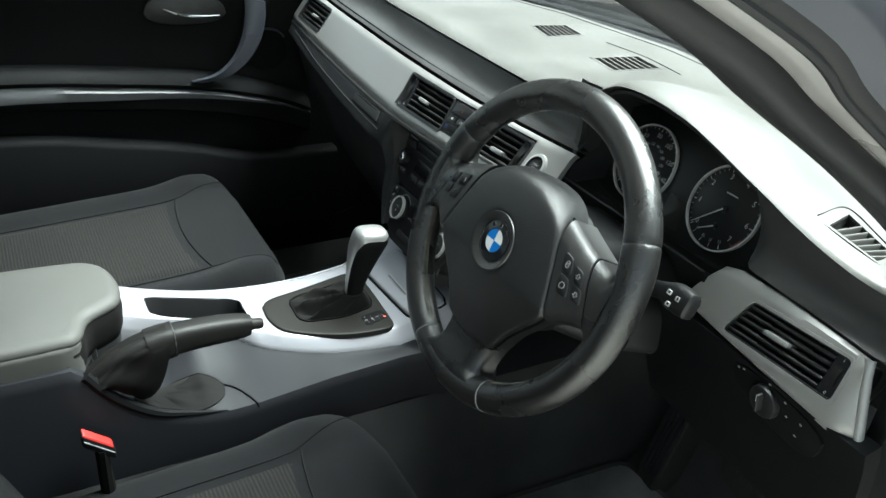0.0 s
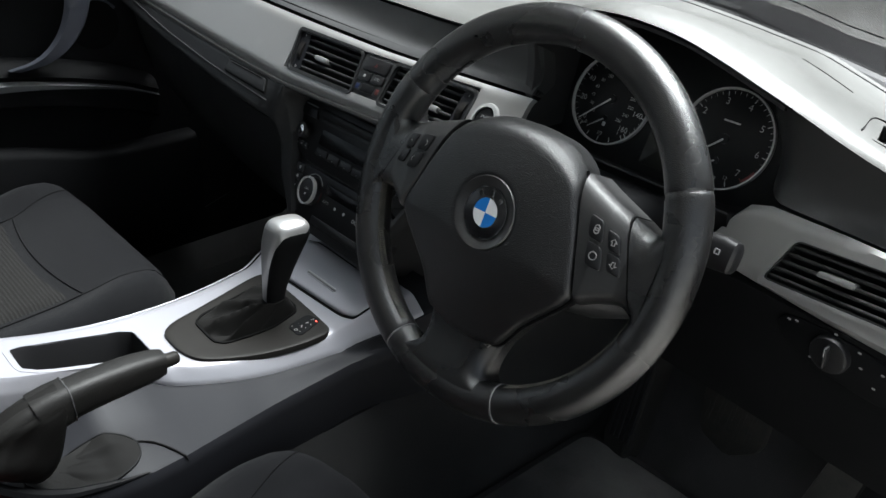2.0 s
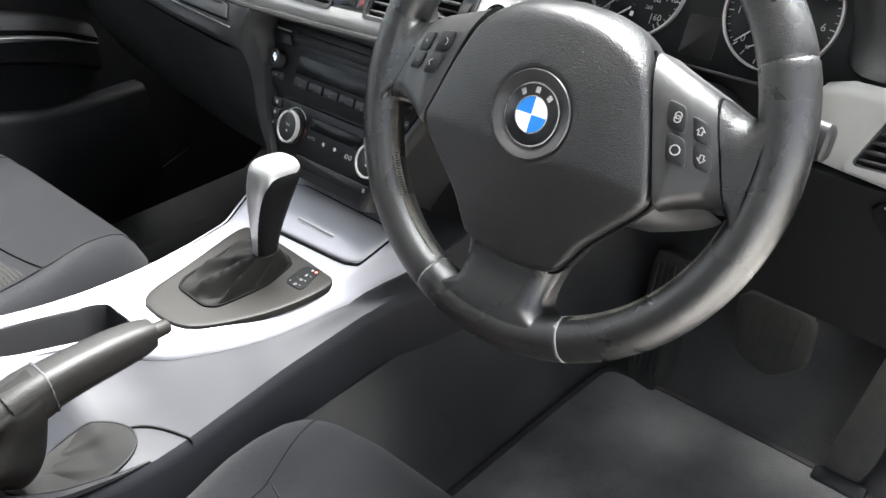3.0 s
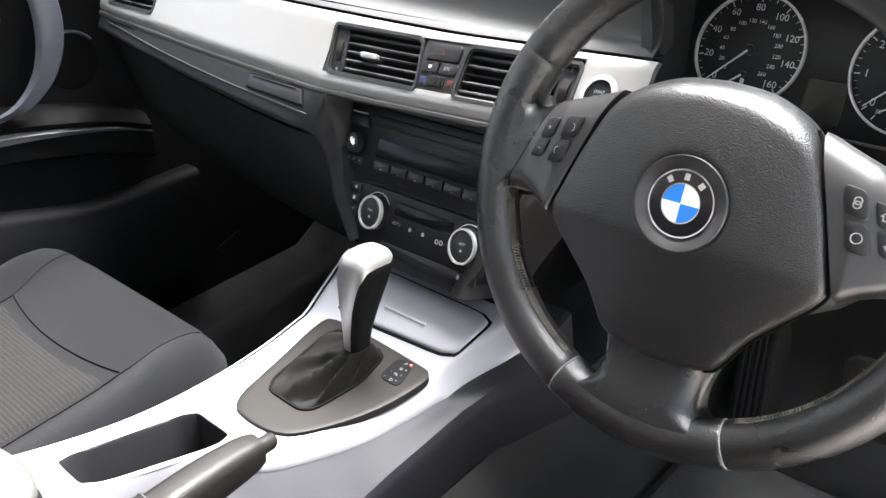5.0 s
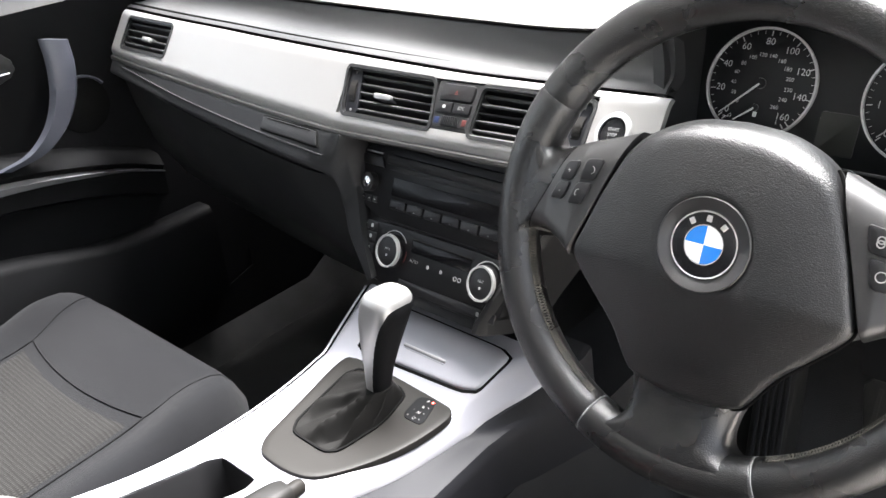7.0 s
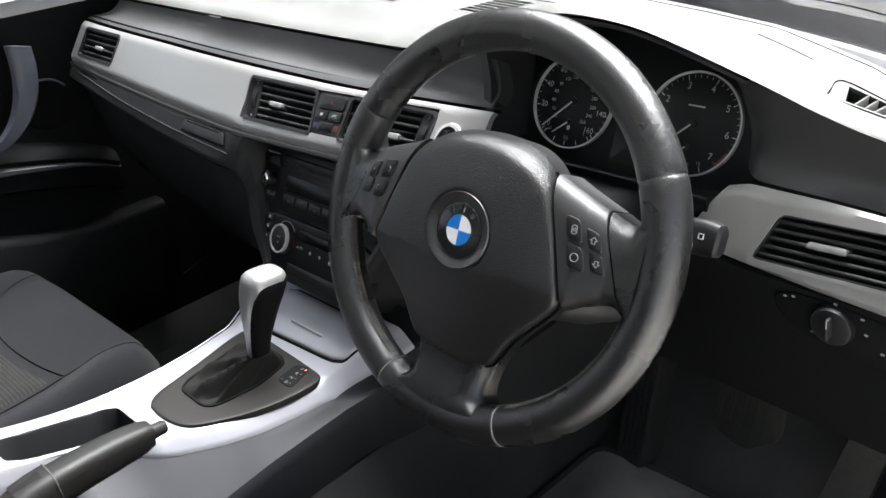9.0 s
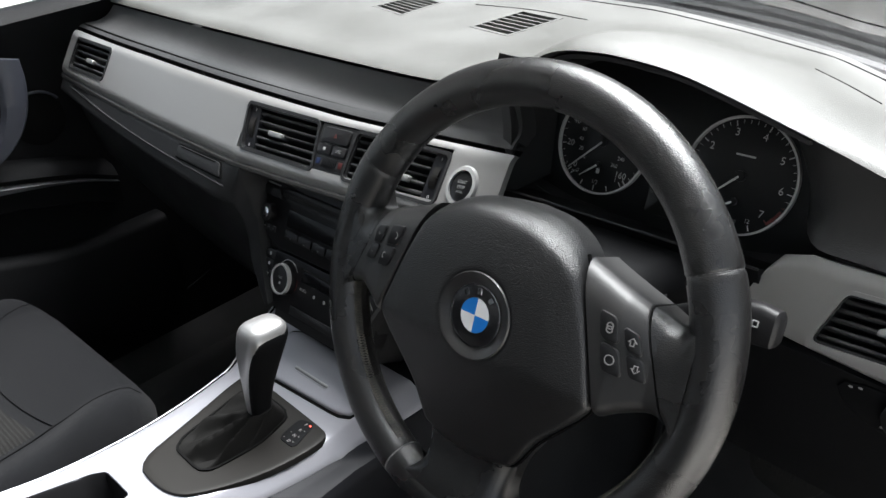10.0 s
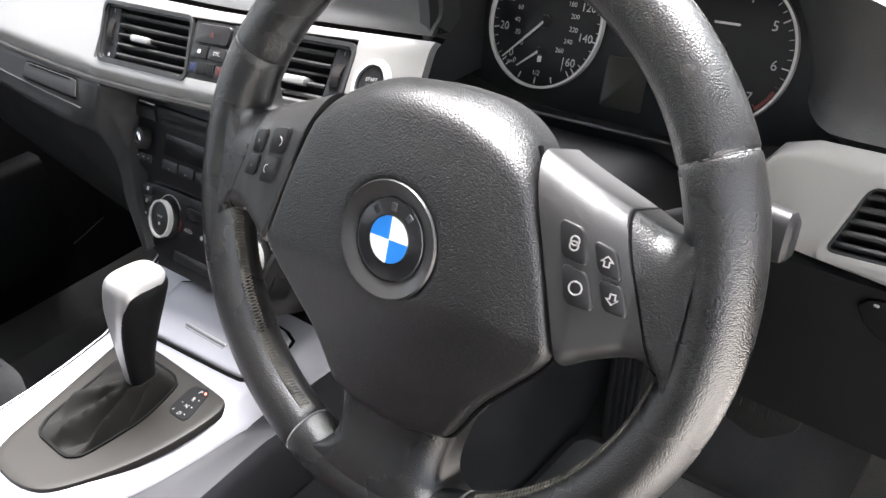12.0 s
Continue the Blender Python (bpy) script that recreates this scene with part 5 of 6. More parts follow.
            boxes = [((-0.1185, 0.0250), (-0.1060, 0.0275), (-0.1110, 0.0115), (-0.1230, 0.0100)), ((-0.1235, 0.0090), (-0.1115, 0.0105), (-0.1170, -0.0040), (-0.1295, -0.0050)), ((-0.1010, 0.0300), (-0.0870, 0.0320), (-0.0920, 0.0150), (-0.1050, 0.0135)), ((-0.1060, 0.0115), (-0.0930, 0.0130), (-0.0985, -0.0040), (-0.1120, -0.0055))]
        on_face = lambda x, u, n: on_wheel(x, u, n + 0.0056 + spoke_bed(abs(x)))
        for n, b in enumerate(boxes):
            key = part("button", prism(rounded([Vector(p).lerp(Vector(b[(i + 1) % 4]), 0.0).xy[:] for i, p in enumerate(b)], 2, 0.15), on_face, -0.010, -0.0036, 0.001), BUTTON, w)
            cx, cy = sum(p[0] for p in b) / 4, sum(p[1] for p in b) / 4
            if sx < 0 and n < 2:
                print_text("+" if n == 0 else "-", 0.006, on_face, cx, cy, -0.0034, DIMMARK, key)
            elif sx < 0:
                path = [on_face(cx + 0.003 * math.cos(t), cy + 0.003 * math.sin(t), -0.0034) for t in np.linspace(1.6 if n == 3 else -1.2, 3.9 if n == 3 else 1.2, 8)]
                part("mark", tube(path, 0.0003, 4), DIMMARK, key)
            elif n == 0:
                for du in (-0.0012, 0.0012):
                    part("mark", frame_ring(circle(cx + 0.001, cy + du, 0.0026, 14), circle(cx + 0.001, cy + du, 0.0018, 14), on_face, -0.0042, -0.0033), DIMMARK, key)
            elif n == 1:
                part("mark", frame_ring(circle(cx, cy, 0.0035, 20), circle(cx, cy, 0.0028, 20), on_face, -0.0042, -0.0033), DIMMARK, key)
            else:
                up = 1 if n == 2 else -1
                arrow = [(cx + x, cy + up * y) for x, y in ((-0.0015, -0.0025), (0.0015, -0.0025), (0.0015, 0.0), (0.0032, 0.0), (0.0, 0.0032), (-0.0032, 0.0), (-0.0015, 0.0))]
                part("mark", frame_ring(arrow, inset(arrow, 0.0006), on_face, -0.0042, -0.0033), DIMMARK, key)
    # lower spoke
    half_w = [(0.100, 0.0485), (0.112, 0.0430), (0.122, 0.0400), (0.132, 0.0382), (0.141, 0.0380), (0.148, 0.0405), (0.153, 0.0475), (0.158, 0.0600), (0.164, 0.0740)]
    part("lower_spoke", spoke_skin(lambda v, k, e: on_wheel(k, -v, e), half_w, [(v, -k) for v, k in half_w], bed=lambda v: 0.0005), LEATHER, w, angle=1.3)
    part("hub", prism(circle(0, -0.02, 0.075, 32), on_wheel, -0.065, -0.012, 0.01), PLASTIC, w)


def build_column():
    col = thing("column_shroud", on_column(0, 0, -0.15), "black plastic steering column shroud", "steering column")
    table = ((-0.050, 0.060, 0.030, -0.066), (-0.062, 0.068, 0.036, -0.076), (-0.12, 0.075, 0.044, -0.082), (-0.19, 0.080, 0.050, -0.080), (-0.24, 0.082, 0.050, -0.075))
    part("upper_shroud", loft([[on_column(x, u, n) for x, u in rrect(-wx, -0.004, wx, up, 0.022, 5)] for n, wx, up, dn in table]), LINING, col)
    part("lower_shroud", loft([[on_column(x, u, n) for x, u in rrect(-wx * 0.985, dn, wx * 0.985, -0.0055, 0.022, 5)] for n, wx, up, dn in table]), PLASTIC, col)
    for sx, name, label in ((1, "wiper_stalk", "black wiper stalk with white symbols"), (-1, "indicator_stalk", "black plastic indicator stalk behind the wheel")):
        st = thing(name, on_column(sx * 0.08, 0.0, -0.11), label, "stalk")
        ax = [(0.070, -0.002, -0.120), (0.10, 0.004, -0.118), (0.128, 0.008, -0.114), (0.140, 0.009, -0.112), (0.156, 0.010, -0.110), (0.168, 0.010, -0.108), (0.1705, 0.010, -0.108)]
        rad = [(0.007, 0.008), (0.007, 0.009), (0.008, 0.010), (0.0105, 0.0145), (0.0105, 0.0150), (0.0095, 0.0135), (0.007, 0.010)]
        if sx < 0:
            ax = [(x * 0.96, u + 0.004, n) for x, u, n in ax]
        else:
            ax = [(x, u + 0.017 * min(1.0, (x - 0.06) / 0.06), n) for x, u, n in ax]
        rings = [[on_column(sx * x, u + h * y, n + d * q) for q, y in [(p[0], p[1]) for p in rrect(-1, -1, 1, 1, 0.5, 3)]] for (x, u, n), (d, h) in zip(ax, rad)]
        arm = part("stalk", loft(rings), BUTTON, st)
        if sx > 0:
            for x, u in ((0.142, 0.029), (0.155, 0.028), (0.147, 0.018)):
                part("mark", frame_ring(rrect(x - 0.0025, u - 0.0025, x + 0.0025, u + 0.0025, 0.0008, 2), rrect(x - 0.0017, u - 0.0017, x + 0.0017, u + 0.0017, 0.0004, 2), on_column, -0.1005, -0.0985), MARK, arm)


# ---- centre stack ----
def build_stack():
    stack = thing("centre_stack", on_stack(0, 0.65, 0), "black centre console stack housing", "console")
    edge = [(-0.176, 0.812), (-0.168, 0.785), (-0.145, 0.745), (-0.115, 0.690), (-0.099, 0.656), (-0.097, 0.646)]
    back, left, right = [], [], []
    for x, z in edge:
        r = -x - 0.018
        back.append([on_stack(x + 0.004, z, -0.10), on_stack(x + 0.012, z, -0.006), on_stack(r - 0.012, z, -0.006), on_stack(r - 0.004, z, -0.10)])
        for rows, e, k in ((left, x, 1), (right, r, -1)):
            rows.append([on_stack(e, z, -0.10), on_stack(e, z, -0.004), on_stack(e + 0.003 * k, z, 0.004), on_stack(e + 0.008 * k, z, 0.007), on_stack(e + 0.014 * k, z, 0.006), on_stack(e + 0.022 * k, z, -0.005), on_stack(e + 0.020 * k, z, -0.10)])
    part("backing", loft(back), PLASTIC, stack)
    part("side_rail", loft(right), PLASTIC, stack)

    radio = thing("car_radio", on_stack(-0.01, 0.74, 0), "black car radio with display and a row of preset buttons", "radio")
    part("faceplate", prism(rounded([(-0.146, 0.796), (0.122, 0.796), (0.100, 0.722), (-0.124, 0.722)], 2, 0.12), on_stack, -0.02, 0.001, 0.0015), FACE, radio)
    part("disc_slot", prism(rrect(-0.095, 0.772, 0.085, 0.7755, 0.001), on_stack, 0.0, 0.0016, 0.0002), RUBBER, radio)
    part("brow", prism(rrect(-0.100, 0.7775, 0.090, 0.788, 0.003), on_stack, 0.0, 0.005, 0.003), PLASTIC, radio)
    part("display", prism(rrect(-0.086, 0.7475, 0.072, 0.7660, 0.002), on_stack, 0.0, 0.0020, 0.0006), SCREEN, radio, "dark display")
    part("key", prism([(-0.139, 0.773), (-0.102, 0.773), (-0.108, 0.783), (-0.139, 0.783)], on_stack, 0.0, 0.003, 0.001), BUTTON, radio)
    part("brand_bar", bar(-0.136, 0.7855, -0.110, 0.7872, on_stack, 0.0008, 0.0013), MARK, radio)
    for k, x in enumerate((-0.118, 0.090)):
        kn = part("volume_knob" if k == 0 else "tuning_knob", prism(circle(x, 0.7555, 0.0098, 28), on_stack, 0.0, 0.011, 0.0015), BUTTON, radio, "black knob with silver cap")
        part("cap", prism(circle(x, 0.7555, 0.0060, 24), on_stack, 0.010, 0.0116, 0.0008), CHROME, kn)
        for i in range(3):
            b = part("key", prism(rrect(x - 0.012 + 0.0088 * i, 0.7355, x - 0.0042 + 0.0088 * i, 0.7420, 0.001), on_stack, 0.0, 0.0026, 0.0008), BUTTON, radio)
            part("mark", bar(x - 0.0094 + 0.0088 * i, 0.7383, x - 0.0068 + 0.0088 * i, 0.7393, on_stack, 0.0024, 0.0028), MARK, b)
    for k in range(6):
        x = -0.084 + 0.0262 * k
        b = part("preset_key", prism(rrect(x, 0.7345, x + 0.0240, 0.7440, 0.0015), on_stack, 0.0, 0.0035, 0.0012), BUTTON, radio)
        part("mark", bar(x + 0.0105, 0.7365, x + 0.0135, 0.7374, on_stack, 0.0034, 0.0037), MARK, b)

    clim = thing("climate_panel", on_stack(0, 0.69, 0), "black climate control panel with two silver-ringed dials", "climate panel")
    part("faceplate", prism(rounded([(-0.122, 0.7195), (0.100, 0.7195), (0.090, 0.657), (-0.098, 0.657)], 2, 0.12), on_stack, -0.02, 0.001, 0.0015), FACE, clim)
    for x, words in ((-0.0665, ("MAX", "")), (0.0675, ("REST", ""))):
        kn = part("dial", prism(circle(x, 0.694, 0.0175, 36), on_stack, 0.0, 0.008, 0.002), BUTTON, clim, "round dial with silver ring")
        part("silver_ring", frame_ring(circle(x, 0.694, 0.0168, 36), circle(x, 0.694, 0.0150, 36), on_stack, 0.006, 0.0125), WHITE_RING, kn)
        part("cap", prism(circle(x, 0.694, 0.0149, 32), on_stack, 0.006, 0.0112, 0.001), BUTTON, kn)
        print_text(words[0], 0.0036, on_stack, x, 0.696, 0.0114, MARK, kn)
        part("mark", prism(rrect(x - 0.0012, 0.6885, x + 0.0012, 0.6910, 0.0006, 2), on_stack, 0.011, 0.0115, 0.0001, 1), MARK, kn)
        arc = [on_stack(x + 0.0205 * math.cos(a), 0.694 + 0.0205 * math.sin(a), 0.001) for a in np.linspace(radians(35), radians(150), 12)]
        part("arc_mark", tube(arc, 0.0006, 4), MARK, clim)
    part("red_arc", tube([on_stack(-0.0665 + 0.0195 * math.cos(a), 0.694 + 0.0195 * math.sin(a), 0.001) for a in np.linspace(radians(-25), radians(10), 8)], 0.0005, 4), REDMARK, clim)
    part("display", prism(rrect(-0.040, 0.6985, 0.044, 0.7105, 0.0015), on_stack, 0.0, 0.0018, 0.0005), SCREEN, clim, "dark display")
    part("display_edge", bar(-0.042, 0.7108, 0.046, 0.7122, on_stack, 0.0008, 0.0026), PLATE, clim)
    print_text("AUTO", 0.0046, on_stack, -0.034, 0.6905, 0.0013, MARK, clim)
    for x in (-0.013, 0.006):
        part("mark", prism(circle(x, 0.6895, 0.0021, 6), on_stack, 0.0008, 0.0014, 0.0001, 1), MARK, clim)
    for x in (0.0265, 0.0325):
        part("mark", frame_ring(circle(x, 0.6880, 0.0024, 14), circle(x, 0.6880, 0.0017, 14), on_stack, 0.0008, 0.0014), MARK, clim)
    for z in (0.7125, 0.7015, 0.6895):
        part("key", prism(rrect(-0.113, z - 0.0045, -0.096, z + 0.0045, 0.001), on_stack, 0.0, 0.0022, 0.0007), BUTTON, clim)
        part("mark", prism(rrect(-0.106, z - 0.0018, -0.1025, z + 0.0018, 0.0008, 2), on_stack, 0.002, 0.0025, 0.0001, 1), MARK, clim)
    part("lower_bar", prism(rrect(-0.050, 0.6595, 0.088, 0.6690, 0.001), on_stack, 0.0, 0.0030, 0.001), BUTTON, clim)
    part("seat_heat_mark", prism(rrect(0.064, 0.6620, 0.0675, 0.6660, 0.0008, 2), on_stack, 0.0028, 0.0033, 0.0001, 1), MARK, clim)


# ---- centre console ----
CON_L = [(-0.40, -0.090), (-0.26, -0.092), (-0.155, -0.103), (-0.07, -0.116), (0.0, -0.129), (0.05, -0.134), (0.11, -0.138)]
CON_R = [(-0.40, 0.006), (-0.30, 0.003), (-0.237, 0.012), (-0.20, 0.038), (-0.17, 0.053), (-0.11, 0.073), (-0.05, 0.084), (0.0, 0.092), (0.03, 0.108), (0.06, 0.130), (0.11, 0.158)]
RIM_Z = [(-0.60, 0.655), (-0.44, 0.650), (-0.425, 0.635), (-0.405, 0.604), (-0.375, 0.575), (-0.345, 0.556), (-0.30, 0.541), (-0.26, 0.534), (-0.222, 0.535), (-0.11, 0.547), (0.015, 0.553), (0.06, 0.562), (0.15, 0.585)]

RIM_X = [(-0.60, 0.117), (0.0, 0.117), (0.03, 0.122), (0.06, 0.138), (0.11, 0.166)]


def flank_shape(y):
    """Across the driver's flank at y: rows of (x, z) from the silver top out to the rim."""
    zl, r, uz = console_z(y) - 0.019, lerp(CON_R, y), lerp(RIM_Z, y)
    hollow = max(0.0, min(1.0, (-0.285 - y) / 0.05)) * max(0.0, min(1.0, (y + 0.435) / 0.04))
    a = (zl - 0.002) * (1 - hollow) + lerp([(-0.45, 0.585), (-0.36, 0.560), (-0.25, 0.538)], y) * hollow
    if y < -0.43:
        zl, a, uz = 0.645, 0.645, 0.650
    mid = (a + uz) / 2 + 0.001 * (1 - hollow) - 0.004 * hollow
    x1, rx = r + 0.002, lerp(RIM_X, y)
    return zl, uz, [(x1, a), (max(0.5 * (r + rx - 0.009), x1 + 0.0015), mid), (max(rx - 0.009, x1 + 0.003), uz - 0.004 * hollow + 0.0030 * (1 - hollow)), (max(rx - 0.003, x1 + 0.0045), uz + 0.0010), (max(rx, x1 + 0.006), uz - 0.0045)]


def on_flank(x, y, d):
    return Vector((x, y, lerp(flank_shape(y)[2], x) + d))


def build_console():
    con = thing("centre_console", (0, -0.1, 0.3), "centre console with satin silver top and dark grey sides", "console")
    ys = cells(np.linspace(-0.40, 0.085, 50), (-0.329, -0.196))
    us = [0.0, 0.012, 0.035, 0.10, 0.26, 0.40, 0.5, 0.6, 0.70, 0.78, 0.86, 0.915, 0.930, 0.945, 0.965, 0.983, 1.0]
    sm = lambda T: (lambda y, c=[Vector((a, b, 0)) for a, b in T]: float(np.interp(y, [v.x for v in spline(c, 120)], [v.y for v in spline(c, 120)])))
    left = {y: sm(CON_L)(y) for y in ys}
    right = {y: sm(CON_R)(y) for y in ys}

    def P(i, j):
        y, u = ys[i], us[j]
        x = left[y] + (right[y] - left[y]) * u
        if -0.345 < y < -0.18:
            xl, xr = -0.0635, lerp([(-0.33, -0.012), (-0.195, 0.002)], y)
            x = float(np.interp(u, [0, 0.26, 0.78, 1], [left[y], xl, xr, right[y]]))
        e = min(u, 1 - u)
        drop = 0.006 * max(0.0, 1 - e / 0.035) ** 2 if u < 0.5 else 0.018 * max(0.0, (u - 0.915) / 0.085) ** 1.25
        return on_console(x, y, -drop)

    cup = lambda i, j: -0.329 < (ys[i] + ys[i + 1]) / 2 < -0.196 and 4 <= j < 9
    part("silver_top", slab(P, len(ys) - 1, len(us) - 1, lambda i, j: P(i, j) - Vector((0, 0, 0.014 + 0.016 * max(0.0, min(1.0, (-0.205 - ys[i]) / 0.03)))), cup), CONSOLE_SILVER, con, "satin silver top panel", angle=0.9)
    part("left_gap", tube([on_console(left[y] - 0.0006, y, -0.0055) for y in ys], 0.0020, 6), SEAM, con)
    part("left_piping", tube([on_console(left[y] - 0.0045, y, -0.0080) for y in ys], 0.0030, 8), CONSOLE_SILVER, con, "thin silver edge")
    SKIRT = [(-0.60, 0.42), (-0.25, 0.46), (-0.06, 0.476), (0.05, 0.484), (0.12, 0.505)]
    # body below with the sloping grey flank and the hollow for the brake lever
    rings = []
    for y in np.linspace(-0.60, 0.12, 60):
        y = float(y)
        zl, uz, flank = flank_shape(y)
        r, l = lerp(CON_R, y), lerp(CON_L, y)
        deep = zl - 0.085 * (1.0 if -0.345 < y < -0.180 else 0.0)
        rings.append([Vector(q) for q in ((l + 0.004, y, 0.24), (l + 0.003, y, zl - 0.006), (l + 0.008, y, zl), (l + 0.016, y, zl), (l + 0.016, y, deep), (r - 0.006, y, deep), (r - 0.006, y, zl), (r - 0.002, y, zl), *((x, y, z) for x, z in flank), (lerp(RIM_X, y) + 0.002, y, uz - 0.014), (lerp(RIM_X, y) + 0.003, y, lerp(SKIRT, y)), (0.085, y, lerp(SKIRT, y) - 0.012))])
    part("console_body", loft(rings), SIDE, con, angle=0.6)
    # curved joint ahead of the lever
    curve = spline([(0.1165, -0.221, 0), (0.100, -0.231, 0), (0.084, -0.246, 0), (0.072, -0.272, 0), (0.065, -0.298, 0)], 60)
    part("joint_line", tube([on_flank(q.x, q.y, 0.0004) for q in curve], 0.0014, 6), SEAM, con)
    # cup tub
    oc = [(-0.0645, -0.330), (-0.011, -0.330), (0.003, -0.195), (-0.0645, -0.195)]
    rings = []
    for d, k in ((0.0000, -0.0010), (0.0004, 0.0006), (-0.004, 0.002), (-0.075, 0.005), (-0.080, 0.010)):
        rings.append([on_console(x, y, d) for x, y in inset(rounded(oc, 2, 0.12), k)])
    bm = loft(rings, caps=False)
    bm.verts.ensure_lookup_table()
    bm.faces.new(bm.verts[-len(rings[0]):])
    tub = part("storage_tub", bm, RUBBER, con, "black storage tray")
    rim = rounded(oc, 2, 0.12)
    part("tub_rim", frame_ring(inset(rim, -0.006), inset(rim, 0.0004), on_console, -0.004, 0.0007), CONSOLE_SILVER, con)
    # covered tray ahead of the selector
    lid = thing("ashtray_lid", on_console(0, 0.04, 0), "satin silver ashtray lid with a slim handle groove", "ashtray")
    o = [(-0.092, 0.014), (0.080, 0.021), (0.097, 0.070), (-0.075, 0.072)]
    part("gap", prism(rounded(inset(o, -0.0026), 2, 0.1), on_console, -0.010, 0.0010, 0.0002, inner=FOLLOW), SEAM, lid)
    part("lid", prism(rounded(o, 2, 0.1), on_console, -0.008, 0.0042, 0.002, inner=FOLLOW), CONSOLE_SILVER, lid)
    part("groove", bar(-0.031, 0.0325, 0.029, 0.0336, on_console, 0.0, 0.0046), CONSOLE_SILVER, lid)
    part("handle_lip", prism(rrect(-0.032, 0.0340, 0.030, 0.0372, 0.0012), on_console, 0.002, 0.0060, 0.0012), KNOB_SILVER, lid)


def build_selector():
    sel = thing("gear_selector", on_console(-0.01, -0.07, 0), "automatic gear selector with silver-faced knob and black leather gaiter", "gear selector")
    o = [(-0.046, -0.167), (-0.070, -0.100), (-0.098, -0.006), (-0.085, 0.006), (0.055, 0.001), (0.072, -0.002), (0.078, -0.020), (0.070, -0.085), (0.045, -0.150), (0.027, -0.167), (-0.005, -0.172)]
    part("plate", prism(rounded(o[::-1], 2), on_console, -0.004, 0.0042, 0.002, inner=FOLLOW), PLATE, sel, "dark grey base plate")
    quad = [(-0.044, -0.126), (-0.072, -0.008), (0.012, -0.009), (0.026, -0.060), (0.023, -0.128)]
    quad = rounded(quad[::-1], 2, 0.14)
    edge = [0.0]
    for (ax, ay), (bx, by) in zip(quad, quad[1:] + quad[:1]):
        edge.append(edge[-1] + math.hypot(bx - ax, by - ay))
    loop = quad + quad[:1]
    base = [(float(np.interp(d, edge, [q[0] for q in loop])), float(np.interp(d, edge, [q[1] for q in loop]))) for d in np.linspace(0, edge[-1], 97)[:-1]]
    part("gaiter_frame", frame_ring(inset(base, -0.0022), inset(base, 0.0006), on_console, 0.002, 0.0060), SEAM, sel)
    neck = Vector((0.006, -0.040, 0.609))
    mid = Vector((sum(q[0] for q in base) / 96, sum(q[1] for q in base) / 96))
    bump = lambda a, at, wide: math.exp(-(((a - at + math.pi) % (2 * math.pi) - math.pi) / wide) ** 2)
    rings = []
    for k in range(31):
        h = k / 30
        row = []
        for x, y in base:
            p = on_console(x, y, 0.0048)
            a = math.atan2(y - mid.y, x - mid.x)
            q = neck + Vector((0.0135 * math.cos(a), 0.0150 * math.sin(a), 0))
            v = p.lerp(q, h)
            v.z = p.z + (q.z - p.z) * (0.22 * (1 - (1 - h) ** 6) + 0.78 * h**1.3)
            folds = 0.0120 * bump(a, -1.45 + 0.35 * h, 0.12) - 0.0110 * bump(a, -1.16 + 0.33 * h, 0.12) + 0.0130 * bump(a, -0.80 + 0.35 * h, 0.14) - 0.0080 * bump(a, -0.45 + 0.3 * h, 0.13)
            folds += 0.0070 * bump(a, -2.60 + 0.6 * h, 0.22) - 0.0065 * bump(a, -2.05 + 0.2 * h, 0.20) + 0.0060 * bump(a, 0.15, 0.20) + 0.0060 * bump(a, 2.6, 0.22) - 0.005 * bump(a, 2.1, 0.2)
            dent = -0.0030 * math.exp(-(((h - 0.66) / 0.10) ** 2)) * bump(a, -2.1, 0.35)
            v.z += min(1.0, h / 0.18) * min(1.0, (1 - h) / 0.25) * (folds + dent)
            row.append(v)
        rings.append(row)
    part("gaiter", loft(rings), BOOT, sel, "creased black leather gaiter", angle=1.2)
    # knob: loft of rounded sections along a leaning axis
    sec = [(0.006, -0.041, 0.602, 0.0105, 0.0120), (0.007, -0.039, 0.622, 0.0115, 0.0135), (0.008, -0.035, 0.642, 0.0140, 0.0165), (0.009, -0.030, 0.662, 0.0172, 0.0202), (0.010, -0.024, 0.682, 0.0205, 0.0240), (0.011, -0.019, 0.696, 0.0215, 0.0255), (0.011, -0.017, 0.705, 0.0200, 0.0240), (0.011, -0.016, 0.711, 0.0155, 0.0195), (0.011, -0.0155, 0.7135, 0.0075, 0.0105)]
    rows = 110
    axis = spline([q[:3] for q in sec], rows)
    size = spline([(q[3], q[4], 0) for q in sec], rows)
    shape = [(math.copysign(abs(math.cos(v)) ** 0.62, math.cos(v)), math.copysign(abs(math.sin(v)) ** 0.62, math.sin(v))) for v in (2 * math.pi * (k + 0.5) / 132 for k in range(132))]
    bm = loft([[Vector((p.x + g.x * x, p.y + g.y * y, p.z - 0.10 * g.y * y)) for x, y in shape] for p, g in zip(axis, size)])
    bm.faces.ensure_lookup_table()
    for f in range(len(bm.faces) - 2):
        row, i = divmod(f, len(shape))
        q = axis[row].z
        mx, my = ((shape[i][c] + shape[(i + 1) % len(shape)][c]) / 2 for c in (0, 1))
        edge_x = lerp([(0.606, 0.30), (0.660, 0.55), (0.684, 0.72), (0.698, 0.90), (0.704, 1.1)], q)
        rear = lerp([(0.606, -0.62), (0.680, -0.50), (0.694, 0.0), (0.703, 0.75), (0.708, 1.1)], q)
        bm.faces[f].material_index = 1 if mx < edge_x and my < rear else 0
    bm.faces[len(bm.faces) - 1].material_index = 1
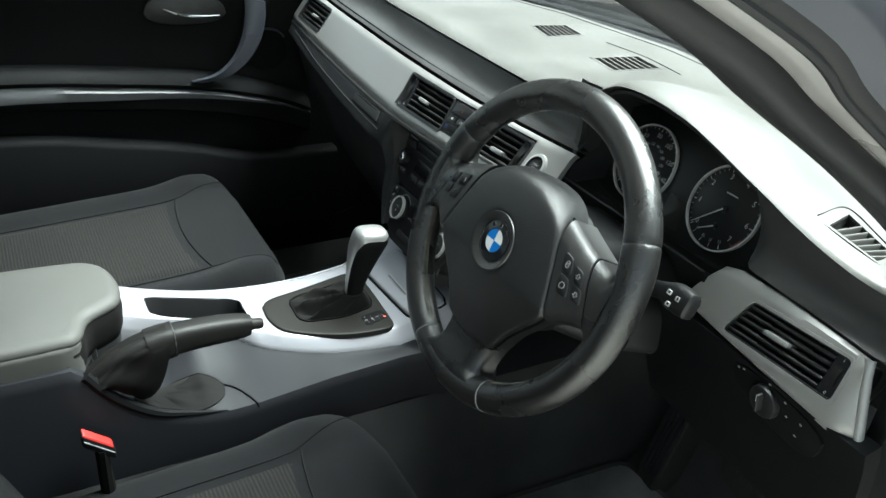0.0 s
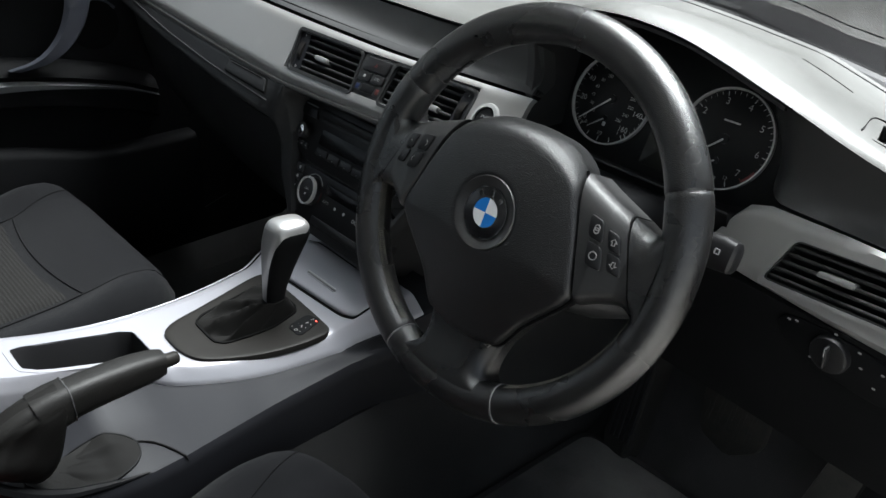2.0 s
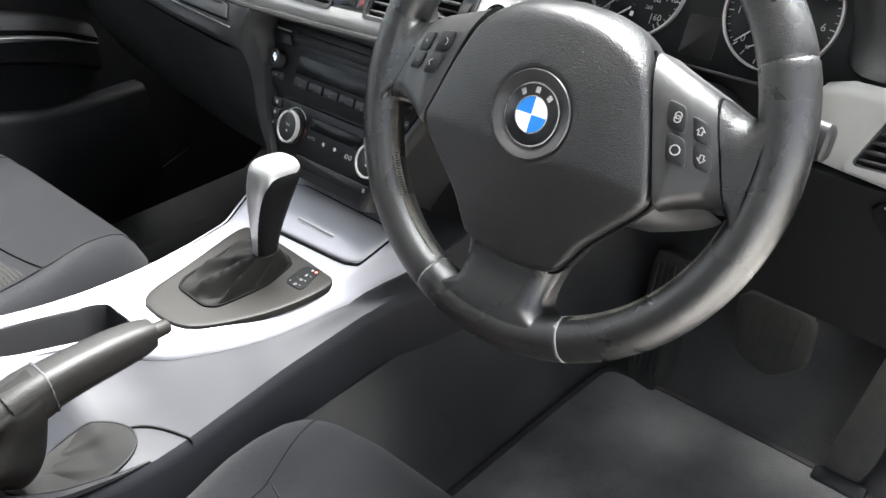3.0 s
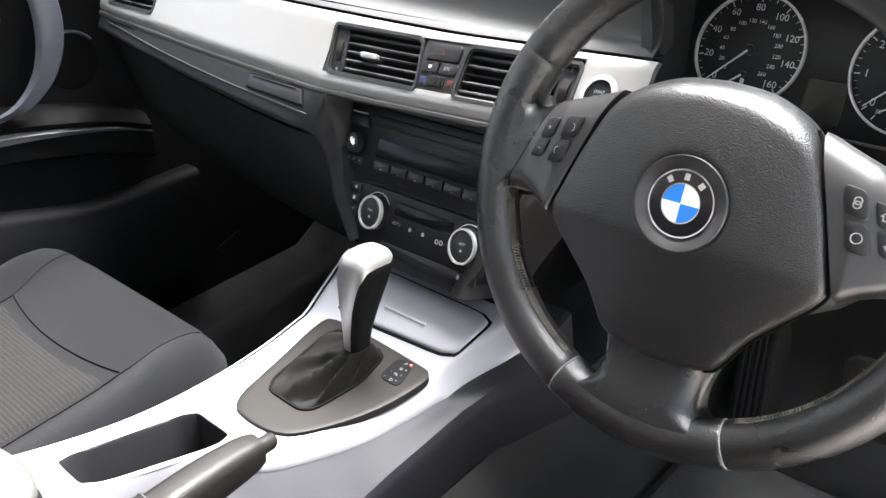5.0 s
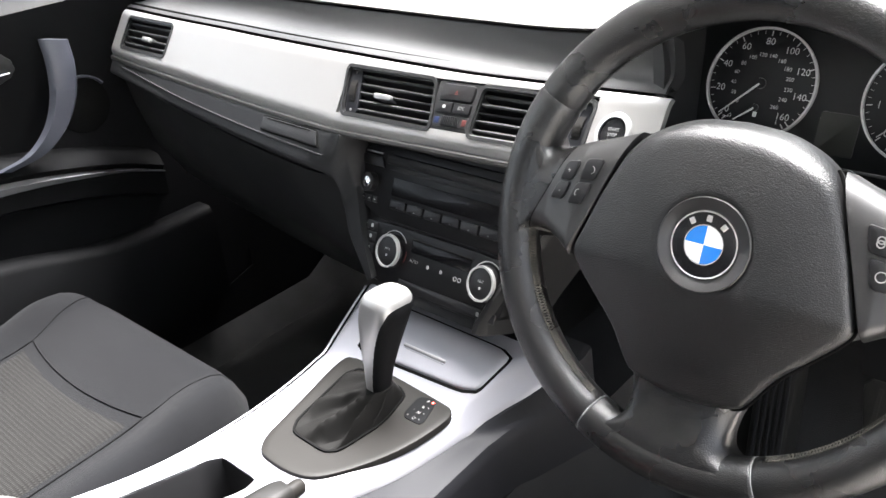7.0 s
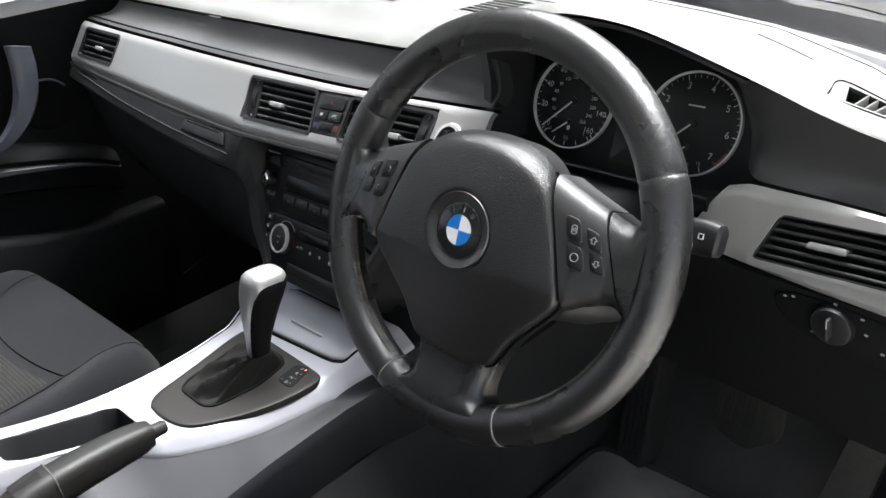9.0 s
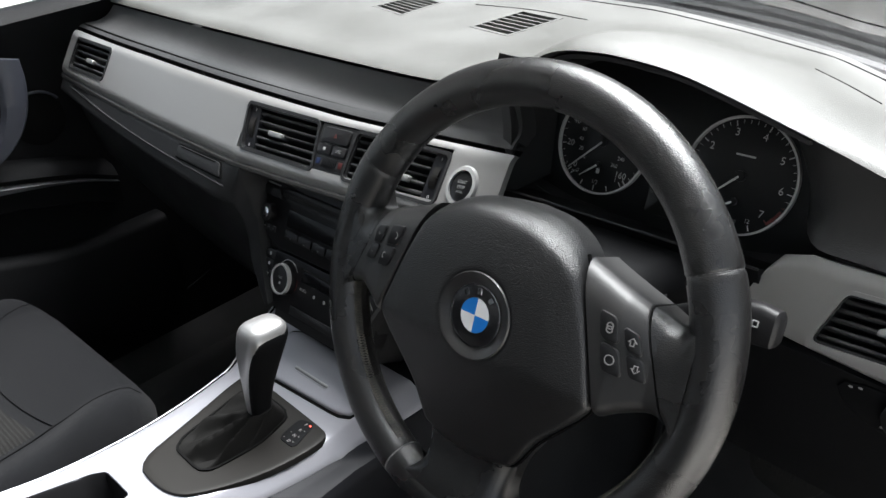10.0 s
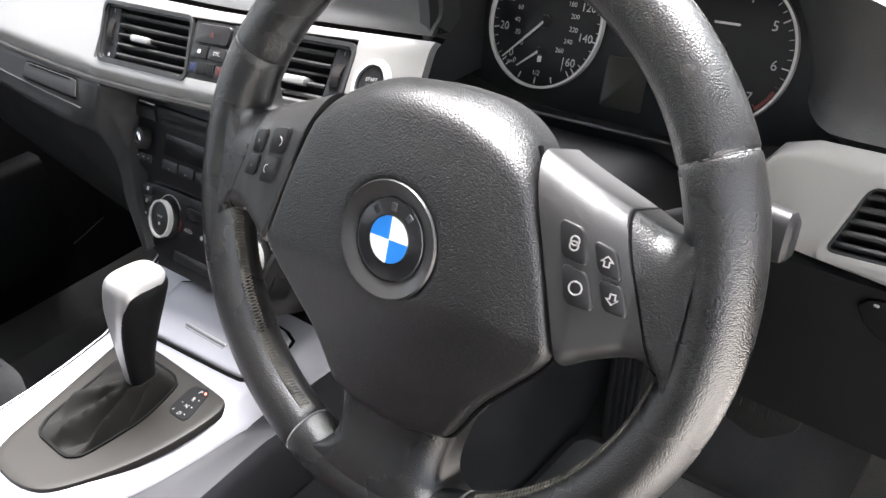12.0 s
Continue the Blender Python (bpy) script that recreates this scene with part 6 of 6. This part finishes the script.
    part("knob", bm, (LINING, KNOB_SILVER), sel, "black leather knob with brushed silver face", angle=0.9)
    # position display
    ind = rounded([(0.027, -0.006), (0.049, -0.001), (0.0625, -0.041), (0.034, -0.041)][::-1], 2, 0.15)
    part("indicator", prism(ind, on_console, 0.003, 0.0052, 0.0006, inner=FOLLOW), LINING, sel, "black gear position display")
    for k, ch in enumerate("PRND"):
        print_text(ch, 0.0058, on_console, 0.0425 + 0.0018 * k, -0.0090 - 0.0093 * k, 0.0055, DIMMARK, sel)
        x, y = 0.0480 + 0.0018 * k, -0.0072 - 0.0093 * k
        size = 0.0012 if k == 0 else 0.0006
        part("lamp", prism(circle(x, y, size, 10), on_console, 0.0046, 0.0056, 0.0001, 1), TELLTALE if k == 0 else DIMMARK, sel)
    for k, ch in enumerate("+-"):
        print_text(ch, 0.0045, on_console, 0.0385, -0.0365 + 0.0105 * k, 0.0055, DIMMARK, sel)


def build_handbrake():
    hb = thing("handbrake", (0.085, -0.35, 0.55), "black leather handbrake lever with gaiter", "handbrake")
    path = spline([(0.097, -0.425, 0.612), (0.097, -0.385, 0.638), (0.097, -0.345, 0.651), (0.095, -0.310, 0.654), (0.0895, -0.260, 0.650), (0.0848, -0.220, 0.6435)], 24)
    rings = []
    for k, p in enumerate(path):
        q = k / 24
        t = (path[min(k + 1, 24)] - path[max(k - 1, 0)]).normalized()
        top = Vector((1, 0, 0)).cross(t).normalized()
        hw, hh = lerp([(0, 0.015), (0.35, 0.0175), (0.8, 0.0155), (0.95, 0.0140), (1, 0.0115)], q), lerp([(0, 0.017), (0.35, 0.0195), (0.8, 0.0165), (0.95, 0.0145), (1, 0.0120)], q)
        rings.append([p + Vector((1, 0, 0)) * hw * x + top * hh * y for x, y in rrect(-1, -1, 1, 1, 0.62, 5)])
    part("grip", loft(rings), GRIP, hb, "leather wrapped grip")
    part("grip_seam", tube([r[2] + Vector((0.0002, 0, 0.0002)) for r in rings[13:23]], 0.0007, 5), SEAM, hb)
    for k in range(13, 23):
        for f in (0.25, 0.75):
            a, b = rings[k][2].lerp(rings[k + 1][2], f), rings[k][3].lerp(rings[k + 1][3], f)
            part("stitch", tube([a + Vector((0.0004, 0, 0.0004)), a.lerp(b, 0.45) + Vector((0.0006, 0, 0.0002))], 0.0004, 4), PALE_THREAD, hb)
    tipd = (path[-1] - path[-2]).normalized()
    part("release_button", tube([path[-1] - tipd * 0.004, path[-1] + tipd * 0.014, path[-1] + tipd * 0.017, path[-1] + tipd * 0.018], [0.0078, 0.0074, 0.0062, 0.003], 16), PLATE, hb, "grey release button")
    # collar where the sewn gaiter takes hold
    swell = lambda k, g: [path[k] + (q - path[k]) * g for q in rings[k]]
    part("collar", loft([swell(9, 1.02), swell(9, 1.09), swell(11, 1.11), swell(13, 1.10), swell(13, 1.02)]), GRIP, hb)
    part("collar_seam", tube([q + Vector((0, 0.001, 0)) for q in swell(13, 1.10) + swell(13, 1.10)[:1]], 0.0008, 5), THREAD, hb)
    # gaiter: a sewn sleeve behind the collar that hangs from the lever into the hollow
    rows = []
    for k in range(22):
        g = k / 21
        c = path[int(12 * g)].lerp(path[min(24, int(12 * g) + 1)], 12 * g % 1.0)
        floor = on_flank(0.088, c.y, 0.004).z
        hang = 1 - max(0.0, (g - 0.45) / 0.55) ** 1.6
        low = (c.z - 0.020) * (1 - hang) + floor * hang
        row = []
        for i in range(36):
            a = 2 * math.pi * i / 36
            up = math.sin(a)
            wide = 0.0195 + 0.012 * hang * max(0.0, -up) ** 0.6
            z = c.z + 0.0215 * up if up > 0 else c.z + (c.z - low) * up
            fold = (0.0028 * math.sin(5 * a + 9 * g) + 0.0018 * math.sin(11 * a - 14 * g)) * (1 - g**4) * (0.5 + 0.5 * max(0.0, -up))
            row.append(Vector((c.x - 0.006 * hang * max(0.0, -up) + (wide + fold) * math.cos(a), c.y + 0.012 * hang * max(0.0, -up), z + 0.5 * fold)))
        rows.append(row)
    part("gaiter", loft(rows), BOOT, hb, "creased black leather gaiter", angle=1.2)
    part("sleeve_seam", tube([r[4] + Vector((0.0004, 0, 0.0004)) for r in rows[13:]], 0.0007, 5), THREAD, hb)
    # slack oval of the boot lying in its frame ahead of the lever
    oval = [(0.083 + 0.0265 * math.cos(a), -0.315 + 0.056 * math.sin(a)) for a in np.linspace(0, 2 * math.pi, 57)[:-1]]
    rings = []
    for k in range(13):
        s = 1 - k / 12.5
        row = []
        for x, y in oval:
            px, py = 0.083 + (x - 0.083) * s, -0.315 + (y + 0.315) * s
            lump = (1 - s**2.2) * (0.006 + 0.007 * math.exp(-(((py + 0.345) / 0.030) ** 2 + ((px - 0.070) / 0.022) ** 2)))
            turn, far = math.atan2(px - 0.064, py + 0.372), math.hypot(px - 0.064, py + 0.372)
            crease = (0.0022 * math.sin(15 * turn + 0.6) + 0.0010 * math.sin(33 * turn + 40 * far)) * (1 - s**4) * min(1.0, far / 0.03) * max(0.2, 1 - far / 0.12)
            row.append(on_flank(px, py, 0.002 + lump + crease))
        rings.append(row)
    part("gaiter_fold", loft(rings), BOOT, hb, "slack leather fold", angle=1.3)
    rim_lip = spline([(0.113, y, lerp(RIM_Z, y) + 0.002) for y in (-0.428, -0.405, -0.375, -0.345, -0.315, -0.29, -0.262)], 40)
    part("hollow_lip", tube(rim_lip, [0.007 - 0.006 * max(0.0, (k - 18) / 22) for k in range(41)], 8), LINING, hb)
    part("gaiter_frame", frame_ring([(0.083 + (x - 0.083) * 1.05, -0.315 + (y + 0.315) * 1.03) for x, y in oval], oval, on_flank, -0.004, 0.0025), LINING, hb)


def build_armrest():
    arm = thing("armrest", (0.0, -0.6, 0.64), "grey leatherette centre armrest with a tongue-shaped front", "armrest")
    o = rounded([(-0.092, -0.80), (-0.092, -0.42), (-0.072, -0.375), (-0.02, -0.362), (0.030, -0.366), (0.048, -0.392), (0.062, -0.414), (0.098, -0.422), (0.110, -0.445), (0.110, -0.80)][::-1], 3)
    to = lambda x, y, d: Vector((x, y, 0.652 + d + 0.03 * (-0.45 - y) * 0.4))
    rings = []
    for d, k in ((0.022, 0.004), (0.0255, 0.001), (0.030, 0.0008), (0.0345, 0.004), (0.0375, 0.009), (0.039, 0.016)):
        rings.append([to(x, y, d) for x, y in inset(o, k)])
    part("lid_pad", loft(rings), ARMCLOTH, arm)
    rings = [[to(x, y, d) for x, y in inset(o, k)] for d, k in ((-0.026, 0.012), (-0.021, 0.005), (-0.010, 0.0015), (0.012, 0.0), (0.023, 0.002), (0.0245, 0.006))]
    part("lid_side", loft(rings), BOOT, arm, "black leather sides")
    flank = rounded([(0.060, -0.80), (0.060, -0.432), (0.072, -0.4225), (0.0985, -0.424), (0.1112, -0.447), (0.1112, -0.80)][::-1], 2, 0.2)
    part("lid_flank", prism(flank, to, -0.024, 0.0275, 0.006, 3), ARMCLOTH, arm)
    part("lid_base", prism(inset(o, 0.006), to, -0.034, -0.020, 0.002), PLASTIC, arm)
    part("bin_front", prism(rrect(-0.085, 0.585, 0.055, 0.648, 0.01), lambda x, z, d: Vector((x, -0.405 + d, z)), -0.05, 0.0, 0.006), PLASTIC, arm)


# ---- seats ----
def build_seat(xc, dy, dz, label, round_off, panel):
    seat = thing("front_seat", (xc, -0.35 + dy, 0.28), label, "car seat", "front seats")
    W = 0.228

    def top(s, y):
        """Height of the cushion at s in -1..1 across and y from the front edge (0) backwards (negative)."""
        z = 0.497 + 0.05 * y
        bol = max(0.0, (abs(s) - 0.62) / 0.38)
        z += 0.014 * math.sin(min(1.0, bol * 1.6) * math.pi / 2) - 0.052 * max(0, bol - 0.42) ** 2 / 0.3364
        front = max(0.0, (y + 0.035) / 0.035)
        z -= 0.045 * front**2.4
        z += 0.013 * math.exp(-(((y + 0.065) / 0.05) ** 2))
        return z

    def insert_front(s):
        return -0.138 + 0.016 * (s / panel) ** 2

    nx, ny = 48, 44
    def P(i, j):
        s = -1 + 2 * i / nx
        s = math.copysign(abs(s) ** 0.9, s)
        t = j / ny
        corner = round_off * max(0, (abs(s) - 0.5) / 0.5) ** 2.2
        y = -0.50 + t * (0.50 - corner)
        z = top(s, y + corner * t)
        return Vector((xc + W * s, y - 0.075 + dy, z + dz))

    def Q(i, j):
        p = P(i, j)
        s = (p.x - xc) / W
        return Vector((xc + W * s * 0.94, min(p.y, -0.075 + dy - 0.02), 0.33 + dz * 0.7))

    part("cushion", slab(P, nx, ny, Q), FABRIC, seat, "charcoal cloth seat cushion", angle=1.0)
    # ribbed insert lies in the middle
    def I(i, j):
        s = (panel - 0.005) * (-1 + i / 15)
        y0 = insert_front(s)
        y = y0 + (-0.50 - y0) * j / 20
        e = min(i, 30 - i, j) / 2.0
        return Vector((xc + W * s, y - 0.075 + dy, top(s, y) + dz + 0.0035 - 0.006 * max(0, 1 - e)))

    part("insert", slab(I, 30, 20, lambda i, j: I(i, j) - Vector((0, 0, 0.012))), INSERT, seat, "ribbed grey cloth insert", angle=1.0)
    seam = [Vector((xc + W * s, insert_front(s) - 0.075 + dy, top(s, insert_front(s)) + dz + 0.001)) for s in np.linspace(-panel, panel, 24)]
    part("seam", tube(seam, 0.0010, 6), CORD, seat)
    for sg in (-1, 1):
        side = [Vector((xc + sg * W * panel, y - 0.075 + dy, top(panel, y) + dz + 0.001)) for y in np.linspace(insert_front(panel), -0.50, 14)]
        part("seam", tube(side, 0.0010, 6), CORD, seat)
        run = []
        for k in range(10):
            q = k / 9
            s, y = panel + 0.10 * q, insert_front(panel) + (-0.012 - insert_front(panel)) * q
            corner = round_off * max(0, (s - 0.5) / 0.5) ** 2.2
            run.append(Vector((xc + sg * W * s, y - corner * (1 + y / 0.5) - 0.075 + dy, top(s, y) + dz + 0.0006)))
        part("seam", tube(run, 0.0009, 6), CORD, seat)
    # backrest
    def B(i, j):
        s = -1 + 2 * i / 20
        h = j / 16
        bol = max(0.0, (abs(s) - 0.5) / 0.5)
        f = 0.085 * math.sin(min(1, bol * 1.3) * math.pi / 2) * (1 - 0.4 * h) - 0.05 * max(0, bol - 0.7) ** 2 / 0.09
        z = 0.44 + 0.62 * h
        y = -0.585 + dy - 0.27 * h + f + 0.02 * math.sin(math.pi * h)
        return Vector((xc + (W + 0.01) * s * (1 - 0.18 * h * h), y, z + dz))

    part("backrest", slab(B, 20, 16, lambda i, j: B(i, j) + Vector((0, -0.11, -0.02))), FABRIC, seat, "charcoal cloth backrest", angle=1.0)
    part("headrest", loft([[Vector((xc + 0.13 * k * x, -0.90 + dy + 0.05 * k * y, z + dz)) for x, y in rrect(-1, -1, 1, 1, 0.6, 4)] for z, k in ((1.09, 0.8), (1.11, 1.0), (1.20, 1.0), (1.235, 0.75))]), FABRIC, seat)
    part("seat_base", prism(rrect(xc - 0.20, -0.52 + dy, xc + 0.20, -0.12 + dy, 0.03), flat, 0.25, 0.36, 0.01), PLASTIC, seat)


def build_buckle():
    b = thing("belt_buckle", (0.155, -0.44, 0.45), "black seat belt buckle with a red button beside the driver's seat", "seat belt buckle")
    part("stem", tube([Vector((0.155, -0.425, 0.30)), Vector((0.152, -0.422, 0.45)), Vector((0.146, -0.424, 0.553))], [0.010, 0.010, 0.008], 8), SEAM, b)
    body = lambda y, z, d: Vector((0.134 + d, -0.424 + y, 0.565 + z - 0.85 * y))
    part("body", prism(rrect(-0.020, -0.016, 0.016, 0.002, 0.004), body, 0.002, 0.018, 0.003), LINING, b)
    part("red_button", prism(rrect(-0.018, -0.003, 0.014, 0.0046, 0.003), body, 0.004, 0.0170, 0.002), RED, b, "red release button")
    part("tongue_slot", prism(rrect(-0.018, -0.0062, 0.014, -0.0042, 0.001), body, 0.015, 0.0185, 0.0004), MARK, b)


# ---- footwell ----
def build_footwell():
    mat_ob = thing("floor_mat", (0.4, 0.2, 0.26), "worn dark carpet mat in the driver's footwell", "floor mat")
    o = rounded([(0.175, -0.20), (0.185, 0.26), (0.19, 0.395), (0.30, 0.405), (0.62, 0.405), (0.63, -0.20)][::-1], 2, 0.12)
    part("mat_top", prism(o, flat, 0.262, 0.274, 0.004), MAT, mat_ob)
    part("edging", frame_ring(inset(o, -0.002), inset(o, 0.006), flat, 0.262, 0.2755), RUBBER, mat_ob, "stitched black edging")

    def slope(x, s, d):
        """The toe board: s metres up from the floor's end."""
        return Vector((x, 0.415 + 0.70 * s, 0.275 + 0.714 * s)) + Vector((0, -0.714, 0.70)) * d

    rest = thing("foot_rest", (0.24, 0.43, 0.27), "ribbed black rubber foot rest on the toe board", "foot rest")
    tread = lambda x, h, d: Vector((x, 0.385 + 0.49 * h, 0.268 + 0.87 * h)) + Vector((0, -0.87, 0.49)) * d
    part("pad", prism(rounded([(0.220, 0.012), (0.274, 0.0), (0.250, 0.20), (0.196, 0.20)], 2, 0.1), tread, -0.05, 0.0, 0.006), DUSTY, rest)
    for k in range(5):
        x = 0.226 + 0.0088 * k
        part("rib", prism([(x, 0.03), (x + 0.0042, 0.03), (x - 0.016, 0.185), (x - 0.0202, 0.185)], tread, -0.002, 0.0040, 0.001), RUBBER, rest)
    br = thing("brake_pedal", (0.39, 0.47, 0.33), "wide dusty rubber brake pedal", "pedal")
    ped = lambda x, h, d: Vector((x, 0.440 + 0.35 * h, 0.350 + 0.937 * h)) + Vector((0, -0.937, 0.35)) * d
    part("pedal_pad", prism(rounded([(0.352, 0.016), (0.405, 0.0), (0.446, 0.030), (0.440, 0.100), (0.334, 0.100)], 2, 0.15), ped, 0.0, 0.016, 0.005), DUSTY, br)
    for k in range(5):
        part("rib", prism(rrect(0.356 + 0.016 * k, 0.030 + 0.002 * abs(k - 3), 0.362 + 0.016 * k, 0.090, 0.002, 2), ped, 0.0155, 0.0172, 0.0006, 1), DUSTY, br)
    part("pedal_arm", tube(spline([(0.42, 0.468, 0.43), (0.44, 0.52, 0.48), (0.46, 0.60, 0.60)], 10), 0.009, 8), PLASTIC, br)
    ac = thing("accelerator_pedal", (0.53, 0.44, 0.27), "long black floor-hinged accelerator pedal", "pedal")
    acc = lambda x, s, d: Vector((x, 0.400 + 0.66 * s, 0.285 + 0.75 * s)) + Vector((0, -0.75, 0.66)) * d
    part("pedal_pad", prism(rounded([(0.505, 0.0), (0.560, 0.0), (0.575, 0.21), (0.525, 0.21)], 2, 0.12), acc, 0.0, 0.014, 0.004), DUSTY, ac)
    part("hinge", prism(rrect(0.50, -0.02, 0.565, 0.0, 0.004), acc, -0.01, 0.008, 0.003), PLASTIC, ac)


build_ground()
build_shell()
build_driver_door_frame()
build_driver_door()
build_windows()
build_bonnet()
build_passenger_door()
build_dash()
build_strip()
build_vents()
build_hazard_panel()
build_start_button()
build_driver_trim()
for grille in GRILLES:
    build_grilles(*grille)
build_stack()
build_console()
build_selector()
build_handbrake()
build_armrest()
build_seat(0.338, 0.010, 0.0, "charcoal cloth driver's seat with ribbed insert", 0.095, 0.68)
build_seat(-0.360, 0.004, 0.066, "charcoal cloth passenger seat with ribbed insert, set higher", 0.060, 0.60)
build_buckle()
build_column()
build_cluster()
build_wheel()
build_footwell()
